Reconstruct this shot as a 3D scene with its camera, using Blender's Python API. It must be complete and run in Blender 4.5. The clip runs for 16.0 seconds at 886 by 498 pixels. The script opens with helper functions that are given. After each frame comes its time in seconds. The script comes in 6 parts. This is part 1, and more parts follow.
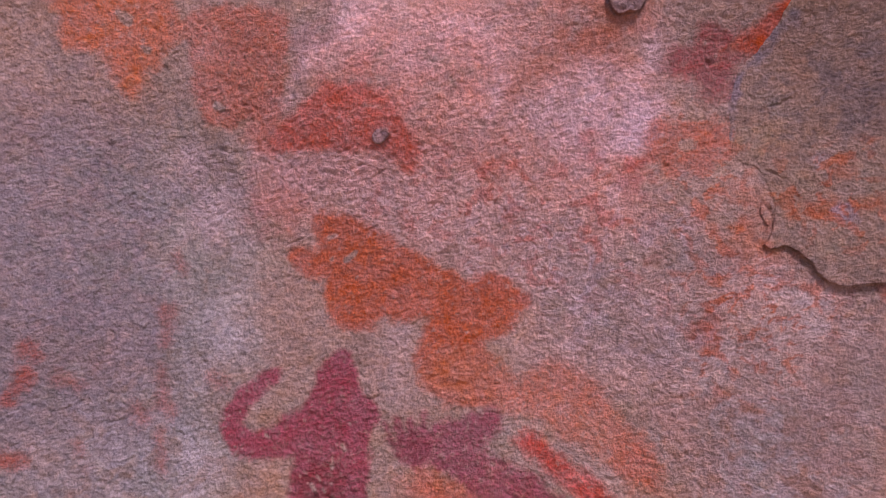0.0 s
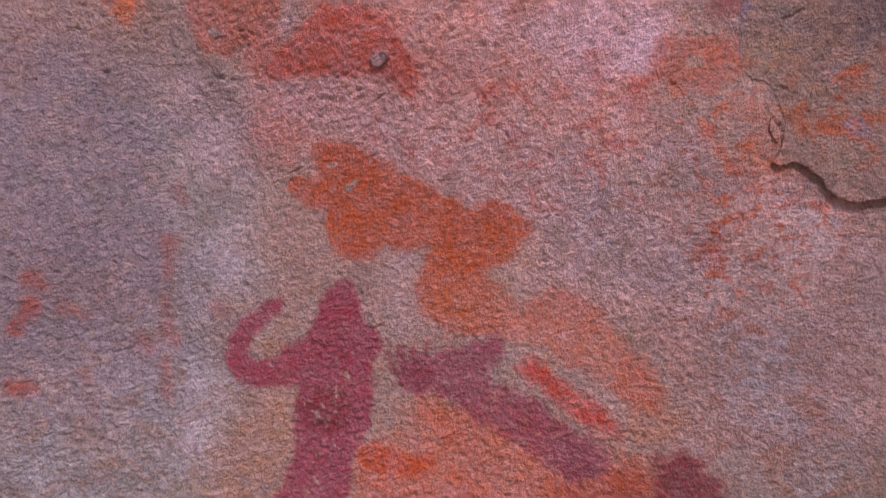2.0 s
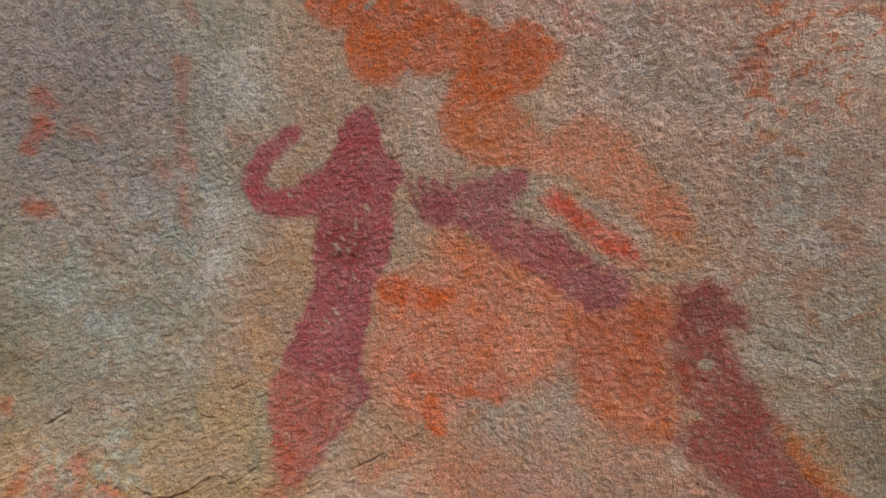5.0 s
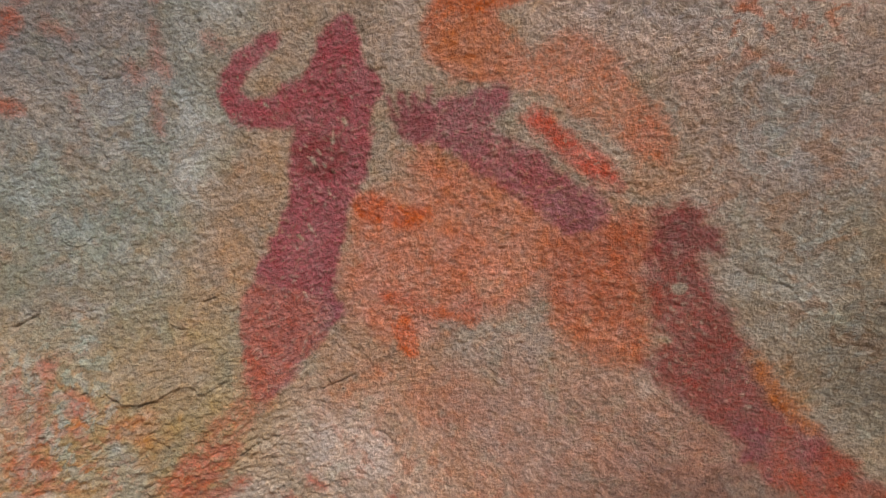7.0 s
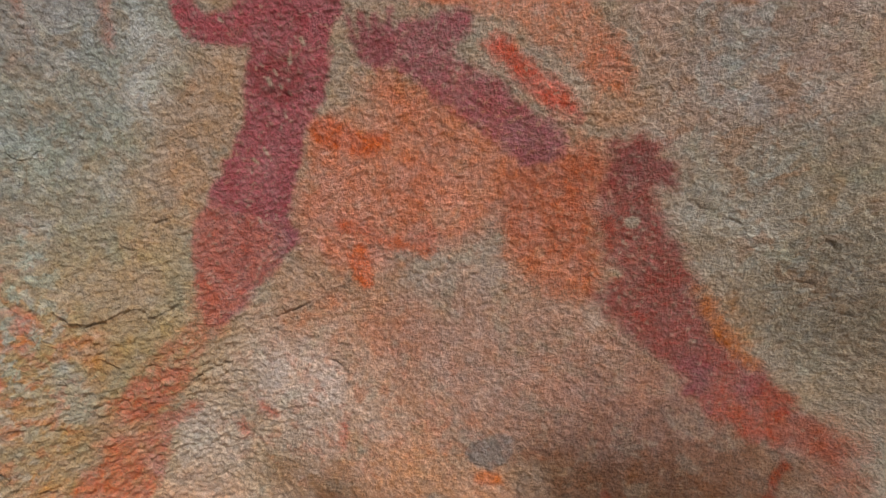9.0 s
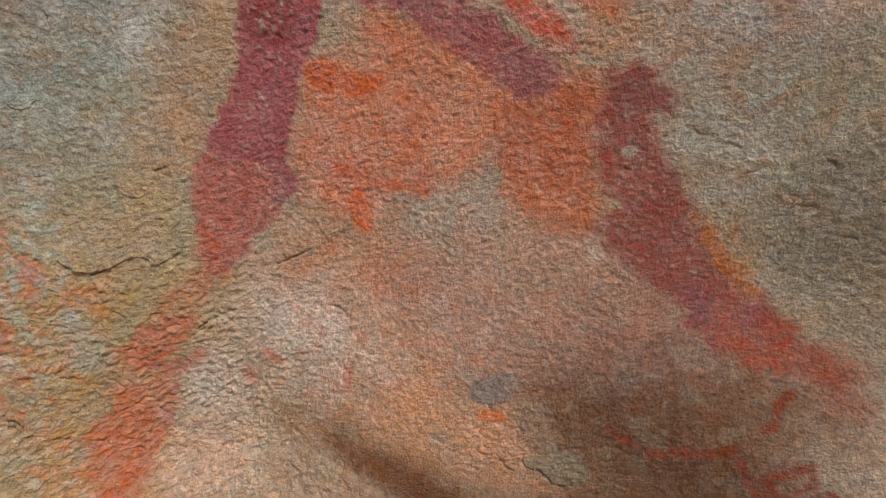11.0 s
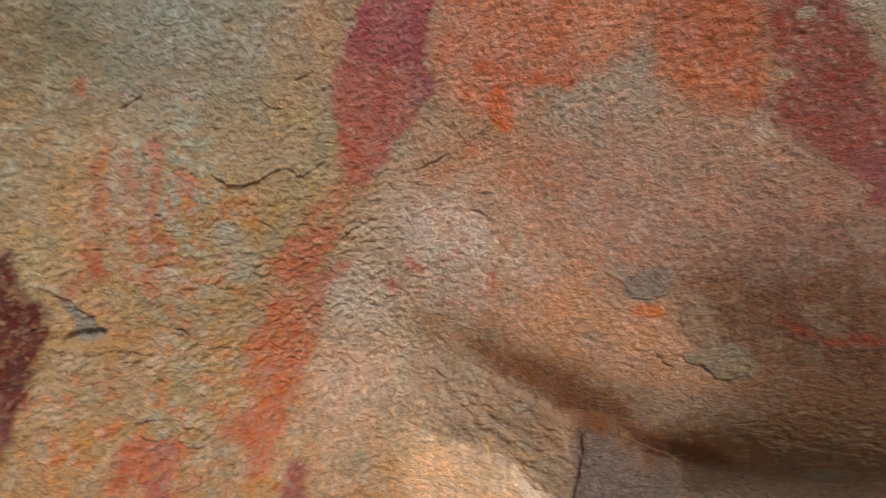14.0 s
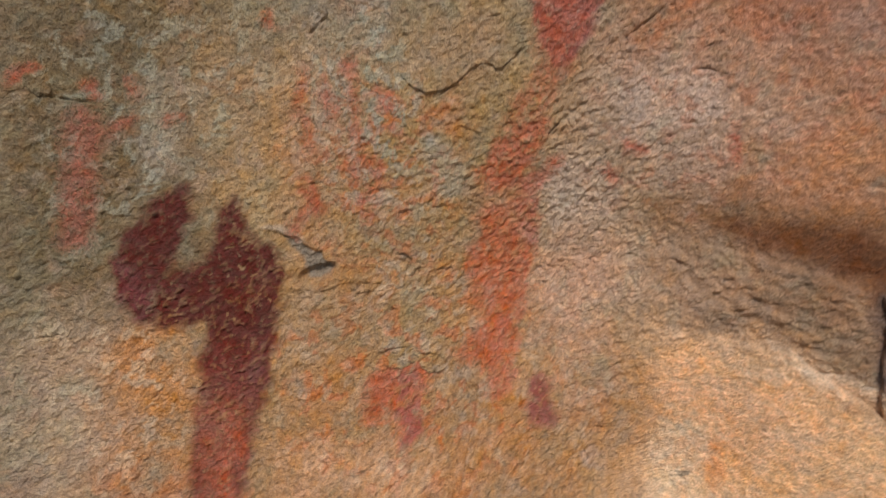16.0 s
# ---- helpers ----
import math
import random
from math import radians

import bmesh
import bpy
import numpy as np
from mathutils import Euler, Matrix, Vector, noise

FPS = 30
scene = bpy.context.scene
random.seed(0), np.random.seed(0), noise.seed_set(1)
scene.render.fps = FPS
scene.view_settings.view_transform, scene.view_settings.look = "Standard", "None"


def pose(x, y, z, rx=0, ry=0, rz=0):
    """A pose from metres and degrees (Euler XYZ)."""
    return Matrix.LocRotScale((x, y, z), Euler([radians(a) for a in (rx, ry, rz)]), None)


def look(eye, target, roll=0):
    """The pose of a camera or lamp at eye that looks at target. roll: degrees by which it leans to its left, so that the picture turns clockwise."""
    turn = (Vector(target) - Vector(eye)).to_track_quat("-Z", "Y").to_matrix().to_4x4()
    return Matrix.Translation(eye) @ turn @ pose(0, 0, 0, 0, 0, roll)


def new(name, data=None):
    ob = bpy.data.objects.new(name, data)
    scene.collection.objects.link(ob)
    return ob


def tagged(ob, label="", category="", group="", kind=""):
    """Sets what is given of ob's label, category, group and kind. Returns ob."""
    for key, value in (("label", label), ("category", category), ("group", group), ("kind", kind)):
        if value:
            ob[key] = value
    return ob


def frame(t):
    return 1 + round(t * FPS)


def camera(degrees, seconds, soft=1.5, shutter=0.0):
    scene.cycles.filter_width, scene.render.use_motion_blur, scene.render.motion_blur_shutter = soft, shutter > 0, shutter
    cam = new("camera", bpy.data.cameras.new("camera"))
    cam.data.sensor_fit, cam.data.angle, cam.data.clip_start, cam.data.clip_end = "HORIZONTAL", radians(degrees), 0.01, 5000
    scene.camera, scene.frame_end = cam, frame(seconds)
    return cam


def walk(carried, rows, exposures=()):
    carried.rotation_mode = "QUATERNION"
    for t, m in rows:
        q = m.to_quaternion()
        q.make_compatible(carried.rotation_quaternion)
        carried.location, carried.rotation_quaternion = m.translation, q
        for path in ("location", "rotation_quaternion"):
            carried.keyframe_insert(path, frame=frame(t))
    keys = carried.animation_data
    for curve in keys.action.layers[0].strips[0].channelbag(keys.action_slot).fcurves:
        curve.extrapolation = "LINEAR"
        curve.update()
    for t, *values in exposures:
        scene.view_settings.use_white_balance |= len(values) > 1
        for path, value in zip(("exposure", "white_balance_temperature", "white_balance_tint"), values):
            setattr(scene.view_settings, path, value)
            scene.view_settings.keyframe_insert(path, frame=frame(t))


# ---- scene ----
cam = camera(76.1, 16.0, 1.1, 0.5)
METRES, EYE, TILT, LEAN, TURN = 0.5, 1.5, 8.0, 0.0, 0.0
PATH = [
    (0, (0.006, -0.034, 1.517), (0.003, 1.957, 1.706), 0.0),
    (0.5, (0.008, -0.033, 1.51), (0.007, 1.96, 1.677), 0.7),
    (1, (0.011, -0.03, 1.499), (0.019, 1.965, 1.634), 1.3),
    (1.5, (0.011, -0.029, 1.489), (0.01, 1.968, 1.609), 0.6),
    (2, (0.012, -0.026, 1.48), (-0.022, 1.972, 1.567), -0.4),
    (2.5, (-0.006, -0.019, 1.456), (-0.057, 1.98, 1.465), 0.2),
    (3, (-0.003, -0.014, 1.43), (-0.051, 1.986, 1.397), 1.1),
    (3.5, (0.0, -0.013, 1.421), (-0.033, 1.986, 1.376), 1.1),
    (4, (0.004, -0.012, 1.418), (-0.035, 1.986, 1.347), 1.4),
    (4.5, (0.001, -0.012, 1.4), (-0.062, 1.985, 1.301), 0.7),
    (4.7, (0.0, -0.013, 1.399), (-0.065, 1.982, 1.27), 0.6),
    (6.8, (0.015, -0.011, 1.35), (-0.034, 1.973, 1.107), 2.8),
    (7, (0.018, -0.011, 1.348), (-0.027, 1.972, 1.092), 2.9),
    (7.5, (0.024, -0.011, 1.337), (-0.008, 1.966, 1.035), 3.3),
    (8, (0.028, -0.012, 1.328), (0.015, 1.964, 1.017), 4.0),
    (8.5, (0.035, -0.011, 1.324), (0.033, 1.961, 0.993), 4.5),
    (9, (0.045, -0.012, 1.316), (0.062, 1.955, 0.955), 5.2),
    (9.2, (0.048, -0.012, 1.312), (0.07, 1.953, 0.94), 5.6),
    (11.3, (0.06, -0.019, 1.276), (0.036, 1.934, 0.845), 3.4),
    (11.5, (0.058, -0.018, 1.277), (0.031, 1.929, 0.82), 3.6),
    (12, (0.043, -0.022, 1.259), (0.002, 1.919, 0.777), 3.1),
    (12.5, (0.032, -0.024, 1.247), (-0.013, 1.914, 0.756), 2.5),
    (13, (0.028, -0.026, 1.237), (-0.053, 1.9, 0.702), 2.2),
    (13.5, (0.013, -0.028, 1.216), (-0.119, 1.88, 0.633), 1.7),
    (14, (-0.016, -0.029, 1.213), (-0.231, 1.889, 0.691), -0.3),
    (14.5, (-0.041, -0.029, 1.218), (-0.379, 1.881, 0.732), -4.6),
    (15, (-0.081, -0.035, 1.203), (-0.505, 1.842, 0.658), -6.3),
    (15.5, (-0.106, -0.032, 1.19), (-0.632, 1.802, 0.588), -9.8),
    (16, (-0.131, -0.023, 1.158), (-0.701, 1.794, 0.545), -12.8),
]
EXPOSURES = [(0.0, -0.01, 6050, 62), (2.9, -0.02, 6050, 57), (3.6, 0.0, 6300, 17), (4.5, 0.04, 6300, 9), (8.0, 0.04, 6050, 6), (12.0, 0.1, 6300, 5), (14.0, -0.05, 6550, 7), (16.0, -0.18, 6800, 11)]
walk(cam, [(t, look(eye, target, roll)) for t, eye, target, roll in PATH], EXPOSURES)

# ---- daylight ----
world = bpy.data.worlds.new("daylight")
scene.world = world
world.use_nodes = True
wt = world.node_tree
sky = wt.nodes.new("ShaderNodeTexSky")
sky.sky_type, sky.sun_disc = "NISHITA", False
SUN_ELEVATION, SUN_AZIMUTH = 54.0, 20.0          # degrees; the azimuth counts from straight out of the wall to the right
sky.sun_elevation, sky.sun_rotation = radians(SUN_ELEVATION), radians(180 - SUN_AZIMUTH)
wt.links.new(sky.outputs["Color"], wt.nodes["Background"].inputs["Color"])
wt.nodes["Background"].inputs["Strength"].default_value = 0.09
sun_data = bpy.data.lights.new("sun", "SUN")
sun_data.energy, sun_data.angle, sun_data.color = 4.5, radians(11), (1.0, 0.93, 0.84)
sun = new("sun", sun_data)
a, e = radians(SUN_AZIMUTH), radians(SUN_ELEVATION)
sun.matrix_world = look((math.sin(a) * math.cos(e) * 8, -math.cos(a) * math.cos(e) * 8, math.sin(e) * 8), (0, 0, 0))


# ---- noise and plane shapes ----
def value_noise(x, z, size, seed):
    """Smooth noise from about -1 to 1 whose bumps are about size metres across, turned by a different angle for each seed."""
    dice = np.random.RandomState(seed)
    turns, lean = dice.uniform(0, 2 * math.pi, (256, 256)), dice.uniform(0, 2 * math.pi)
    across, up = np.cos(turns).astype(np.float32), np.sin(turns).astype(np.float32)
    u = (math.cos(lean) * x + math.sin(lean) * z) / (1.25 * size) + 1000.37
    v = (math.cos(lean) * z - math.sin(lean) * x) / (1.25 * size) + 1000.71
    i, j = np.floor(u).astype(int), np.floor(v).astype(int)
    fu, fv = u - i, v - j
    ku, kv = fu * fu * fu * (fu * (fu * 6 - 15) + 10), fv * fv * fv * (fv * (fv * 6 - 15) + 10)
    i0, i1, j0, j1 = i % 256, (i + 1) % 256, j % 256, (j + 1) % 256
    low = (across[i0, j0] * fu + up[i0, j0] * fv) * (1 - ku) + (across[i1, j0] * (fu - 1) + up[i1, j0] * fv) * ku
    high = (across[i0, j1] * fu + up[i0, j1] * (fv - 1)) * (1 - ku) + (across[i1, j1] * (fu - 1) + up[i1, j1] * (fv - 1)) * ku
    return 1.5 * (low * (1 - kv) + high * kv)


def crumbs(size, seed, stretch=1.0, lean=0.0, width=0.75):
    """Noise of one grain size over the wall's grid, spread evenly to all sides or stretched along one; its deviation is 1."""
    white = np.fft.rfft2(np.random.RandomState(seed).normal(size=gx.shape))
    ku, kv = np.meshgrid(np.fft.fftfreq(gx.shape[0], STEP), np.fft.rfftfreq(gx.shape[1], STEP), indexing="ij")
    a, b = math.cos(lean) * ku + math.sin(lean) * kv, math.cos(lean) * kv - math.sin(lean) * ku
    k = np.sqrt((a * stretch) ** 2 + b * b) * 2 * size
    field = np.fft.irfft2(white * np.exp(-np.log(k + 1e-6) ** 2 / (2 * width * width)), s=gx.shape)
    return field / field.std()


def layered(x, z, size, seed, octaves=4, gain=0.5):
    total, weight = 0.0, 1.0
    for n in range(octaves):
        total = total + weight * value_noise(0.8 * x + 0.6 * z, 0.8 * z - 0.6 * x, size / 2 ** n, seed + n)
        x, z, weight = 0.8 * x + 0.6 * z, 0.8 * z - 0.6 * x, weight * gain
    return total


def rounded(points, times=2):
    """A closed outline with its corners cut off."""
    p = np.array(points, float)
    for _ in range(times):
        q = np.roll(p, -1, 0)
        p = np.stack([0.75 * p + 0.25 * q, 0.25 * p + 0.75 * q], 1).reshape(-1, p.shape[1])
    return p


def inside(points, x, z):
    """How far each place lies inside a closed outline, in metres; outside it is minus."""
    far, odd = np.full(x.shape, 1e9), np.zeros(x.shape, bool)
    for (ax, az), (bx, bz) in zip(points, np.roll(points, -1, 0)):
        dx, dz = bx - ax, bz - az
        k = np.clip(((x - ax) * dx + (z - az) * dz) / (dx * dx + dz * dz + 1e-12), 0, 1)
        far = np.minimum(far, (x - ax - k * dx) ** 2 + (z - az - k * dz) ** 2)
        odd ^= ((az > z) != (bz > z)) & (x < ax + dx * (z - az) / (dz if abs(dz) > 1e-9 else 1e-9))
    return np.where(odd, 1, -1) * np.sqrt(far)


def along(points, x, z):
    """How far each place lies inside a stroke, given as places with a half width; outside it is minus."""
    best = np.full(x.shape, -1e9)
    for (ax, az, ar), (bx, bz, br) in zip(points, points[1:]):
        dx, dz = bx - ax, bz - az
        k = np.clip(((x - ax) * dx + (z - az) * dz) / (dx * dx + dz * dz + 1e-12), 0, 1)
        best = np.maximum(best, ar + k * (br - ar) - np.hypot(x - ax - k * dx, z - az - k * dz))
    return best


def depth_in(points, x, z):
    return along(points, x, z) if len(points[0]) == 3 else inside(rounded(points), x, z)


def smooth(v, low=0.0, high=1.0):
    v = np.clip((v - low) / (high - low), 0, 1)
    return v * v * (3 - 2 * v)


def colour(text):
    """Linear colour from a hex code."""
    v = np.array([int(text[n:n + 2], 16) / 255 for n in (0, 2, 4)])
    return np.where(v <= 0.04045, v / 12.92, ((v + 0.055) / 1.055) ** 2.4)


# ---- the form of the wall: y over x and z ----
def broad_form(x, z):
    q = z - 1.25
    y = 0.4573 - 0.0475 * x + 0.0637 * q - 0.4207 * x * x - 0.1318 * x * q - 0.2376 * q * q
    for gx, gz, size, high in BUMPS:
        y = y + high * np.exp(-((x - gx) ** 2 + (z - gz) ** 2) / (2 * size * size))
    return y


BUMPS = [(-0.15, 0.95, 0.11, 0.065), (-0.1, 1.25, 0.16, 0.0235), (0.35, 1.15, 0.07, 0.0375), (-0.1, 0.75, 0.07, 0.06), (0.25, 1.7, 0.07, 0.0143), (0.1, 1.5, 0.07, 0.0131), (-0.05, 1.15, 0.07, 0.0178), (-0.25, 0.95, 0.07, 0.0096), (-0.4, 1.25, 0.11, 0.0204), (-0.05, 1.7, 0.07, -0.0213), (-0.2, 1.6, 0.07, 0.0156), (-0.35, 0.75, 0.07, -0.0361), (0.2, 1.55, 0.07, -0.0165), (0.35, 1.3, 0.11, -0.008), (-0.3, 1.45, 0.07, 0.0109), (-0.05, 0.9, 0.07, -0.0061)]
STEP = 0.0011
X0, X1, Z0, Z1 = -0.69, 0.46, 0.70, 1.82
gx, gz = np.meshgrid(np.arange(X0, X1, STEP), np.arange(Z0, Z1, STEP), indexing="ij")
NX, NZ = gx.shape
FORM = broad_form(gx, gz)
WARP_X = gx + 0.008 * layered(gx, gz, 0.05, 11, 5, 0.6)
WARP_Z = gz + 0.008 * layered(gx, gz, 0.05, 21, 5, 0.6)
EDGE = layered(gx, gz, 0.012, 31, 3)
BLOTCH = layered(gx, gz, 0.03, 41, 4)
GRAIN = layered(gx, gz, 0.006, 51, 2)
TINT = np.empty((NX, NZ, 3)); TINT[:] = colour("9c8a76")


def near(points, margin):
    """The part of the grid round an outline."""
    p = np.array(points)
    r = margin + (p[:, 2].max() if p.shape[1] == 3 else 0)
    i0, i1 = np.searchsorted(gx[:, 0], [p[:, 0].min() - r, p[:, 0].max() + r])
    j0, j1 = np.searchsorted(gz[0], [p[:, 1].min() - r, p[:, 1].max() + r])
    return slice(i0, i1), slice(j0, j1)


def stain_or_shade(shade, points, strength=0.8, soft=0.012, ragged=0.006, broken=0.3):
    """Colour put into the rock: mineral stains, washed-out traces and in places shade, with soft, ragged edges."""
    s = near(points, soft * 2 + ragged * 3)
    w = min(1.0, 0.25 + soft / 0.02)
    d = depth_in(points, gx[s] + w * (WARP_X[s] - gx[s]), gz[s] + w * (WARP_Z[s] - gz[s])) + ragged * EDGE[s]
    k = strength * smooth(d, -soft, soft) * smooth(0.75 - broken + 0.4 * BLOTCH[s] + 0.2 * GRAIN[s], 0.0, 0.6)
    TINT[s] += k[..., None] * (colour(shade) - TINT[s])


# ---- relief ----
RELIEF = 0.0 * gx

# broad, soft stains of the rock, some with shade put into the colour
stain_or_shade("a48c60", [(-0.467, 1.359), (-0.241, 1.277), (-0.168, 1.159), (-0.100, 1.067), (-0.082, 0.706), (-0.516, 0.831)], 0.75, 0.05, 0.01, 0.1)
stain_or_shade("a58056", [(-0.540, 1.023), (-0.401, 1.022), (-0.263, 1.030), (-0.186, 0.876), (-0.186, 0.678), (-0.572, 0.787)], 0.65, 0.04, 0.01, 0.2)
stain_or_shade("838a7e", [(-0.401, 1.647), (-0.217, 1.677), (-0.163, 1.590), (-0.173, 1.510), (-0.183, 1.443), (-0.189, 1.382), (-0.194, 1.324), (-0.231, 1.243), (-0.284, 1.199), (-0.359, 1.199), (-0.434, 1.242)], 0.85, 0.055, 0.010, -0.1)
stain_or_shade("a4aca6", [(-0.333, 1.445), (-0.283, 1.459), (-0.249, 1.425), (-0.230, 1.454), (-0.217, 1.409), (-0.250, 1.360), (-0.299, 1.362), (-0.328, 1.392)], 0.3, 0.02, 0.006, 0.3)
stain_or_shade("98a29a", [(-0.353, 1.345), (-0.299, 1.338), (-0.291, 1.310), (-0.338, 1.294), (-0.370, 1.307)], 0.3, 0.015, 0.006, 0.3)
stain_or_shade("9aa49c", [(0.213, 1.426), (0.258, 1.429), (0.289, 1.391), (0.274, 1.354), (0.235, 1.364)], 0.45, 0.02, 0.006, 0.3)
stain_or_shade("8c9488", [(-0.317, 1.294), (-0.278, 1.306), (-0.255, 1.272), (-0.277, 1.252), (-0.317, 1.261)], 0.5, 0.015)
stain_or_shade("8c9488", [(-0.354, 1.190), (-0.322, 1.194), (-0.309, 1.137), (-0.327, 1.120), (-0.352, 1.140)], 0.5, 0.012)
stain_or_shade("b0b3b0", [(-0.227, 1.390), (-0.194, 1.396), (-0.194, 1.353), (-0.199, 1.324), (-0.232, 1.322), (-0.222, 1.361)], 0.5, 0.016)
stain_or_shade("a8aaa4", [(-0.229, 1.481), (-0.173, 1.501), (-0.164, 1.471), (-0.193, 1.442), (-0.225, 1.450)], 0.3, 0.015)
# left side darkened: falloff of light painted into the grey rock
stain_or_shade("837d7e", [(-0.403, 1.695), (-0.280, 1.681), (-0.242, 1.635), (-0.242, 1.535), (-0.254, 1.341), (-0.396, 1.353)], 0.55, 0.03, 0.006, 0.1)
stain_or_shade("c2b8b2", [(-0.224, 1.660), (-0.188, 1.653), (-0.171, 1.621), (-0.169, 1.581), (-0.205, 1.566), (-0.238, 1.580), (-0.242, 1.620)], 0.3, 0.018)
stain_or_shade("a8907c", [(-0.169, 1.621), (-0.152, 1.626), (-0.148, 1.586), (-0.164, 1.586)], 0.4, 0.008)
stain_or_shade("a8aaa4", [(-0.243, 1.546), (-0.177, 1.548), (-0.153, 1.515), (-0.182, 1.461), (-0.220, 1.446), (-0.239, 1.494)], 0.3, 0.02)
stain_or_shade("c49a88", [(-0.132, 1.714), (-0.102, 1.754), (-0.058, 1.800), (0.060, 1.804), (0.184, 1.776), (0.192, 1.689), (0.160, 1.626), (0.184, 1.569), (0.086, 1.549), (0.014, 1.545), (-0.036, 1.574), (-0.148, 1.586), (-0.168, 1.636), (-0.064, 1.645)], 0.75, 0.03, 0.006, 0.1)
stain_or_shade("bc9484", [(0.038, 1.545), (0.109, 1.549), (0.192, 1.547), (0.205, 1.489), (0.194, 1.398), (0.154, 1.441), (0.110, 1.467), (0.078, 1.466), (0.082, 1.520)], 0.5, 0.03)
stain_or_shade("ceb4ac", [(0.070, 1.685), (0.107, 1.712), (0.183, 1.708), (0.195, 1.642), (0.143, 1.631), (0.089, 1.648)], 0.5, 0.015)
stain_or_shade("a79c9c", [(0.144, 1.687), (0.175, 1.695), (0.188, 1.671), (0.165, 1.644), (0.143, 1.636)], 0.3, 0.012)
stain_or_shade("bda499", [(-0.133, 1.704), (-0.102, 1.734), (-0.034, 1.760), (-0.025, 1.784), (-0.082, 1.792), (-0.092, 1.753)], 0.7, 0.010)
stain_or_shade("98908c", [(-0.129, 1.756), (-0.097, 1.763), (-0.082, 1.752), (-0.102, 1.734), (-0.124, 1.727)], 0.6, 0.008)
stain_or_shade("d0b4aa", [(-0.133, 1.695, 0.0047), (-0.117, 1.722, 0.0072), (-0.082, 1.747, 0.0079), (-0.034, 1.765, 0.0066)], 0.8, 0.010)
stain_or_shade("ccb0a6", [(0.008, 1.750, 0.0047), (0.041, 1.738, 0.0057), (0.058, 1.708, 0.0057), (0.044, 1.681, 0.0048)], 0.75, 0.008)
stain_or_shade("b07350", [(-0.015, 1.731), (0.032, 1.736), (0.051, 1.718), (0.037, 1.685), (-0.006, 1.680), (-0.024, 1.703)], 0.55, 0.015)
stain_or_shade("a56b4c", [(0.115, 1.782), (0.175, 1.776), (0.169, 1.735), (0.152, 1.719), (0.107, 1.719), (0.075, 1.681), (0.051, 1.690), (0.088, 1.726)], 0.65, 0.012)
stain_or_shade("a86650", [(-0.063, 1.676), (-0.025, 1.680), (-0.025, 1.662), (0.042, 1.658), (0.028, 1.635), (-0.006, 1.649)], 0.4, 0.012)
stain_or_shade("b0604c", [(0.112, 1.656), (0.130, 1.660), (0.135, 1.637), (0.117, 1.633)], 0.55, 0.006)
stain_or_shade("b5604a", [(0.037, 1.635), (0.061, 1.644), (0.071, 1.630), (0.042, 1.621)], 0.5, 0.005)
stain_or_shade("b05a48", [(0.152, 1.631), (0.173, 1.632), (0.175, 1.606), (0.160, 1.593), (0.143, 1.613)], 0.45, 0.008)
stain_or_shade("9c5340", [(0.168, 1.534), (0.184, 1.534), (0.189, 1.516), (0.173, 1.520)], 0.5, 0.006)
# right side toned down likewise, light falloff put into the colour
stain_or_shade("94807a", [(0.187, 1.581), (0.332, 1.551), (0.332, 1.310), (0.210, 1.294), (0.183, 1.472)], 0.4, 0.04, 0.006, 0.1)
stain_or_shade("a86a48", [(0.203, 1.560), (0.238, 1.621), (0.261, 1.559), (0.295, 1.528), (0.329, 1.524), (0.306, 1.508), (0.281, 1.473), (0.230, 1.450), (0.214, 1.471), (0.204, 1.516)], 0.75, 0.02, 0.006, 0.35)
stain_or_shade("a8532f", [(0.208, 1.507), (0.223, 1.516), (0.229, 1.481), (0.214, 1.471), (0.204, 1.480)], 0.6, 0.006)
stain_or_shade("b4632f", [(0.258, 1.503), (0.288, 1.499), (0.281, 1.482), (0.255, 1.486)], 0.55, 0.006, 0.005, 0.5)
stain_or_shade("a9a7a6", [(0.269, 1.533), (0.280, 1.535), (0.277, 1.499), (0.295, 1.503), (0.299, 1.482), (0.281, 1.486), (0.269, 1.507)], 0.7, 0.006, 0.005, 0.4)
stain_or_shade("8e4a38", [(0.306, 1.526), (0.340, 1.530), (0.340, 1.516), (0.309, 1.512)], 0.75, 0.006)
stain_or_shade("b9a78c", [(0.250, 1.515), (0.291, 1.525), (0.301, 1.486), (0.261, 1.479), (0.230, 1.442), (0.210, 1.464)], 0.5, 0.02)
stain_or_shade("b4aea2", [(0.082, 1.559), (0.231, 1.550), (0.299, 1.538), (0.307, 1.455), (0.226, 1.437), (0.170, 1.443), (0.128, 1.488)], 0.55, 0.03, 0.006, 0.2)
stain_or_shade("c07c64", [(-0.112, 1.693), (-0.092, 1.719), (-0.062, 1.727), (-0.034, 1.712), (-0.020, 1.675), (-0.034, 1.667), (-0.062, 1.699)], 0.55, 0.012, 0.006, 0.2)
stain_or_shade("b87058", [(-0.165, 1.683), (-0.143, 1.691), (-0.123, 1.680), (-0.130, 1.653), (-0.151, 1.649), (-0.166, 1.660)], 0.6, 0.010, 0.006, 0.3)
stain_or_shade("b8705c", [(-0.174, 1.621), (-0.152, 1.635), (-0.115, 1.633), (-0.106, 1.604), (-0.127, 1.575), (-0.159, 1.576)], 0.35, 0.015, 0.006, 0.3)
stain_or_shade("bf6a58", [(0.148, 1.633), (0.169, 1.635), (0.173, 1.625), (0.152, 1.624)], 0.6, 0.006)
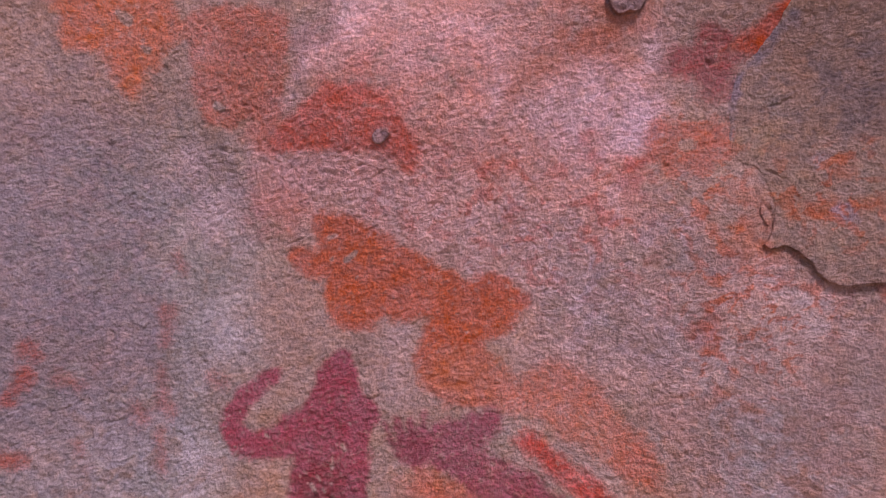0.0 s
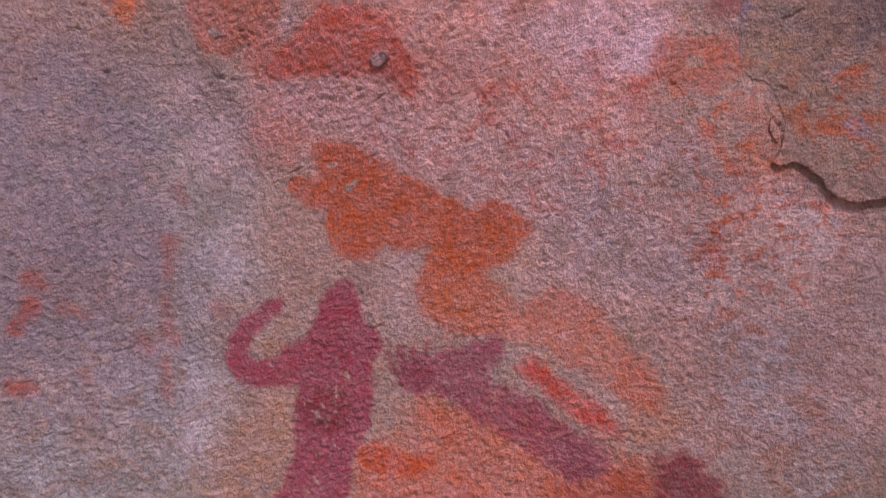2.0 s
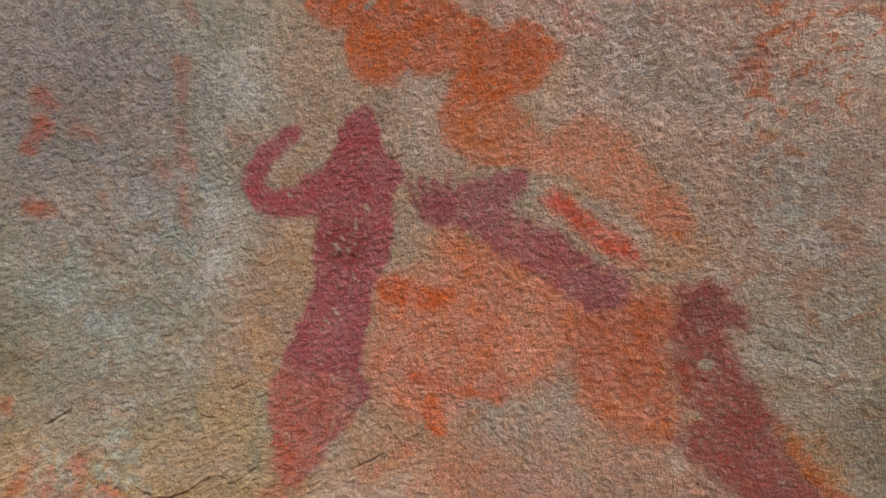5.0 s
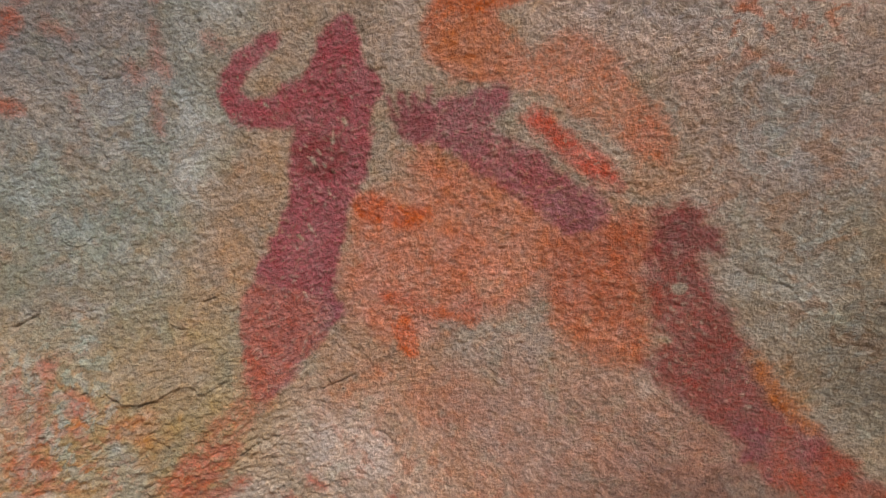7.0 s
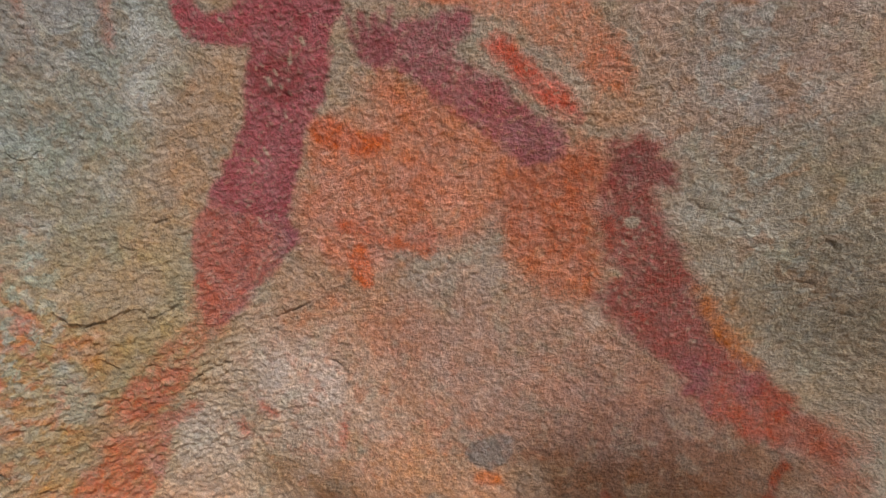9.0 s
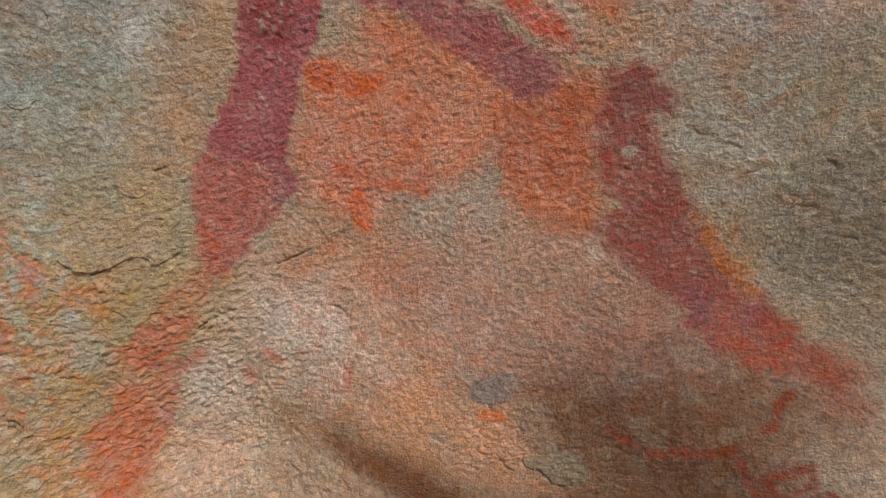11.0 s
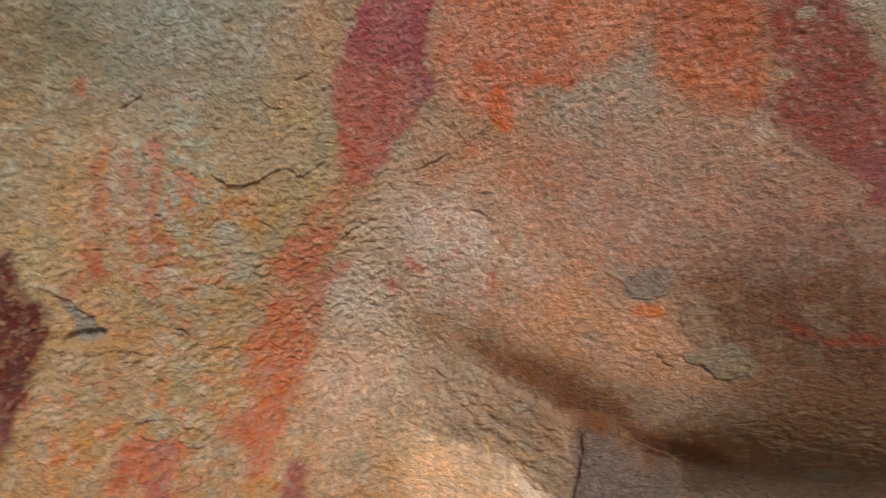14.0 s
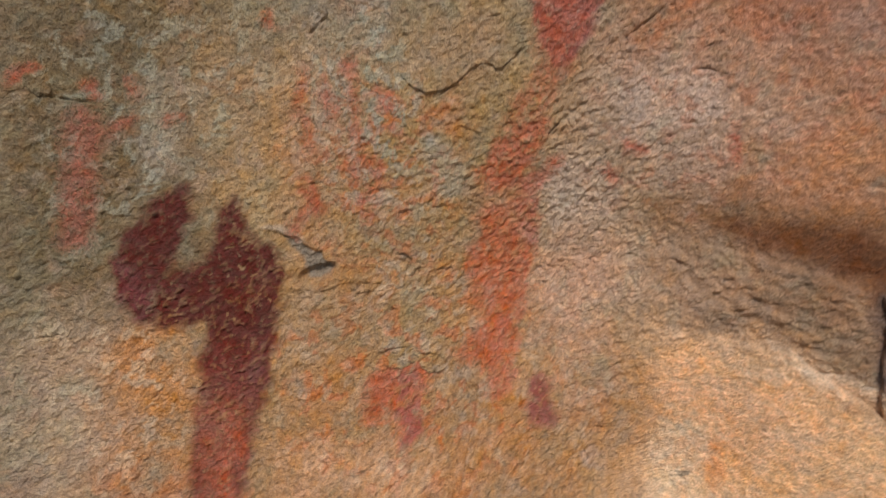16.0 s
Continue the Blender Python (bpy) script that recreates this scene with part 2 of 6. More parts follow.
stain_or_shade("897863", [(0.280, 1.769), (0.257, 1.714), (0.242, 1.706), (0.234, 1.677), (0.231, 1.654), (0.235, 1.626), (0.253, 1.616), (0.259, 1.593), (0.254, 1.567), (0.250, 1.559), (0.269, 1.560), (0.280, 1.545), (0.295, 1.529), (0.306, 1.530), (0.329, 1.534), (0.388, 1.539), (0.378, 1.759)], 0.95, 0.003, 0.002, -0.2)
stain_or_shade("74747a", [(0.266, 1.733), (0.276, 1.739), (0.257, 1.706), (0.242, 1.703), (0.236, 1.649), (0.231, 1.654), (0.234, 1.686), (0.253, 1.715)], 0.8, 0.004)
stain_or_shade("6a625c", [(0.289, 1.684), (0.329, 1.701), (0.351, 1.673), (0.330, 1.631), (0.309, 1.647)], 0.6, 0.02, 0.008, 0.2)
stain_or_shade("8b7452", [(0.241, 1.658), (0.282, 1.667), (0.288, 1.636), (0.247, 1.630)], 0.6, 0.012)
stain_or_shade("a2613a", [(0.263, 1.589), (0.275, 1.601), (0.296, 1.596), (0.307, 1.587), (0.288, 1.575), (0.266, 1.576)], 0.75, 0.006, 0.006, 0.35)
stain_or_shade("a2613a", [(0.301, 1.617), (0.311, 1.625), (0.314, 1.608), (0.304, 1.604)], 0.6, 0.005)
stain_or_shade("a2613a", [(0.307, 1.591), (0.330, 1.594), (0.329, 1.582), (0.310, 1.581)], 0.6, 0.005, 0.005, 0.4)
stain_or_shade("a86a46", [(0.318, 1.635), (0.328, 1.636), (0.326, 1.628), (0.318, 1.628)], 0.7, 0.003)
stain_or_shade("84848c", [(0.300, 1.587), (0.310, 1.589), (0.310, 1.574), (0.297, 1.579)], 0.7, 0.004)
stain_or_shade("918a88", [(0.288, 1.631), (0.301, 1.626), (0.297, 1.613), (0.287, 1.616)], 0.5, 0.005)
stain_or_shade("a8855f", [(-0.175, 1.364), (-0.127, 1.381), (-0.146, 1.266), (-0.170, 1.235), (-0.230, 1.194), (-0.217, 1.234), (-0.175, 1.280)], 0.6, 0.02)
stain_or_shade("bb7a62", [(-0.082, 1.305), (-0.067, 1.335), (-0.017, 1.328), (0.090, 1.292), (0.093, 1.254), (0.047, 1.229), (-0.011, 1.190), (-0.085, 1.205)], 0.85, 0.02, 0.005, -0.1)
stain_or_shade("a87a5c", [(0.142, 1.360), (0.186, 1.367), (0.196, 1.345), (0.170, 1.330), (0.131, 1.346)], 0.5, 0.015)
stain_or_shade("8c8572", [(0.220, 1.312), (0.278, 1.354), (0.366, 1.370), (0.414, 1.129), (0.349, 1.136), (0.299, 1.181), (0.251, 1.235), (0.229, 1.269)], 0.75, 0.03, 0.006, -0.1)
stain_or_shade("b4665a", [(-0.006, 1.376), (0.043, 1.339), (0.090, 1.307), (0.125, 1.305), (0.117, 1.292), (0.072, 1.296), (0.019, 1.325), (-0.011, 1.357)], 0.5, 0.012, 0.006, 0.2)
stain_or_shade("be7a5a", [(-0.029, 1.369), (0.058, 1.363), (0.132, 1.330), (0.175, 1.317), (0.180, 1.207), (0.114, 1.217), (0.091, 1.278), (0.046, 1.244), (-0.013, 1.237), (-0.067, 1.306), (-0.072, 1.335), (-0.027, 1.328)], 0.6, 0.018, 0.006, 0.1)
stain_or_shade("a8a59a", [(0.219, 1.303), (0.273, 1.312), (0.299, 1.294), (0.303, 1.259), (0.252, 1.253), (0.226, 1.277)], 0.55, 0.02)
stain_or_shade("a87848", [(0.270, 1.218), (0.282, 1.219), (0.316, 1.178), (0.301, 1.171)], 0.6, 0.008)
stain_or_shade("a4795a", [(0.196, 1.172), (0.217, 1.174), (0.259, 1.140), (0.256, 1.113), (0.224, 1.138)], 0.5, 0.012)
stain_or_shade("b0805f", [(-0.099, 1.186), (0.025, 1.198), (0.185, 1.200), (0.259, 1.127), (0.314, 1.095), (0.285, 1.053), (0.167, 1.043), (0.081, 1.070), (-0.022, 1.075), (-0.110, 1.111)], 0.65, 0.03, 0.006, 0.1)
stain_or_shade("b47a5e", [(-0.015, 1.154), (0.042, 1.155), (0.058, 1.127), (0.019, 1.106), (-0.013, 1.118)], 0.5, 0.015)
stain_or_shade("bb8664", [(-0.021, 1.054), (0.061, 1.077), (0.131, 1.038), (0.171, 0.985), (0.116, 0.966), (0.045, 0.994)], 0.6, 0.025)
stain_or_shade("94907f", [(0.020, 1.197), (0.064, 1.205), (0.055, 1.181), (0.026, 1.178)], 0.5, 0.012)
stain_or_shade("bc8660", [(-0.055, 1.049), (0.032, 1.063), (0.113, 1.025), (0.171, 0.985), (0.173, 0.966), (0.087, 0.971), (0.025, 0.980), (-0.041, 0.997)], 0.6, 0.03, 0.006, 0.1)
for vein in ([(-0.118, 0.946, 0.0019), (-0.105, 0.921, 0.0028), (-0.088, 0.904, 0.0027), (-0.059, 0.894, 0.0026)], [(-0.003, 0.918, 0.0015), (0.013, 0.916, 0.0018), (0.033, 0.906, 0.0014)], [(-0.038, 0.937, 0.0016), (-0.019, 0.930, 0.0019), (0.000, 0.932, 0.0011)],
             [(0.021, 0.929, 0.0018), (0.038, 0.923, 0.0020), (0.046, 0.913, 0.0013)], [(-0.057, 0.908, 0.0017), (-0.033, 0.905, 0.0020), (-0.018, 0.897, 0.0015)]):
    stain_or_shade("a8977c", vein, 0.6, 0.004, 0.003, 0.3)
stain_or_shade("8a8376", [(0.222, 1.022), (0.257, 1.018), (0.255, 0.985), (0.224, 0.994)], 0.35, 0.012)
stain_or_shade("7e7868", [(0.260, 1.109), (0.297, 1.102), (0.314, 1.078), (0.280, 1.079)], 0.35, 0.012)
stain_or_shade("82807c", [(0.324, 0.977), (0.342, 0.981), (0.343, 0.959), (0.325, 0.954)], 0.7, 0.006)
stain_or_shade("84563a", [(0.309, 1.157), (0.367, 1.102), (0.395, 1.076), (0.391, 1.051), (0.330, 1.071), (0.296, 1.111)], 0.5, 0.02)
stain_or_shade("bcae9f", [(-0.164, 1.054), (-0.128, 1.025), (-0.105, 0.975), (-0.125, 0.918), (-0.174, 0.907), (-0.208, 0.951), (-0.193, 1.007)], 0.5, 0.025, 0.006, 0.1)
stain_or_shade("cab8ac", [(-0.121, 1.105), (-0.079, 1.117), (-0.045, 1.093), (-0.066, 1.048), (-0.111, 1.055)], 0.45, 0.025)
stain_or_shade("b4a08c", [(-0.134, 0.960), (-0.052, 0.979), (0.015, 0.968), (0.053, 0.935), (0.029, 0.901), (-0.058, 0.889), (-0.130, 0.907)], 0.5, 0.02)
stain_or_shade("b2683f", [(-0.074, 1.171), (-0.037, 1.178), (-0.026, 1.158), (-0.063, 1.145), (-0.089, 1.133), (-0.100, 1.144)], 0.7, 0.006, 0.005, 0.35)
stain_or_shade("b8643c", [(0.062, 1.057), (0.072, 1.061), (0.077, 1.050), (0.064, 1.045)], 0.7, 0.003)
stain_or_shade("b8643c", [(0.093, 1.039), (0.116, 1.041), (0.112, 1.030), (0.096, 1.030)], 0.75, 0.003, 0.003, 0.3)
stain_or_shade("a05a34", [(0.077, 1.064), (0.096, 1.072), (0.089, 1.059), (0.077, 1.055)], 0.7, 0.004)
stain_or_shade("7a3f26", [(0.129, 1.064), (0.156, 1.070), (0.162, 1.061), (0.134, 1.055)], 0.6, 0.004)
stain_or_shade("b06c40", [(-0.358, 1.394), (-0.343, 1.391), (-0.347, 1.382), (-0.366, 1.382)], 0.6, 0.005)
stain_or_shade("b08658", [(-0.306, 1.143), (-0.251, 1.133), (-0.230, 1.123), (-0.241, 1.086), (-0.278, 1.094), (-0.306, 1.115)], 0.6, 0.012, 0.006, 0.35)
stain_or_shade("98927f", [(-0.270, 1.088), (-0.241, 1.081), (-0.236, 1.047), (-0.263, 1.028), (-0.273, 1.051)], 0.7, 0.006)
stain_or_shade("9a9c9a", [(-0.272, 1.101), (-0.252, 1.087), (-0.269, 1.077)], 0.7, 0.005)
stain_or_shade("b5884e", [(-0.311, 1.076), (-0.287, 1.079), (-0.294, 1.012), (-0.316, 1.007), (-0.326, 1.038)], 0.6, 0.010, 0.006, 0.35)
stain_or_shade("a9aaa2", [(-0.313, 0.958), (-0.295, 0.961), (-0.288, 0.930), (-0.303, 0.925)], 0.5, 0.005, 0.006, 0.45)
stain_or_shade("98a09a", [(-0.349, 1.144), (-0.326, 1.134), (-0.322, 1.096), (-0.348, 1.088), (-0.363, 1.117)], 0.5, 0.010)
stain_or_shade("bc7f5c", [(-0.239, 1.055), (-0.210, 1.058), (-0.193, 1.043), (-0.209, 0.992), (-0.235, 0.889), (-0.273, 0.893), (-0.274, 0.939), (-0.256, 0.995)], 0.6, 0.012, 0.006, 0.2)
stain_or_shade("b07a50", [(-0.372, 1.195), (-0.281, 1.180), (-0.283, 1.097), (-0.276, 1.013), (-0.318, 0.917), (-0.378, 0.996), (-0.394, 1.067)], 0.34, 0.025, 0.006, 0.2)
stain_or_shade("c08066", [(-0.207, 0.986), (-0.130, 0.988), (-0.131, 0.907), (-0.156, 0.870), (-0.225, 0.886)], 0.38, 0.02, 0.006, 0.2)
stain_or_shade("b07850", [(-0.421, 0.951), (-0.281, 0.913), (-0.190, 0.841), (-0.186, 0.715), (-0.435, 0.798)], 0.3, 0.03, 0.008, 0.2)
stain_or_shade("bc7c4c", [(-0.343, 1.097), (-0.291, 1.079), (-0.259, 1.050), (-0.277, 0.981), (-0.322, 0.957), (-0.332, 1.006), (-0.354, 1.037)], 0.42, 0.015, 0.006, 0.3)
stain_or_shade("c07a40", [(-0.309, 1.084), (-0.287, 1.078), (-0.291, 1.054), (-0.310, 1.054)], 0.7, 0.006)
stain_or_shade("8d9484", [(-0.572, 1.149), (-0.536, 1.135), (-0.539, 1.096), (-0.576, 1.092), (-0.586, 1.118)], 0.6, 0.012, 0.006, 0.3)
stain_or_shade("948f7e", [(-0.593, 1.079), (-0.535, 1.049), (-0.536, 1.021), (-0.587, 1.028), (-0.608, 1.043)], 0.5, 0.015, 0.006, 0.3)
stain_or_shade("aba48e", [(-0.621, 1.011), (-0.569, 0.994), (-0.563, 0.956), (-0.580, 0.897), (-0.629, 0.906)], 0.55, 0.015, 0.006, 0.3)
stain_or_shade("8b988e", [(-0.005, 1.228), (0.066, 1.226), (0.074, 1.204), (0.036, 1.187), (0.007, 1.199)], 0.5, 0.012, 0.006, 0.3)
stain_or_shade("9a9484", [(0.016, 1.185), (0.121, 1.154), (0.129, 1.112), (0.056, 1.101), (0.016, 1.134)], 0.4, 0.03, 0.006, 0.3)
stain_or_shade("a8785a", [(-0.052, 1.163), (0.016, 1.153), (0.020, 1.125), (-0.039, 1.122)], 0.4, 0.015, 0.006, 0.3)
stain_or_shade("b47048", [(0.098, 1.237), (0.146, 1.229), (0.148, 1.203), (0.109, 1.212)], 0.5, 0.015, 0.006, 0.3)
stain_or_shade("b8ac9e", [(-0.119, 1.118), (-0.039, 1.118), (-0.031, 1.078), (-0.091, 1.069)], 0.5, 0.015, 0.006, 0.3)
stain_or_shade("8f5a48", [(-0.583, 1.205), (-0.566, 1.196), (-0.575, 1.155), (-0.594, 1.151)], 0.5, 0.010, 0.006, 0.4)
stain_or_shade("a8804e", [(-0.503, 1.163), (-0.485, 1.149), (-0.478, 1.116), (-0.499, 1.117), (-0.508, 1.137)], 0.5, 0.010, 0.006, 0.3)
stain_or_shade("a06a46", [(-0.440, 1.202), (-0.428, 1.197), (-0.433, 1.182), (-0.444, 1.184)], 0.6, 0.005, 0.006, 0.3)
stain_or_shade("b07860", [(-0.372, 1.143), (-0.336, 1.137), (-0.337, 1.081), (-0.364, 1.083), (-0.375, 1.100)], 0.4, 0.012, 0.006, 0.3)
stain_or_shade("c2845a", [(-0.292, 1.150), (-0.247, 1.140), (-0.249, 1.103), (-0.286, 1.107)], 0.5, 0.012, 0.006, 0.3)
stain_or_shade("c8a888", [(-0.420, 0.882), (-0.357, 0.866), (-0.293, 0.842), (-0.295, 0.806), (-0.423, 0.836)], 0.5, 0.02, 0.006, 0.3)
stain_or_shade("c0a07c", [(-0.506, 0.994), (-0.469, 0.984), (-0.479, 0.949), (-0.504, 0.956)], 0.5, 0.010, 0.006, 0.3)
stain_or_shade("a89a86", [(-0.403, 1.008), (-0.360, 1.000), (-0.374, 0.937), (-0.405, 0.937)], 0.4, 0.015, 0.006, 0.3)
stain_or_shade("b98450", [(-0.534, 1.007), (-0.477, 0.991), (-0.468, 0.960), (-0.483, 0.922), (-0.526, 0.925), (-0.546, 0.960)], 0.4, 0.014, 0.008, 0.35)
stain_or_shade("b06a42", [(-0.569, 0.912), (-0.495, 0.898), (-0.501, 0.853), (-0.554, 0.870)], 0.5, 0.015, 0.005, 0.4)
stain_or_shade("6f684f", [(-0.621, 1.346), (-0.340, 1.292), (-0.384, 1.184), (-0.473, 1.123), (-0.521, 1.082), (-0.540, 1.023), (-0.696, 1.046)], 0.75, 0.04, 0.008, -0.1)
# grey-olive rock at the far left, lowered in tone for light falloff too
stain_or_shade("7e7b66", [(-0.614, 1.126), (-0.573, 1.105), (-0.554, 1.082), (-0.548, 1.025), (-0.569, 0.967), (-0.579, 0.901), (-0.648, 0.927)], 0.7, 0.03)
stain_or_shade("9b9b8c", [(-0.529, 1.244), (-0.459, 1.206), (-0.443, 1.175), (-0.479, 1.111), (-0.493, 1.129), (-0.509, 1.177)], 0.6, 0.012, 0.008, 0.3)
stain_or_shade("a9aaa4", [(-0.495, 1.165), (-0.473, 1.146), (-0.474, 1.119), (-0.489, 1.128)], 0.6, 0.006)
stain_or_shade("a5825e", [(-0.443, 1.202), (-0.384, 1.184), (-0.390, 1.149), (-0.431, 1.168)], 0.6, 0.010)
stain_or_shade("b0a49a", [(-0.314, 0.962), (-0.294, 0.959), (-0.286, 0.932), (-0.305, 0.928)], 0.4, 0.004, 0.005, 0.45)
stain_or_shade("b0aaa2", [(-0.180, 0.804), (-0.160, 0.801), (-0.157, 0.780), (-0.178, 0.779)], 0.7, 0.004)
stain_or_shade("a88c78", [(-0.195, 0.887), (-0.138, 0.888), (-0.142, 0.816), (-0.184, 0.810), (-0.204, 0.854)], 0.6, 0.015)
stain_or_shade("cac4b2", [(-0.107, 0.810), (-0.079, 0.799), (-0.087, 0.737), (-0.089, 0.700), (-0.137, 0.705), (-0.122, 0.767)], 0.6, 0.015)
stain_or_shade("dba474", [(-0.089, 0.850), (-0.046, 0.850), (-0.031, 0.832), (-0.036, 0.818), (-0.083, 0.813)], 0.5, 0.010, 0.006, 0.3)
stain_or_shade("d8d0c0", [(-0.025, 0.891), (-0.005, 0.881), (0.009, 0.870), (0.029, 0.858), (0.053, 0.852), (0.052, 0.847), (0.025, 0.852), (0.005, 0.862), (-0.011, 0.875)], 0.8, 0.0025, 0.0015, 0.1)
stain_or_shade("c4c0ae", [(-0.118, 0.799), (-0.079, 0.811), (-0.073, 0.767), (-0.083, 0.729), (-0.137, 0.735)], 0.6, 0.012, 0.006, 0.3)
stain_or_shade("d89a66", [(-0.027, 0.802), (-0.015, 0.808), (-0.018, 0.799), (-0.026, 0.795)], 0.8, 0.003, 0.003, 0.1)
stain_or_shade("d8955c", [(-0.073, 0.788), (-0.065, 0.784), (-0.068, 0.763), (-0.078, 0.766)], 0.9, 0.004, 0.004, 0.0)
stain_or_shade("d8955c", [(-0.088, 0.755), (-0.073, 0.752), (-0.076, 0.743), (-0.088, 0.745)], 0.9, 0.004, 0.004, 0.0)
stain_or_shade("d8955c", [(-0.047, 0.769), (-0.034, 0.764), (-0.040, 0.757), (-0.053, 0.757)], 0.9, 0.004, 0.004, 0.0)
stain_or_shade("d4a070", [(-0.092, 0.822), (-0.035, 0.837), (-0.032, 0.824), (-0.083, 0.810)], 0.5, 0.006)
stain_or_shade("dcd3c4", [(-0.097, 0.866), (-0.070, 0.863), (-0.073, 0.852), (-0.094, 0.853)], 0.6, 0.005)
stain_or_shade("cfc7b6", [(-0.015, 0.885), (0.007, 0.878), (0.032, 0.861), (0.053, 0.846), (0.044, 0.842), (0.021, 0.854), (-0.002, 0.868)], 0.8, 0.003)
stain_or_shade("74645c", [(0.043, 0.931), (0.076, 0.929), (0.091, 0.920), (0.116, 0.904), (0.146, 0.885), (0.168, 0.835), (0.052, 0.811), (0.049, 0.876)], 0.9, 0.003, 0.0015, -0.1)

stain_or_shade("84807a", [(0.089, 1.056), (0.098, 1.068), (0.119, 1.074), (0.129, 1.062), (0.116, 1.049), (0.092, 1.046)], 0.85, 0.002, 0.0015, -0.1)
stain_or_shade("8a7e6a", [(0.135, 1.009), (0.156, 1.010), (0.172, 1.014), (0.191, 0.998), (0.166, 0.982), (0.152, 0.994), (0.138, 0.997)], 0.85, 0.002, 0.0015, -0.1)
stain_or_shade("8c7a66", [(0.130, 1.045), (0.148, 1.060), (0.161, 1.022), (0.167, 1.014), (0.147, 1.008), (0.131, 1.028)], 0.6, 0.004)
stain_or_shade("7c726c", [(0.137, 1.776), (0.140, 1.757), (0.149, 1.748), (0.155, 1.751), (0.162, 1.749), (0.169, 1.759), (0.174, 1.773)], 0.85, 0.002, 0.001, -0.1)
stain_or_shade("756c6a", [(-0.057, 1.660), (-0.048, 1.664), (-0.037, 1.659), (-0.043, 1.653), (-0.049, 1.649), (-0.055, 1.653)], 0.85, 0.002, 0.001, -0.1)

# brown patina low on the bulge, darkened further to carry its shade
stain_or_shade("6e4a32", [(0.135, 1.130), (0.208, 1.153), (0.298, 1.101), (0.338, 0.995), (0.347, 0.909), (0.191, 0.879), (0.149, 0.960), (0.133, 1.054)], 0.8, 0.07, 0.008, -0.1)
stain_or_shade("533622", [(0.151, 1.103), (0.210, 1.136), (0.276, 1.113), (0.336, 1.096), (0.340, 0.970), (0.247, 0.967), (0.190, 1.005), (0.146, 1.056)], 0.85, 0.06, 0.008, -0.1)
stain_or_shade("5e4428", [(0.124, 0.926), (0.185, 0.956), (0.337, 1.003), (0.349, 0.887), (0.194, 0.845), (0.144, 0.900)], 0.65, 0.03, 0.004, 0)
# reddish-brown band above block and wedge, the crease's shade painted in
stain_or_shade("84603e", [(-0.101, 0.998), (-0.033, 1.009), (0.022, 0.998), (0.073, 0.976), (0.113, 0.944), (0.152, 0.926), (0.197, 0.919), (0.234, 0.887), (0.147, 0.861), (0.101, 0.902), (0.076, 0.927), (0.035, 0.939), (-0.019, 0.959), (-0.071, 0.969)], 0.75, 0.022, 0.004, -0.2)
stain_or_shade("6a4022", [(-0.054, 0.978), (-0.010, 0.987), (0.033, 0.979), (0.074, 0.962), (0.099, 0.936), (0.134, 0.913), (0.167, 0.909), (0.214, 0.874), (0.151, 0.861), (0.111, 0.903), (0.088, 0.929), (0.046, 0.929), (0.009, 0.944), (-0.031, 0.964)], 0.8, 0.013, 0.003, -0.3)
stain_or_shade("5a3418", [(0.034, 0.959), (0.074, 0.952), (0.100, 0.926), (0.134, 0.908), (0.172, 0.900), (0.209, 0.873), (0.151, 0.861), (0.116, 0.899), (0.090, 0.927), (0.051, 0.930)], 0.6, 0.012, 0.003, -0.3)
stain_or_shade("907458", [(-0.118, 0.956), (-0.065, 0.970), (-0.019, 0.956), (0.019, 0.941), (0.046, 0.926), (0.051, 0.902), (0.049, 0.867), (0.034, 0.863), (-0.010, 0.884), (-0.061, 0.894), (-0.098, 0.915)], 0.6, 0.012, 0.006, 0.05)
stain_or_shade("a58468", [(-0.053, 0.951), (-0.013, 0.947), (0.004, 0.923), (-0.016, 0.908), (-0.040, 0.923)], 0.4, 0.008, 0.006, 0.3)
stain_or_shade("6b4c36", [(-0.007, 0.935), (0.025, 0.935), (0.041, 0.910), (0.027, 0.892), (-0.000, 0.912)], 0.45, 0.008, 0.006, 0.3)
stain_or_shade("cfa67a", [(-0.116, 0.870), (-0.071, 0.880), (-0.026, 0.873), (0.007, 0.854), (0.033, 0.821), (0.028, 0.750), (-0.181, 0.733), (-0.162, 0.780), (-0.137, 0.815)], 0.7, 0.03, 0.008, 0)
stain_or_shade("e2be94", [(-0.102, 0.888), (-0.070, 0.892), (-0.040, 0.883), (-0.008, 0.884), (0.009, 0.866), (0.034, 0.846), (0.056, 0.827), (0.084, 0.806), (0.089, 0.765), (-0.130, 0.716), (-0.109, 0.764), (-0.090, 0.813), (-0.097, 0.849)], 0.9, 0.02, 0.006, -0.2)
stain_or_shade("e8bc96", [(-0.096, 0.871), (-0.026, 0.873), (0.006, 0.844), (0.012, 0.800), (-0.078, 0.757), (-0.113, 0.782)], 0.45, 0.025, 0.006, 0.1)
stain_or_shade("c2bca6", [(-0.117, 0.800), (-0.089, 0.819), (-0.075, 0.797), (-0.080, 0.742), (-0.116, 0.742)], 0.6, 0.015, 0.006, 0.2)
stain_or_shade("d08c54", [(-0.076, 0.784), (-0.061, 0.801), (-0.064, 0.746), (-0.080, 0.742)], 0.6, 0.006, 0.005, 0.3)
stain_or_shade("d0c8b4", [(-0.057, 0.866), (-0.012, 0.882), (-0.001, 0.868), (-0.031, 0.851)], 0.5, 0.012, 0.006, 0.3)
stain_or_shade("b07c50", [(-0.180, 0.876), (-0.116, 0.876), (-0.114, 0.836), (-0.134, 0.786), (-0.181, 0.798)], 0.45, 0.02, 0.008, 0.2)
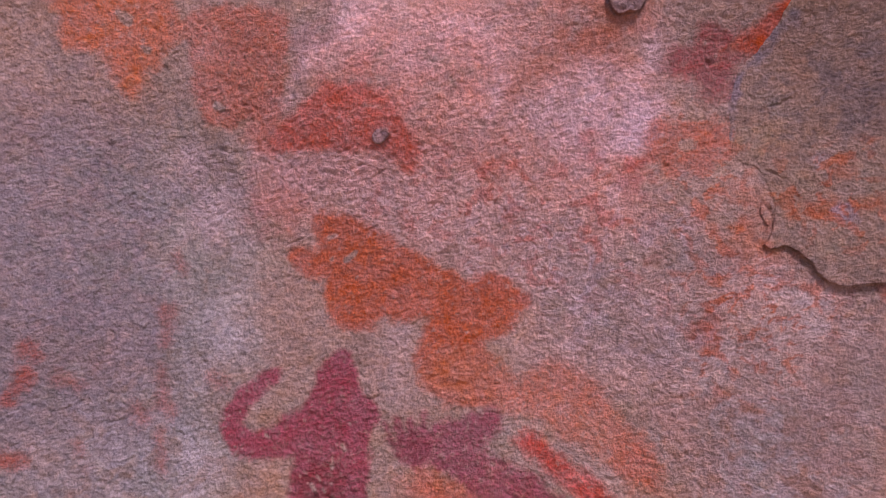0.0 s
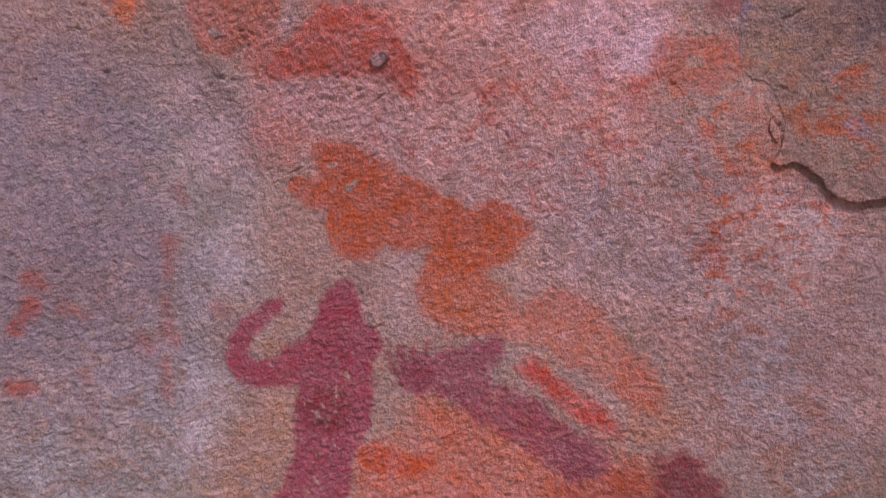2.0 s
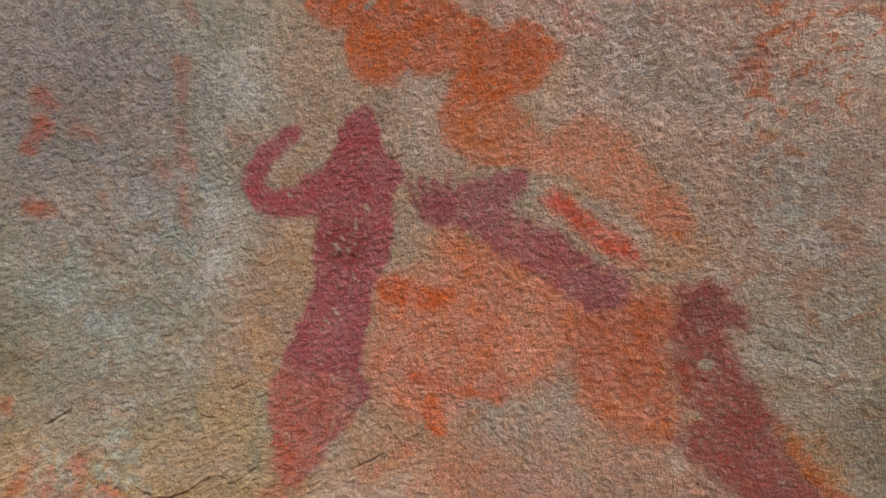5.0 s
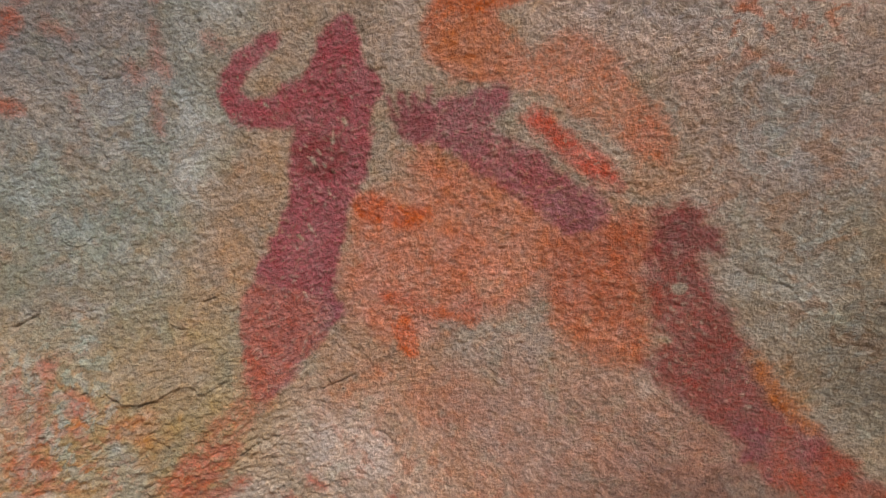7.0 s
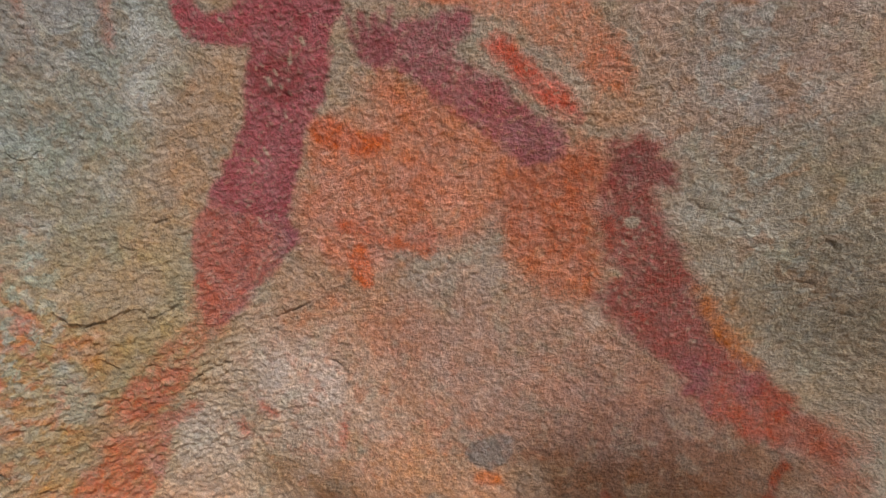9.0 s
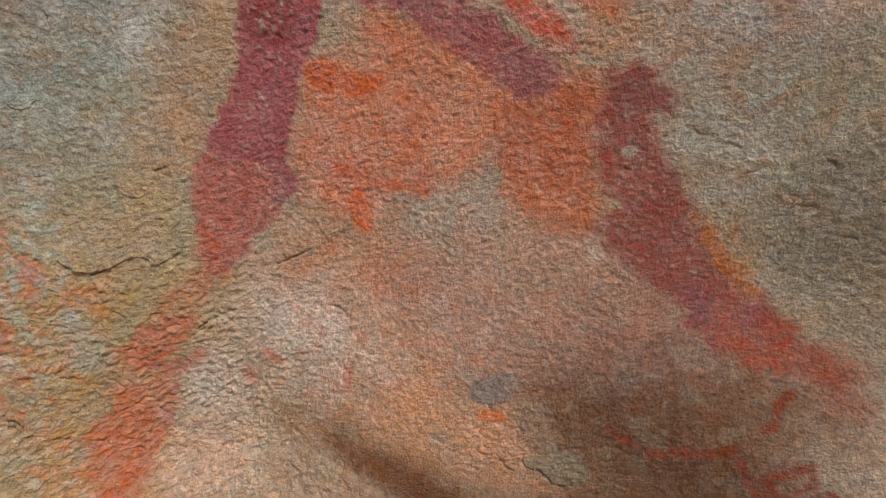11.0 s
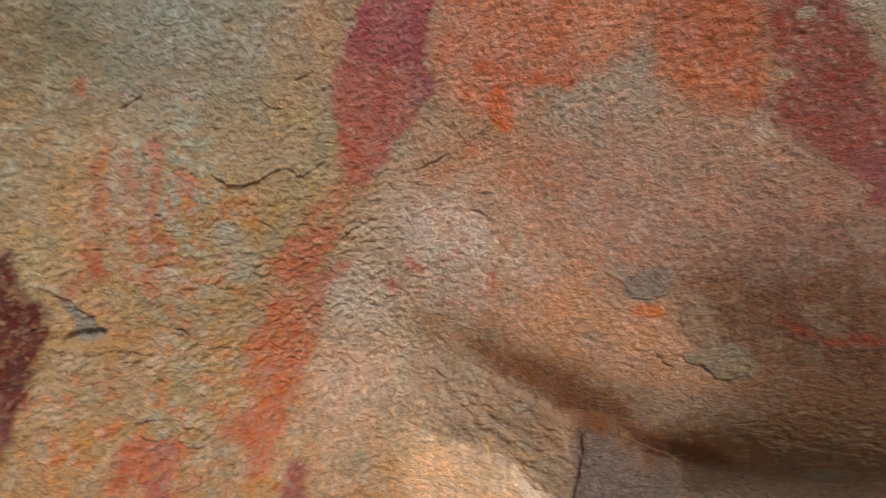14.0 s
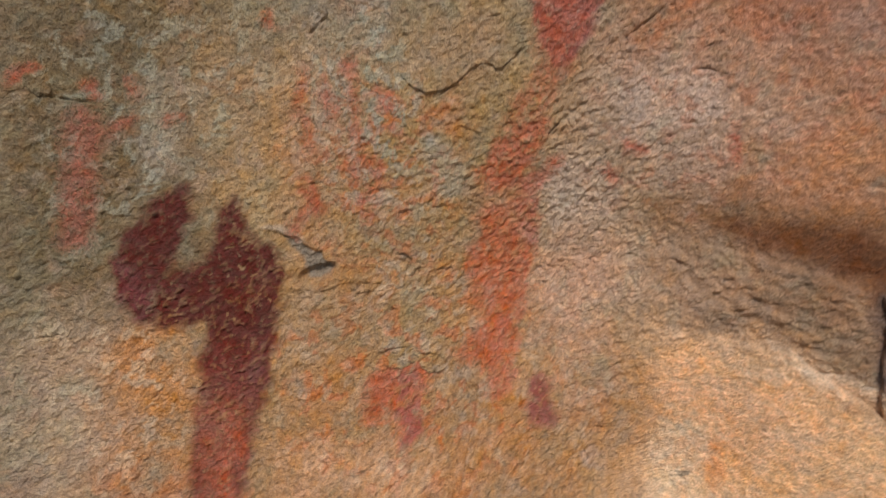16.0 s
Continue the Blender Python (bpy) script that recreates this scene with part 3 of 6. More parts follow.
stain_or_shade("625840", [(-0.554, 1.308), (-0.469, 1.295), (-0.455, 1.169), (-0.438, 1.085), (-0.457, 1.031), (-0.516, 1.016), (-0.604, 1.029)], 0.65, 0.04, 0.008, 0)
stain_or_shade("6a5c54", [(0.053, 0.925), (0.065, 0.934), (0.073, 0.929), (0.083, 0.932), (0.088, 0.927), (0.096, 0.906), (0.126, 0.891), (0.145, 0.880), (0.151, 0.861), (0.050, 0.842), (0.051, 0.872), (0.053, 0.903)], 0.9, 0.003, 0.0015, -0.2)
stain_or_shade("b9aca0", [(-0.118, 1.114), (-0.090, 1.120), (-0.047, 1.118), (-0.037, 1.083), (-0.049, 1.060), (-0.076, 1.061), (-0.104, 1.081)], 0.35, 0.02, 0.006, 0.15)
stain_or_shade("b6b2a8", [(-0.169, 1.057), (-0.151, 1.065), (-0.130, 1.039), (-0.116, 1.000), (-0.192, 0.999), (-0.184, 1.028)], 0.35, 0.012, 0.006, 0.1)
stain_or_shade("b4aba2", [(-0.173, 1.054), (-0.144, 1.033), (-0.126, 0.998), (-0.136, 0.954), (-0.162, 0.966), (-0.180, 0.998), (-0.188, 1.023)], 0.3, 0.015, 0.006, 0.1)
stain_or_shade("a8886e", [(-0.132, 1.168), (-0.097, 1.193), (-0.066, 1.214), (-0.034, 1.195), (-0.055, 1.165), (-0.091, 1.147), (-0.121, 1.125)], 0.6, 0.008, 0.005, 0.1)
stain_or_shade("b08a70", [(-0.096, 1.147), (-0.023, 1.174), (0.010, 1.158), (0.013, 1.098), (-0.052, 1.117)], 0.4, 0.02, 0.006, 0.2)
stain_or_shade("a87058", [(-0.012, 1.176), (0.029, 1.182), (0.047, 1.135), (0.023, 1.115), (-0.010, 1.134)], 0.4, 0.015, 0.006, 0.2)
stain_or_shade("a89282", [(0.027, 1.218), (0.075, 1.229), (0.104, 1.213), (0.078, 1.180), (0.034, 1.183)], 0.55, 0.02, 0.006, 0.1)
stain_or_shade("b0907c", [(0.044, 1.185), (0.123, 1.201), (0.190, 1.187), (0.228, 1.153), (0.241, 1.091), (0.085, 1.064), (0.024, 1.100)], 0.25, 0.03, 0.006, 0.1)
stain_or_shade("bca898", [(-0.160, 1.120), (-0.021, 1.137), (0.024, 1.100), (0.018, 1.030), (-0.192, 0.999)], 0.4, 0.03, 0.006, 0.1)
stain_or_shade("bca086", [(-0.207, 0.995), (-0.113, 0.985), (-0.051, 0.920), (-0.096, 0.878), (-0.213, 0.862)], 0.45, 0.03, 0.006, 0.1)
stain_or_shade("ae8a6c", [(0.012, 1.039), (0.082, 1.055), (0.141, 1.020), (0.172, 0.981), (0.116, 0.966), (0.071, 0.993), (0.002, 1.016)], 0.5, 0.02, 0.006, 0.05)
stain_or_shade("7c7268", [(0.084, 1.057), (0.096, 1.071), (0.121, 1.078), (0.130, 1.062), (0.113, 1.041), (0.090, 1.044)], 0.85, 0.002, 0.002, -0.1)
stain_or_shade("80745f", [(0.135, 1.002), (0.151, 1.016), (0.169, 1.019), (0.193, 1.001), (0.185, 0.990), (0.163, 0.980), (0.152, 0.992)], 0.85, 0.002, 0.002, -0.1)
stain_or_shade("86705c", [(0.129, 1.060), (0.148, 1.055), (0.167, 1.019), (0.142, 1.010), (0.124, 1.037)], 0.6, 0.006, 0.004, 0.1)
stain_or_shade("b4683c", [(0.093, 1.036), (0.117, 1.041), (0.119, 1.032), (0.098, 1.027)], 0.6, 0.003, 0.004, 0.2)
stain_or_shade("9c5a34", [(0.084, 1.063), (0.096, 1.072), (0.109, 1.080), (0.101, 1.068), (0.089, 1.055)], 0.6, 0.003, 0.003, 0.2)
stain_or_shade("b4704e", [(-0.021, 1.374), (0.018, 1.367), (0.057, 1.346), (0.095, 1.325), (0.128, 1.308), (0.143, 1.325), (0.163, 1.338), (0.173, 1.321), (0.168, 1.287), (0.117, 1.277), (0.070, 1.301), (0.020, 1.327), (-0.025, 1.348)], 0.6, 0.014, 0.008, 0.1)
stain_or_shade("7a766a", [(-0.370, 1.485), (-0.251, 1.482), (-0.223, 1.406), (-0.241, 1.297), (-0.374, 1.299)], 0.4, 0.04, 0.008, 0.1)
# brown rock on the bulge's right side, shade included in the colour
stain_or_shade("6a4c38", [(0.192, 1.131), (0.281, 1.133), (0.376, 1.112), (0.375, 1.063), (0.220, 1.050), (0.178, 1.083)], 0.5, 0.04, 0.008, 0)
stain_or_shade("98766a", [(0.000, 1.176), (0.120, 1.195), (0.231, 1.171), (0.313, 1.130), (0.262, 1.086), (0.128, 1.086), (0.057, 1.062)], 0.5, 0.04, 0.006, 0)
stain_or_shade("7c7270", [(-0.383, 1.526), (-0.242, 1.532), (-0.209, 1.453), (-0.234, 1.379), (-0.388, 1.383)], 0.35, 0.04, 0.008, 0.1)
stain_or_shade("c4a498", [(-0.163, 1.671), (-0.029, 1.661), (-0.011, 1.607), (-0.058, 1.589), (-0.126, 1.621), (-0.166, 1.641)], 0.6, 0.03, 0.006, 0.1)
stain_or_shade("c0a094", [(-0.134, 1.644), (-0.005, 1.636), (0.063, 1.604), (-0.004, 1.571), (-0.104, 1.605), (-0.161, 1.621)], 0.55, 0.03, 0.006, 0.1)
stain_or_shade("a2a39a", [(-0.339, 1.419), (-0.242, 1.454), (-0.198, 1.404), (-0.192, 1.324), (-0.223, 1.294), (-0.268, 1.296), (-0.320, 1.298), (-0.347, 1.334)], 0.2, 0.03, 0.008, 0.1)
stain_or_shade("b4b6b2", [(-0.226, 1.397), (-0.200, 1.399), (-0.194, 1.324), (-0.218, 1.318), (-0.231, 1.355)], 0.25, 0.01, 0.006, 0.2)
stain_or_shade("8c938c", [(-0.328, 1.298), (-0.294, 1.309), (-0.290, 1.281), (-0.324, 1.270)], 0.5, 0.012, 0.006, 0.2)
stain_or_shade("7e7c70", [(-0.353, 1.240), (-0.268, 1.257), (-0.222, 1.234), (-0.257, 1.189), (-0.349, 1.185)], 0.5, 0.03, 0.008, 0.1)
stain_or_shade("a08468", [(-0.194, 1.348), (-0.128, 1.357), (-0.128, 1.313), (-0.152, 1.252), (-0.175, 1.210), (-0.222, 1.234), (-0.199, 1.304)], 0.55, 0.02, 0.008, 0.2)
stain_or_shade("98866e", [(-0.266, 1.199), (-0.189, 1.200), (-0.175, 1.169), (-0.184, 1.142), (-0.229, 1.149), (-0.273, 1.145), (-0.282, 1.170)], 0.5, 0.012, 0.006, 0.1)
stain_or_shade("988c68", [(-0.358, 1.212), (-0.161, 1.219), (-0.168, 1.169), (-0.214, 1.090), (-0.268, 0.974), (-0.305, 0.892), (-0.348, 0.904)], 0.6, 0.04, 0.008, 0)
stain_or_shade("9c8458", [(-0.309, 1.134), (-0.225, 1.132), (-0.231, 1.101), (-0.269, 1.108), (-0.279, 1.073), (-0.312, 1.036), (-0.326, 1.058)], 0.5, 0.02, 0.008, 0.2)
stain_or_shade("9c9886", [(-0.271, 1.103), (-0.245, 1.086), (-0.235, 1.072), (-0.243, 1.050), (-0.259, 1.041), (-0.276, 1.059)], 0.75, 0.005, 0.004, 0)
stain_or_shade("a6aaa4", [(-0.275, 1.106), (-0.255, 1.092), (-0.258, 1.082), (-0.274, 1.093)], 0.6, 0.006, 0.004, 0.2)
stain_or_shade("b05f3c", [(-0.268, 1.128), (-0.230, 1.117), (-0.244, 1.097), (-0.265, 1.108)], 0.5, 0.01, 0.006, 0.3)
stain_or_shade("ac5a44", [(-0.326, 1.169), (-0.314, 1.172), (-0.311, 1.160), (-0.322, 1.156)], 0.5, 0.004, 0.005, 0.35)
stain_or_shade("ac5a44", [(-0.348, 1.157), (-0.338, 1.156), (-0.339, 1.141), (-0.347, 1.142)], 0.5, 0.004, 0.005, 0.35)
stain_or_shade("ac5a44", [(-0.305, 1.136), (-0.293, 1.147), (-0.288, 1.134), (-0.301, 1.129)], 0.5, 0.004, 0.005, 0.35)
stain_or_shade("ac5a44", [(-0.333, 1.120), (-0.319, 1.123), (-0.313, 1.100), (-0.327, 1.107)], 0.5, 0.004, 0.005, 0.35)
stain_or_shade("ac5a44", [(-0.334, 1.096), (-0.318, 1.101), (-0.308, 1.085), (-0.318, 1.067), (-0.331, 1.073)], 0.5, 0.004, 0.005, 0.35)
stain_or_shade("ac5a44", [(-0.326, 1.058), (-0.311, 1.051), (-0.316, 1.016), (-0.326, 1.033)], 0.5, 0.004, 0.005, 0.35)
stain_or_shade("ac5a44", [(-0.310, 1.148), (-0.295, 1.150), (-0.301, 1.136)], 0.5, 0.004, 0.005, 0.35)
stain_or_shade("ac5a44", [(-0.347, 1.134), (-0.339, 1.132), (-0.341, 1.120)], 0.5, 0.004, 0.005, 0.35)
stain_or_shade("b09c84", [(-0.595, 1.036), (-0.536, 1.026), (-0.529, 0.971), (-0.550, 0.890), (-0.609, 0.909)], 0.5, 0.03, 0.008, 0.1)
stain_or_shade("b8834e", [(-0.533, 1.011), (-0.470, 0.995), (-0.479, 0.958), (-0.490, 0.884), (-0.546, 0.890), (-0.558, 0.941)], 0.5, 0.02, 0.008, 0.25)
stain_or_shade("a8967c", [(-0.441, 1.255), (-0.354, 1.231), (-0.373, 1.130), (-0.451, 1.087), (-0.444, 1.190)], 0.35, 0.03, 0.008, 0.2)
stain_or_shade("a5a090", [(-0.492, 1.204), (-0.443, 1.195), (-0.449, 1.106), (-0.484, 1.108), (-0.491, 1.152)], 0.3, 0.012, 0.008, 0.2)
stain_or_shade("b0a898", [(-0.487, 1.152), (-0.458, 1.146), (-0.466, 1.114), (-0.487, 1.119)], 0.3, 0.006, 0.006, 0.25)
stain_or_shade("9a8a7c", [(-0.330, 1.255), (-0.262, 1.225), (-0.293, 1.149), (-0.333, 1.180)], 0.4, 0.02, 0.008, 0.2)
stain_or_shade("a89a8c", [(-0.354, 1.165), (-0.331, 1.156), (-0.331, 1.122), (-0.358, 1.132)], 0.6, 0.008, 0.005, 0.2)
stain_or_shade("5c4a38", [(-0.494, 1.069), (-0.467, 1.076), (-0.444, 1.061), (-0.452, 1.035), (-0.488, 1.031)], 0.5, 0.012, 0.006, 0.2)
stain_or_shade("a48c74", [(-0.261, 1.197), (-0.213, 1.193), (-0.188, 1.166), (-0.213, 1.126), (-0.260, 1.139), (-0.275, 1.171)], 0.5, 0.012, 0.006, 0.1)
stain_or_shade("b8a0a0", [(-0.229, 1.663), (-0.191, 1.645), (-0.172, 1.611), (-0.167, 1.571), (-0.197, 1.561), (-0.222, 1.590), (-0.236, 1.624)], 0.2, 0.01, 0.006, 0.1)
stain_or_shade("96706a", [(-0.174, 1.636), (-0.161, 1.621), (-0.151, 1.581), (-0.159, 1.571), (-0.170, 1.601)], 0.4, 0.008, 0.005, 0.2)
stain_or_shade("c8a498", [(-0.101, 1.729), (-0.034, 1.754), (0.050, 1.755), (0.060, 1.719), (0.037, 1.682), (-0.005, 1.685), (-0.024, 1.707), (-0.062, 1.712)], 0.5, 0.02, 0.006, 0.2)
stain_or_shade("c4b2ae", [(0.064, 1.669), (0.098, 1.700), (0.152, 1.710), (0.183, 1.683), (0.174, 1.642), (0.126, 1.635), (0.090, 1.650)], 0.4, 0.012, 0.006, 0.1)
stain_or_shade("9c8478", [(-0.129, 1.760), (-0.082, 1.756), (-0.086, 1.737), (-0.111, 1.730), (-0.129, 1.708)], 0.6, 0.006, 0.005, 0.1)
stain_or_shade("a06a50", [(0.106, 1.745), (0.167, 1.750), (0.165, 1.716), (0.116, 1.711), (0.102, 1.727)], 0.55, 0.012, 0.006, 0.15)
stain_or_shade("b0a4a0", [(0.164, 1.729), (0.190, 1.732), (0.187, 1.710), (0.169, 1.707)], 0.6, 0.008, 0.006, 0.1)
stain_or_shade("b06248", [(0.034, 1.623), (0.052, 1.646), (0.065, 1.627), (0.049, 1.609)], 0.5, 0.006, 0.006, 0.3)
stain_or_shade("b06248", [(0.117, 1.658), (0.130, 1.663), (0.133, 1.644), (0.122, 1.642)], 0.5, 0.005, 0.006, 0.3)
stain_or_shade("b06248", [(0.153, 1.634), (0.178, 1.637), (0.174, 1.619), (0.157, 1.619)], 0.5, 0.005, 0.006, 0.3)
stain_or_shade("a8583e", [(0.207, 1.506), (0.222, 1.515), (0.224, 1.480), (0.212, 1.475)], 0.5, 0.008, 0.006, 0.35)
stain_or_shade("b6a698", [(-0.136, 1.620), (0.165, 1.606), (0.176, 1.459), (0.075, 1.460), (0.064, 1.507), (0.025, 1.547), (-0.050, 1.590)], 0.45, 0.035, 0.006, 0.1)
stain_or_shade("ae9c90", [(-0.055, 1.496), (-0.021, 1.501), (-0.015, 1.430), (-0.049, 1.419), (-0.069, 1.463)], 0.4, 0.02, 0.006, 0.1)


def mottle(shade, points, size, seed, strength, low, high, soft):
    """Broken blotches of one colour, scattered over a part of the face."""
    s = near(points, soft * 2)
    k = smooth(depth_in(points, gx[s], gz[s]) + 0.5 * soft * BLOTCH[s], -soft, soft)
    k = strength * k * smooth(layered(WARP_X[s], WARP_Z[s], size, seed, 4, 0.6) + 0.12 * GRAIN[s], low, high)
    TINT[s] += k[..., None] * (colour(shade) - TINT[s])


mottle("ae5c48", [(-0.005, 1.663), (0.182, 1.632), (0.194, 1.537), (0.103, 1.523), (0.025, 1.557), (-0.073, 1.600)], 0.016, 201, 0.5, 0.2, 0.5, 0.05)
mottle("b4aaa8", [(-0.005, 1.618), (0.182, 1.623), (0.219, 1.497), (0.182, 1.432), (0.104, 1.475), (0.025, 1.557)], 0.016, 202, 0.4, 0.2, 0.5, 0.05)
mottle("b06038", [(0.187, 1.669), (0.233, 1.667), (0.236, 1.558), (0.293, 1.528), (0.295, 1.465), (0.229, 1.440), (0.193, 1.478)], 0.012, 203, 0.65, 0.15, 0.4, 0.03)
mottle("b0a89c", [(0.228, 1.545), (0.300, 1.537), (0.298, 1.474), (0.236, 1.462)], 0.01, 204, 0.6, 0.2, 0.4, 0.03)
mottle("a45e38", [(0.246, 1.620), (0.330, 1.635), (0.331, 1.553), (0.271, 1.566)], 0.012, 205, 0.7, 0.2, 0.4, 0.02)
mottle("6c6660", [(0.249, 1.701), (0.326, 1.728), (0.330, 1.635), (0.247, 1.625)], 0.014, 206, 0.5, 0.1, 0.4, 0.02)
mottle("867a78", [(-0.361, 1.732), (-0.221, 1.724), (-0.236, 1.570), (-0.256, 1.450), (-0.362, 1.489)], 0.014, 207, 0.45, 0.1, 0.5, 0.05)
mottle("a09488", [(-0.361, 1.732), (-0.221, 1.724), (-0.236, 1.570), (-0.256, 1.450), (-0.362, 1.489)], 0.011, 208, 0.4, 0.2, 0.5, 0.05)
mottle("ae5a40", [(-0.350, 1.180), (-0.297, 1.171), (-0.285, 1.123), (-0.300, 1.054), (-0.313, 0.990), (-0.347, 0.993)], 0.01, 211, 0.3, 0.22, 0.42, 0.03)
mottle("b87c40", [(-0.322, 1.143), (-0.224, 1.138), (-0.214, 1.090), (-0.261, 0.972), (-0.327, 0.979)], 0.02, 212, 0.35, 0.15, 0.5, 0.03)
mottle("96a092", [(-0.350, 1.212), (-0.266, 1.215), (-0.273, 1.123), (-0.292, 1.054), (-0.347, 1.022)], 0.011, 213, 0.65, 0.15, 0.4, 0.03)
mottle("a8a494", [(-0.347, 1.060), (-0.273, 1.051), (-0.234, 0.935), (-0.275, 0.883), (-0.341, 0.902)], 0.012, 214, 0.5, 0.2, 0.5, 0.03)
mottle("b65a3c", [(-0.378, 1.164), (-0.255, 1.143), (-0.251, 1.043), (-0.294, 0.977), (-0.378, 1.048)], 0.011, 215, 0.35, 0.2, 0.42, 0.03)
mottle("aaa090", [(-0.375, 1.187), (-0.255, 1.143), (-0.275, 1.049), (-0.316, 1.027), (-0.378, 1.048)], 0.011, 216, 0.55, 0.2, 0.45, 0.03)
mottle("b86a40", [(-0.410, 1.010), (-0.195, 0.960), (-0.206, 0.798), (-0.431, 0.861)], 0.016, 217, 0.55, 0.2, 0.5, 0.04)
mottle("b8a68e", [(-0.410, 1.010), (-0.142, 0.943), (-0.130, 0.767), (-0.431, 0.861)], 0.012, 218, 0.45, 0.22, 0.5, 0.04)
mottle("c0b49c", [(-0.593, 1.054), (-0.473, 1.006), (-0.495, 0.875), (-0.609, 0.909)], 0.014, 219, 0.5, 0.15, 0.5, 0.04)
mottle("9aa090", [(-0.549, 1.299), (-0.392, 1.274), (-0.377, 1.130), (-0.451, 1.087), (-0.589, 1.081)], 0.014, 220, 0.5, 0.15, 0.45, 0.05)
mottle("7a6244", [(-0.549, 1.299), (-0.319, 1.262), (-0.370, 1.114), (-0.505, 1.108), (-0.584, 1.117)], 0.018, 221, 0.45, 0.15, 0.5, 0.05)
mottle("aa6e54", [(-0.140, 1.132), (0.077, 1.148), (0.135, 1.048), (-0.007, 0.989), (-0.145, 0.994)], 0.013, 222, 0.35, 0.2, 0.5, 0.04)
mottle("8c8876", [(0.065, 1.181), (0.278, 1.156), (0.344, 1.065), (0.203, 0.981), (0.128, 1.077)], 0.02, 223, 0.25, 0.1, 0.5, 0.04)
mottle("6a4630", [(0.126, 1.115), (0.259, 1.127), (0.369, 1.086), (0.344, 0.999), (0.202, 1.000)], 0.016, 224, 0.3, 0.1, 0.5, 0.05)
mottle("8e6a4c", [(0.173, 1.458), (0.303, 1.461), (0.364, 1.179), (0.283, 1.216), (0.219, 1.331)], 0.016, 225, 0.5, 0.12, 0.5, 0.05)
mottle("9ca096", [(0.173, 1.458), (0.303, 1.461), (0.364, 1.179), (0.283, 1.216), (0.219, 1.331)], 0.013, 226, 0.5, 0.15, 0.5, 0.05)
mottle("aeb0aa", [(-0.345, 1.444), (-0.187, 1.458), (-0.190, 1.320), (-0.245, 1.219), (-0.349, 1.189)], 0.014, 227, 0.3, 0.15, 0.5, 0.05)
mottle("86745e", [(-0.345, 1.444), (-0.187, 1.458), (-0.166, 1.272), (-0.184, 1.190), (-0.349, 1.189)], 0.016, 228, 0.45, 0.15, 0.5, 0.05)
mottle("d89860", [(-0.100, 0.882), (-0.008, 0.881), (0.063, 0.818), (0.067, 0.761), (-0.140, 0.718)], 0.014, 229, 0.25, 0.2, 0.5, 0.02)
mottle("b07e62", [(-0.078, 1.286), (-0.018, 1.295), (0.005, 1.246), (0.072, 1.273), (0.104, 1.213), (-0.024, 1.196), (-0.087, 1.239)], 0.012, 230, 0.5, 0.15, 0.5, 0.03)

# mottling of the whole face, warm against cool
MOTTLE = layered(WARP_X, WARP_Z, 0.045, 101, 4, 0.6)
SPECK = 0.5 * crumbs(0.0058, 111, width=0.45)
FLECK = 0.42 * crumbs(0.0048, 121, width=0.4)
COOL, WARM = layered(WARP_X, WARP_Z, 0.028, 131, 4, 0.65), layered(WARP_X, WARP_Z, 0.022, 141, 4, 0.65)
HUES = 1 - 0.6 * smooth(depth_in([(-0.136, 0.863), (-0.042, 0.891), (0.052, 0.853), (0.108, 0.824), (0.081, 0.692), (-0.209, 0.686)], gx, gz), -0.01, 0.01) - 0.35 * smooth(gz, 1.3, 1.5)
HUES -= 0.8 * smooth(depth_in([(-0.052, 0.984), (0.033, 1.022), (0.104, 1.093), (0.169, 1.143), (0.255, 1.154), (0.393, 1.133), (0.401, 0.928), (0.068, 0.850), (0.006, 0.945)], gx, gz), -0.03, 0.03)
HUES = np.clip(HUES, 0.1, 1)
for shade, field, low, high, amount in (("8c9682", COOL, 0.1, 1.1, 0.30), ("b08a54", WARM, 0.25, 1.2, 0.18), ("a9684a", -WARM, 0.45, 1.2, 0.14), ("b8aa9a", -COOL, 0.35, 1.1, 0.25)):
    k = amount * HUES * smooth(field, low, high)
    TINT += k[..., None] * (colour(shade) - TINT)
TINT *= (1 + 0.10 * BLOTCH + 0.10 * SPECK)[..., None]
TINT *= np.stack([1 + 0.04 * MOTTLE + 0.02 * SPECK, 1 - 0.01 * MOTTLE, 1 - 0.06 * MOTTLE - 0.03 * SPECK], -1)
TINT *= (1.03, 0.955, 0.96)
TINT[:] = np.clip(TINT, 0.01, 0.9)


def relief(points, height, soft=0.003, ragged=0.002):
    """Raises (or, with a minus, sinks) what lies inside an outline or a stroke."""
    s = near(points, soft * 2 + ragged * 3)
    d = depth_in(points, gx[s], gz[s]) + ragged * EDGE[s]
    RELIEF[s] -= height * smooth(d, -soft, soft)


def crack(points, depth=0.0022, width=0.0005):
    pts = [(x, z, width * (0.5 + (0 < n < len(points) - 1))) for n, (x, z) in enumerate(points)]
    relief(pts, -depth, 0.0010, 0.0004)


crack([(-0.138, 1.567), (-0.127, 1.571), (-0.117, 1.575)])
crack([(0.248, 1.598), (0.256, 1.587), (0.257, 1.574)])
crack([(0.252, 1.620), (0.263, 1.615), (0.269, 1.609)])
crack([(0.261, 1.670), (0.268, 1.671), (0.274, 1.675)])
crack([(0.292, 1.653), (0.294, 1.642)])
crack([(-0.055, 1.624), (-0.045, 1.630)])
crack([(0.231, 1.296), (0.242, 1.286), (0.249, 1.285)])
crack([(0.263, 1.281), (0.274, 1.276)])
crack([(-0.172, 1.081), (-0.159, 1.090), (-0.154, 1.093)])
crack([(-0.147, 1.097), (-0.138, 1.101)])
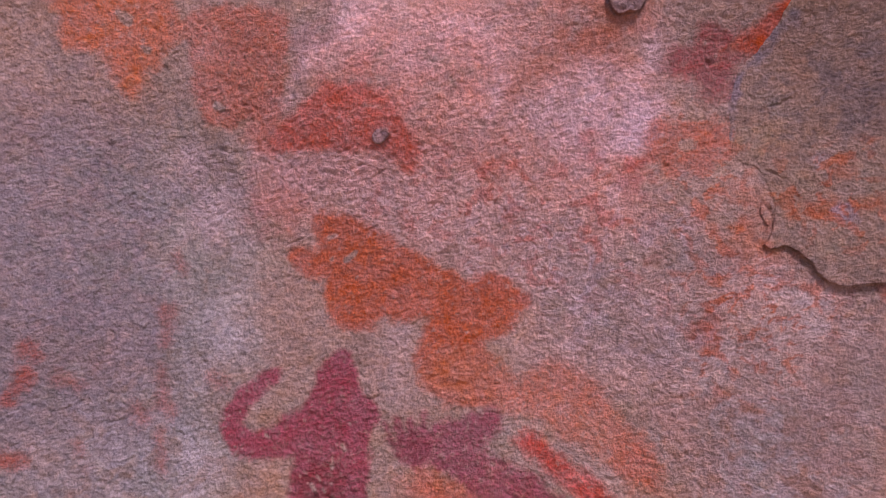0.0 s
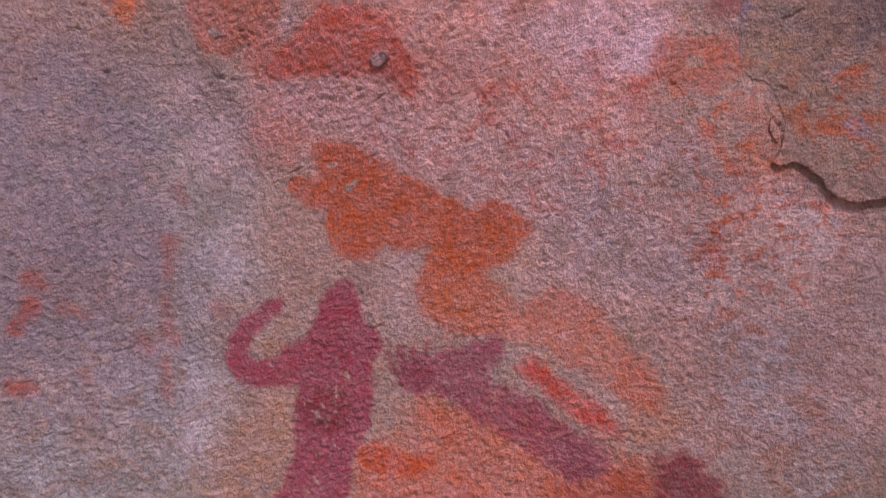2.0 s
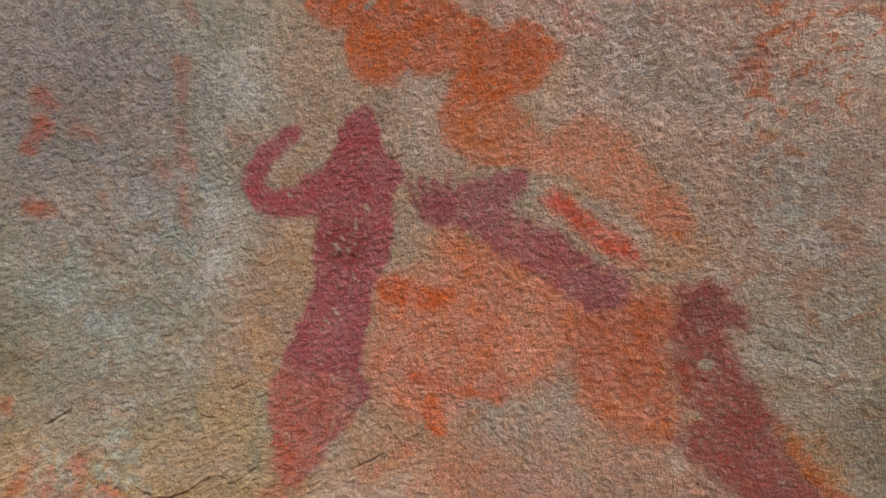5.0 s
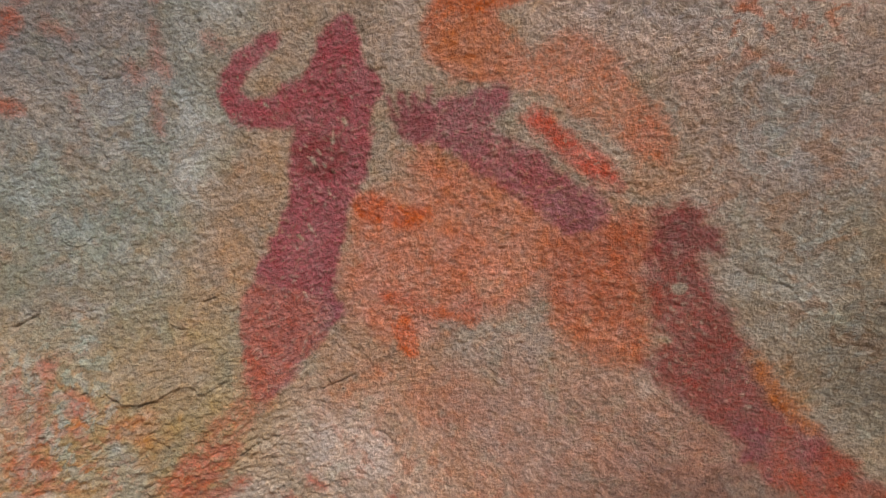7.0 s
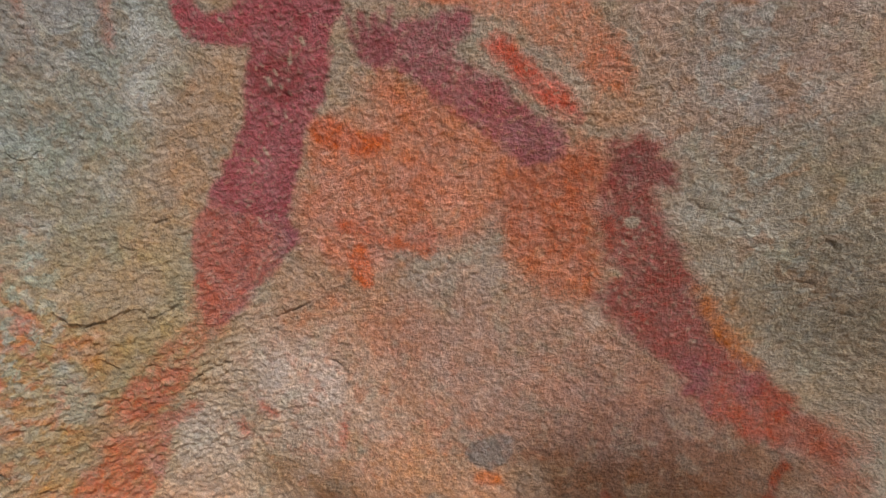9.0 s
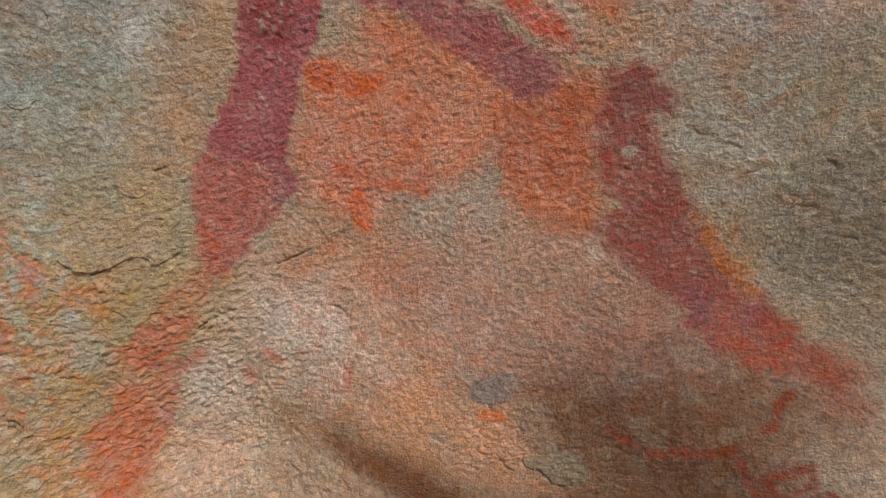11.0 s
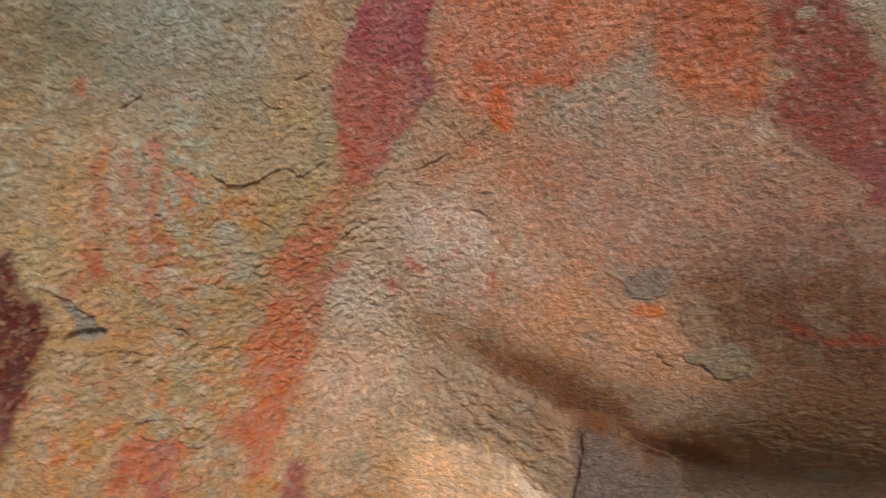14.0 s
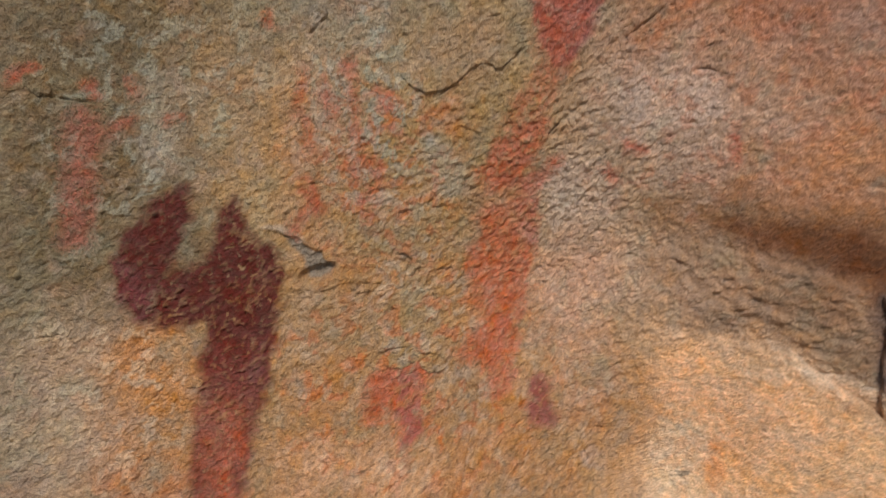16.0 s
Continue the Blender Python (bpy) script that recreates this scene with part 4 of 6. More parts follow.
crack([(-0.100, 1.145), (-0.084, 1.153), (-0.068, 1.161)])
crack([(-0.050, 1.109), (-0.042, 1.109), (-0.034, 1.105)])
crack([(-0.046, 1.122), (-0.035, 1.127)])
crack([(-0.287, 1.355), (-0.281, 1.346)])
crack([(-0.311, 1.219), (-0.300, 1.215), (-0.285, 1.219)])
crack([(-0.347, 1.199), (-0.335, 1.207), (-0.332, 1.215)])
crack([(-0.223, 1.293), (-0.218, 1.293)])
crack([(-0.217, 1.225), (-0.208, 1.229)])
crack([(0.096, 1.025), (0.106, 1.022), (0.116, 1.016)])
crack([(0.147, 0.996), (0.155, 0.991), (0.160, 0.987)])
crack([(0.115, 1.001), (0.120, 0.993), (0.127, 0.990)])
crack([(0.281, 1.092), (0.290, 1.090)])
crack([(-0.313, 1.010), (-0.307, 1.006), (-0.303, 1.000)])
crack([(-0.348, 1.003), (-0.343, 1.001), (-0.339, 0.996)])
crack([(-0.284, 0.981), (-0.277, 0.981), (-0.273, 0.983)])
crack([(-0.249, 1.040), (-0.241, 1.033), (-0.234, 1.026)])
crack([(-0.338, 0.928), (-0.328, 0.930), (-0.317, 0.928), (-0.312, 0.924)])
crack([(-0.319, 0.913), (-0.306, 0.916), (-0.295, 0.913), (-0.290, 0.907)])
crack([(-0.291, 0.947), (-0.286, 0.934)])
crack([(-0.306, 0.964), (-0.295, 0.964)])
crack([(-0.118, 0.940), (-0.111, 0.928)])
crack([(-0.273, 0.958), (-0.267, 0.962), (-0.261, 0.958)])
crack([(-0.278, 1.041), (-0.258, 1.039)])
crack([(-0.329, 0.986), (-0.325, 0.986)])
crack([(-0.332, 0.962), (-0.321, 0.962), (-0.317, 0.957)])
crack([(-0.119, 0.942), (-0.113, 0.929)])
crack([(-0.553, 1.204), (-0.543, 1.198), (-0.533, 1.193), (-0.511, 1.185)])
crack([(-0.592, 1.019), (-0.581, 1.017), (-0.571, 1.017)])
crack([(-0.455, 1.223), (-0.448, 1.216)])
crack([(-0.428, 1.132), (-0.417, 1.130), (-0.415, 1.127)])
crack([(-0.339, 1.219), (-0.333, 1.216)])
crack([(-0.347, 1.205), (-0.336, 1.212)])
crack([(-0.314, 1.009), (-0.307, 1.007), (-0.305, 1.001)])
crack([(-0.307, 0.967), (-0.295, 0.967)])
crack([(-0.334, 0.964), (-0.325, 0.964), (-0.320, 0.958)])
crack([(-0.341, 0.929), (-0.330, 0.931), (-0.319, 0.928), (-0.315, 0.922)])
crack([(-0.315, 0.917), (-0.308, 0.919), (-0.297, 0.914), (-0.293, 0.908)])
crack([(-0.307, 0.873), (-0.291, 0.869)])
crack([(-0.371, 0.848), (-0.358, 0.848), (-0.353, 0.849)])
crack([(-0.394, 0.913), (-0.376, 0.912)])
crack([(-0.278, 0.826), (-0.269, 0.819)])
crack([(-0.483, 0.954), (-0.475, 0.949)])
crack([(-0.286, 0.985), (-0.272, 0.982)])
crack([(-0.170, 0.819), (-0.161, 0.812), (-0.153, 0.818)])
crack([(-0.183, 0.800), (-0.173, 0.794)])
crack([(-0.137, 0.915), (-0.131, 0.911)])
crack([(-0.250, 1.052), (-0.241, 1.061)])
crack([(-0.173, 1.080), (-0.163, 1.087), (-0.156, 1.095)], 0.0017, 0.0004)
crack([(-0.151, 1.094), (-0.136, 1.101)], 0.0017, 0.0004)
crack([(-0.101, 1.144), (-0.086, 1.151), (-0.069, 1.162)], 0.0017, 0.0004)
crack([(-0.350, 1.203), (-0.341, 1.208), (-0.331, 1.215)], 0.0017, 0.0004)
crack([(-0.306, 1.219), (-0.285, 1.218)], 0.0017, 0.0004)
crack([(-0.285, 1.354), (-0.281, 1.346)], 0.0017, 0.0004)
crack([(0.226, 1.298), (0.235, 1.289), (0.243, 1.285)], 0.0017, 0.0004)
crack([(0.256, 1.282), (0.274, 1.276)], 0.0017, 0.0004)
crack([(-0.046, 1.109), (-0.034, 1.105)], 0.0017, 0.0004)
crack([(-0.280, 1.041), (-0.259, 1.036)], 0.0017, 0.0004)
crack([(-0.318, 1.098), (-0.299, 1.095)], 0.0017, 0.0004)
crack([(-0.048, 1.123), (-0.037, 1.126)], 0.0017, 0.0004)
crack([(-0.312, 1.008), (-0.307, 1.006), (-0.303, 0.998)], 0.0017, 0.0004)
crack([(-0.347, 0.998), (-0.339, 1.000)], 0.0017, 0.0004)
crack([(-0.325, 1.096), (-0.312, 1.093)], 0.0017, 0.0004)
crack([(-0.281, 1.040), (-0.270, 1.038), (-0.253, 1.039)], 0.0017, 0.0004)
crack([(-0.248, 1.038), (-0.237, 1.028)], 0.0017, 0.0004)
crack([(-0.338, 0.932), (-0.323, 0.923)], 0.0017, 0.0004)
crack([(0.091, 1.022), (0.104, 1.016), (0.116, 1.015)], 0.0017, 0.0004)
crack([(0.115, 0.998), (0.123, 0.990)], 0.0017, 0.0004)
crack([(-0.525, 1.293), (-0.513, 1.281), (-0.502, 1.277), (-0.495, 1.268)], 0.0017, 0.0004)
crack([(-0.554, 1.209), (-0.548, 1.199), (-0.538, 1.193)], 0.0017, 0.0004)
crack([(-0.430, 1.132), (-0.414, 1.133)], 0.0017, 0.0004)
crack([(-0.472, 1.237), (-0.460, 1.224), (-0.447, 1.214)], 0.0017, 0.0004)
crack([(-0.311, 1.009), (-0.303, 1.001)], 0.0017, 0.0004)
crack([(-0.139, 0.792), (-0.128, 0.793), (-0.112, 0.796)], 0.0017, 0.0004)
crack([(-0.169, 0.814), (-0.152, 0.816)], 0.0017, 0.0004)
crack([(-0.597, 1.019), (-0.582, 1.018), (-0.562, 1.014)], 0.0017, 0.0004)
crack([(-0.392, 0.910), (-0.373, 0.911)], 0.0017, 0.0004)
crack([(-0.340, 0.929), (-0.318, 0.924)], 0.0017, 0.0004)
crack([(-0.316, 0.913), (-0.300, 0.913), (-0.293, 0.903)], 0.0017, 0.0004)
crack([(-0.349, 1.202), (-0.330, 1.215)], 0.0017, 0.0004)
crack([(-0.181, 1.070), (-0.167, 1.081), (-0.156, 1.090)], 0.0017, 0.0004)
crack([(-0.100, 1.621), (-0.092, 1.624), (-0.084, 1.625), (-0.078, 1.630), (-0.069, 1.633), (-0.062, 1.635), (-0.057, 1.636)], 0.0012, 0.00022)
crack([(-0.056, 1.648), (-0.054, 1.640), (-0.055, 1.635)], 0.0009, 0.0002)
# many short nameless cracks and pits, denser low on the left
rng = random.Random(5)
for n in range(260):
    x, z = rng.uniform(-0.62, 0.34), rng.uniform(0.82, 1.74)
    if n > 90 and (x > -0.08 or z > 1.22):
        x, z = rng.uniform(-0.62, -0.12), rng.uniform(0.84, 1.2)
    turn, length, bend = rng.uniform(-0.45, 0.6), rng.uniform(0.005, 0.018), rng.uniform(-0.5, 0.5)
    line = [(x, z)]
    for _ in range(3):
        x, z, turn = x + length / 3 * math.cos(turn), z + length / 3 * math.sin(turn), turn + bend
        line.append((x, z))
    crack(line, rng.uniform(0.0010, 0.0024), rng.uniform(0.0002, 0.0005))
for n in range(110):
    x, z, r = rng.uniform(-0.62, 0.36), rng.uniform(0.8, 1.76), rng.uniform(0.0006, 0.0018)
    relief([(x, z, r), (x + rng.uniform(-1, 1) * r * 2, z + rng.uniform(-1, 1) * r, r * 0.7)], -0.0014, 0.0012, 0.0010)
# thin scales that have come away, edges low
relief([(-0.070, 1.210), (-0.049, 1.217), (-0.036, 1.204), (-0.030, 1.185), (-0.064, 1.161), (-0.097, 1.147), (-0.090, 1.183)], 0.0010, 0.0016, 0.002)
relief([(-0.271, 1.083), (-0.241, 1.081), (-0.234, 1.047), (-0.259, 1.027), (-0.273, 1.046)], 0.0008, 0.0016, 0.002)
relief([(-0.365, 0.934), (-0.328, 0.930), (-0.312, 0.924), (-0.290, 0.907), (-0.274, 0.899), (-0.300, 0.868), (-0.358, 0.884)], -0.0015, 0.0016, 0.002)
relief([(-0.536, 1.232), (-0.459, 1.206), (-0.443, 1.175), (-0.479, 1.111), (-0.493, 1.129), (-0.509, 1.177)], -0.0012, 0.0016, 0.002)
relief([(-0.476, 1.102), (-0.397, 1.105), (-0.344, 1.092), (-0.405, 1.051), (-0.439, 1.060)], -0.0008, 0.0016, 0.002)
relief([(-0.205, 1.68, 0.003), (-0.187, 1.655, 0.005), (-0.170, 1.62, 0.006), (-0.158, 1.575, 0.004)], 0.0016, 0.007)
# scar where a chip broke out
relief([(-0.408, 1.059), (-0.388, 1.047), (-0.373, 1.031), (-0.362, 1.011), (-0.370, 1.008), (-0.389, 1.010), (-0.381, 1.021), (-0.389, 1.037)], -0.003, 0.002)
relief([(-0.393, 1.008), (-0.387, 1.017), (-0.376, 1.018), (-0.360, 1.017), (-0.364, 1.008), (-0.375, 1.005), (-0.384, 1.004)], -0.006, 0.0022, 0.0008)
relief([(-0.401, 1.010), (-0.377, 1.001), (-0.359, 1.007), (-0.338, 0.999), (-0.322, 0.987), (-0.343, 0.995), (-0.360, 0.999), (-0.378, 0.996)], 0.0022, 0.0015, 0.0008)
relief([(-0.421, 1.064), (-0.395, 1.057), (-0.378, 1.041), (-0.372, 1.033), (-0.381, 1.035), (-0.396, 1.051)], 0.0015, 0.0012, 0.0008)
stain_or_shade("7f7b73", [(-0.400, 1.054), (-0.388, 1.047), (-0.373, 1.031), (-0.361, 1.012), (-0.377, 1.006), (-0.389, 1.010), (-0.380, 1.025)], 0.85, 0.002, 0.002, 0.0)
stain_or_shade("b0a294", [(-0.421, 1.065), (-0.395, 1.057), (-0.378, 1.041), (-0.375, 1.036), (-0.396, 1.052)], 0.7, 0.002, 0.002, 0.0)


def undercut(line, closing, depth, reach, turn):
    """Lets the face above a line bend inwards towards it, so that what lies below the line stands out with a broken edge."""
    d = -inside(np.array(line + closing), gx, gz) + 0.0012 * EDGE
    RELIEF[:] += np.where(d > 0, depth * np.exp(-(np.maximum(d, 0) / reach) ** turn), 0)


# hollow under the bulge with a block and a wedge standing out of it, the bulge curling in low down, and the pale ledge under the block
undercut([(-0.071, 0.969), (-0.025, 0.957), (0.019, 0.941), (0.048, 0.929), (0.070, 0.935), (0.088, 0.928), (0.096, 0.906), (0.126, 0.891), (0.148, 0.880), (0.152, 0.862), (0.157, 0.813)], [(0.06, 0.62), (-0.343, 0.593), (-0.251, 0.919)], 0.006 + 0.020 * smooth(gx, -0.02, 0.12), 0.045, 1.5)
undercut([(0.02, 0.70), (0.12, 0.73), (0.25, 0.75), (0.60, 0.78)], [(0.60, 0.40), (0.02, 0.40)], 0.15 * smooth(gx, 0.06, 0.20), 0.15, 2.4)
undercut([(-0.170, 0.874), (-0.142, 0.876), (-0.102, 0.888), (-0.070, 0.892), (-0.040, 0.883), (-0.008, 0.884), (0.009, 0.866), (0.034, 0.846), (0.056, 0.827), (0.084, 0.806)], [(0.079, 0.537), (-0.454, 0.577), (-0.282, 0.900)], 0.012 * smooth(gx, -0.10, -0.02), 0.028, 1.0)

# crumbly sandstone grain at several sizes: rounded crumbs with pits between them, and broken ridges low on the left
LOW_LEFT = smooth(1.30 - gz, 0.0, 0.25) * smooth(-gx - 0.3 * (gz - 1.2), -0.05, 0.22) * (0.45 + 0.75 * smooth(BLOTCH, -0.5, 0.6))
COARSE = crumbs(0.0105, 61, 1.3, 0.5)
PITS = np.maximum(crumbs(0.0050, 63, 1.3, 0.4) - 1.2, 0) + 0.7 * np.maximum(crumbs(0.0034, 64, 1.2, 0.3) - 1.2, 0)
GRAINS = (0.00016 + 0.00034 * LOW_LEFT) * COARSE + (0.00017 + 0.00013 * LOW_LEFT) * crumbs(0.0055, 71, 1.3, 0.45) + 0.00035 * crumbs(0.0048, 81, 1.15, 0.35, 0.5) \
    + (0.00010 + 0.00045 * LOW_LEFT) * PITS
RIDGES = crumbs(0.0075, 85, 1.6, 0.35) + 0.6 * crumbs(0.0045, 86, 1.5, 0.55)
GRAINS *= 1 - 0.25 * smooth(gz, 1.33, 1.52)
GRAINS *= 1 - 0.4 * smooth(gx, 0.16, 0.30)
GRAINS += 0.00030 * LOW_LEFT * (RIDGES - 0.5 * np.abs(RIDGES))
SMOOTHED = depth_in([(-0.084, 0.992), (0.003, 0.990), (0.054, 0.995), (0.154, 0.984), (0.214, 0.972), (0.215, 0.821), (0.129, 0.876), (0.052, 0.934), (-0.021, 0.968)], gx, gz)
GRAINS *= 1 - 0.8 * smooth(SMOOTHED, -0.02, 0.02)
GRAINS *= 1 - 0.7 * smooth(depth_in([(-0.131, 0.862), (-0.086, 0.884), (-0.043, 0.888), (-0.006, 0.871), (0.052, 0.850), (0.108, 0.816), (0.081, 0.692), (-0.209, 0.686), (-0.169, 0.766)], gx, gz), -0.006, 0.012)
BLOCK = smooth(depth_in([(-0.100, 0.953), (-0.065, 0.967), (-0.019, 0.953), (0.019, 0.939), (0.043, 0.923), (0.050, 0.902), (0.046, 0.866), (0.028, 0.865), (-0.010, 0.884), (-0.055, 0.895)], gx, gz), -0.01, 0.01)
GRAINS += BLOCK * (0.0009 * crumbs(0.013, 87, 1.5, -0.4, 0.5) + 0.0004 * crumbs(0.006, 88, 1.3, -0.3, 0.5))
Y = FORM + RELIEF + GRAINS
PROUD = (GRAINS.mean() - GRAINS) / GRAINS.std()


# ---- materials ----
def nodes_of(name):
    m = bpy.data.materials.new(name)
    m.use_nodes = True
    return m, m.node_tree.nodes, m.node_tree.links


def noise_node(n, l, coords, scale, detail=4.0, rough=0.6):
    t = n.new("ShaderNodeTexNoise")
    t.inputs["Scale"].default_value, t.inputs["Detail"].default_value, t.inputs["Roughness"].default_value = scale, detail, rough
    l.new(coords, t.inputs["Vector"])
    return t.outputs["Fac"]


def rock_material(name, rough=0.88, film=False, wear=0.9, flat=None):
    """Sandstone, coloured by the mesh's own tint, with grain and fine relief; a film is pigment that lets the rock through where it is worn."""
    m, n, l = nodes_of(name)
    b = n["Principled BSDF"]
    coords = n.new("ShaderNodeTexCoord").outputs["Object"]
    if flat is None:
        tint = n.new("ShaderNodeVertexColor")
        tint.layer_name = "tint"
        base = tint.outputs["Color"]
    else:
        base_node = n.new("ShaderNodeRGB")
        base_node.outputs[0].default_value = (*colour(flat), 1)
        base = base_node.outputs[0]
    fine, mid = noise_node(n, l, coords, 620, 3, 0.7), noise_node(n, l, coords, 170, 5, 0.7)
    spots = n.new("ShaderNodeTexVoronoi")
    spots.inputs["Scale"].default_value = 330
    l.new(coords, spots.inputs["Vector"])
    mix = n.new("ShaderNodeMath"); mix.operation = "MULTIPLY_ADD"
    l.new(mid, mix.inputs[0]); mix.inputs[1].default_value = 1.1
    l.new(fine, mix.inputs[2])
    tiny = noise_node(n, l, coords, 1500, 2, 0.6)
    sandy = n.new("ShaderNodeMath"); sandy.operation = "MULTIPLY_ADD"
    l.new(tiny, sandy.inputs[0]); sandy.inputs[1].default_value = 0.4
    l.new(mix.outputs[0], sandy.inputs[2])
    span = n.new("ShaderNodeMapRange")
    l.new(sandy.outputs[0], span.inputs["Value"])
    span.inputs["From Min"].default_value, span.inputs["From Max"].default_value = 0.93, 1.57
    span.inputs["To Min"].default_value, span.inputs["To Max"].default_value = 0.58, 1.42
    value = n.new("ShaderNodeHueSaturation")
    l.new(span.outputs[0], value.inputs["Value"])
    hue = noise_node(n, l, coords, 60, 4, 0.7)
    sat = n.new("ShaderNodeMapRange")
    l.new(hue, sat.inputs["Value"])
    sat.inputs["From Min"].default_value, sat.inputs["From Max"].default_value = 0.3, 0.7
    sat.inputs["To Min"].default_value, sat.inputs["To Max"].default_value = 0.86, 1.14
    l.new(sat.outputs[0], value.inputs["Saturation"])
    l.new(base, value.inputs["Color"])
    l.new(value.outputs["Color"], b.inputs["Base Color"])
    b.inputs["Roughness"].default_value = rough
    b.inputs["Specular IOR Level"].default_value = 0.25
    height = n.new("ShaderNodeMath"); height.operation = "MULTIPLY_ADD"
    l.new(spots.outputs["Distance"], height.inputs[0]); height.inputs[1].default_value = 0.42
    gritty = n.new("ShaderNodeMath"); gritty.operation = "MULTIPLY_ADD"
    l.new(tiny, gritty.inputs[0]); gritty.inputs[1].default_value = 0.12
    l.new(mix.outputs[0], gritty.inputs[2])
    l.new(gritty.outputs[0], height.inputs[2])
    bump = n.new("ShaderNodeBump")
    bump.inputs["Strength"].default_value, bump.inputs["Distance"].default_value = 1.0, 0.0031
    l.new(height.outputs[0], bump.inputs["Height"])
    l.new(bump.outputs["Normal"], b.inputs["Normal"])
    if film:
        cover = n.new("ShaderNodeAttribute"); cover.attribute_name = "cover"
        broken = n.new("ShaderNodeMath"); broken.operation = "MULTIPLY_ADD"
        l.new(mix.outputs[0], broken.inputs[0]); broken.inputs[1].default_value = wear
        l.new(cover.outputs["Fac"], broken.inputs[2])
        edge = n.new("ShaderNodeMapRange")
        l.new(broken.outputs[0], edge.inputs["Value"])
        edge.inputs["From Min"].default_value, edge.inputs["From Max"].default_value = 1.05 * wear + 0.06, 1.05 * wear + 0.84
        most = n.new("ShaderNodeMath"); most.operation = "MULTIPLY"; most.use_clamp = True
        l.new(cover.outputs["Fac"], most.inputs[0]); most.inputs[1].default_value = 1.5
        least = n.new("ShaderNodeMath"); least.operation = "MINIMUM"; least.use_clamp = True
        l.new(edge.outputs[0], least.inputs[0]); l.new(most.outputs[0], least.inputs[1])
        edge = least
        under = n.new("ShaderNodeVertexColor"); under.layer_name = "under"
        both = n.new("ShaderNodeMix"); both.data_type = "RGBA"
        l.new(edge.outputs[0], both.inputs["Factor"])
        l.new(under.outputs["Color"], both.inputs[6])
        l.new(base, both.inputs[7])
        l.new(both.outputs[2], value.inputs["Color"])
    return m


ROCK = rock_material("sandstone")
PIGMENT = rock_material("worn ochre pigment", film=True, wear=0.65)
FAR_ROCK = rock_material("weathered sandstone", flat="9c8a76")
SAND = rock_material("trodden sand", flat="a58f72")


# ---- meshes over the wall's grid ----
def sheet(name, pick, lift, material, tint=None, cover=None, parent=None, where=None, snap=None, rim=0.0, under=None):
    """One mesh of those grid cells that pick names, lifted off the wall by lift metres; snap pulls its rim onto the outline, rim is how deep its edge goes down."""
    s = where or (slice(0, NX), slice(0, NZ))
    x, z, y = gx[s], gz[s], Y[s] - lift
    ni, nj = x.shape
    number = np.arange(ni * nj).reshape(ni, nj)
    quads = np.stack([number[:-1, :-1], number[1:, :-1], number[1:, 1:], number[:-1, 1:]], -1)
    if pick is not None:
        quads = quads[pick[:-1, :-1] | pick[1:, :-1] | pick[1:, 1:] | pick[:-1, 1:]]
    quads = quads.reshape(-1, 4)
    used, index = np.unique(quads, return_inverse=True)
    places = np.stack([x, y, z], -1).reshape(-1, 3)
    if snap is not None:
        gu, gv = np.gradient(snap, STEP)
        steep = np.maximum(gu * gu + gv * gv, 0.3)
        out = np.minimum(snap, 0)
        places = places - np.stack([out * gu / steep, 0 * out, out * gv / steep], -1).reshape(-1, 3)
    places = places[used]
    smooth_faces = np.ones(len(quads), bool)
    if rim:
        q = index.reshape(-1, 4)
        sides = np.concatenate([q[:, [n, (n + 1) % 4]] for n in range(4)])
        key = np.sort(sides, 1); key = key[:, 0].astype(np.int64) * len(used) + key[:, 1]
        _, first, times = np.unique(key, return_index=True, return_counts=True)
        sides = sides[first[times == 1]]
        places = np.concatenate([places, places + (0, rim, 0)])
        extra = np.stack([sides[:, 1], sides[:, 0], sides[:, 0] + len(used), sides[:, 1] + len(used)], 1)
        index, used = np.concatenate([q, extra]).ravel(), np.concatenate([used, used])
        quads = index.reshape(-1, 4)
        smooth_faces = np.ones(len(quads), bool); smooth_faces[-len(extra):] = False
    mesh = bpy.data.meshes.new(name)
    mesh.vertices.add(len(used)); mesh.vertices.foreach_set("co", places.astype(np.float32).ravel())
    mesh.loops.add(quads.size); mesh.loops.foreach_set("vertex_index", index.astype(np.int32).ravel())
    mesh.polygons.add(len(quads)); mesh.polygons.foreach_set("loop_start", np.arange(0, quads.size, 4, dtype=np.int32))
    mesh.update(calc_edges=True)
    mesh.polygons.foreach_set("use_smooth", smooth_faces)
    if tint is not None:
        t = np.ones((len(used), 4), np.float32); t[:, :3] = tint.reshape(-1, 3)[used]
        mesh.attributes.new("tint", "FLOAT_COLOR", "POINT").data.foreach_set("color", t.ravel())
    if under is not None:
        t = np.ones((len(used), 4), np.float32); t[:, :3] = under.reshape(-1, 3)[used]
        mesh.attributes.new("under", "FLOAT_COLOR", "POINT").data.foreach_set("color", t.ravel())
    if cover is not None:
        mesh.attributes.new("cover", "FLOAT", "POINT").data.foreach_set("value", cover.reshape(-1)[used].astype(np.float32))
    mesh.materials.append(material)
    ob = new(name, mesh)
    ob.parent = parent
    return ob


LAYERS = [0]
UNDER = TINT.copy()


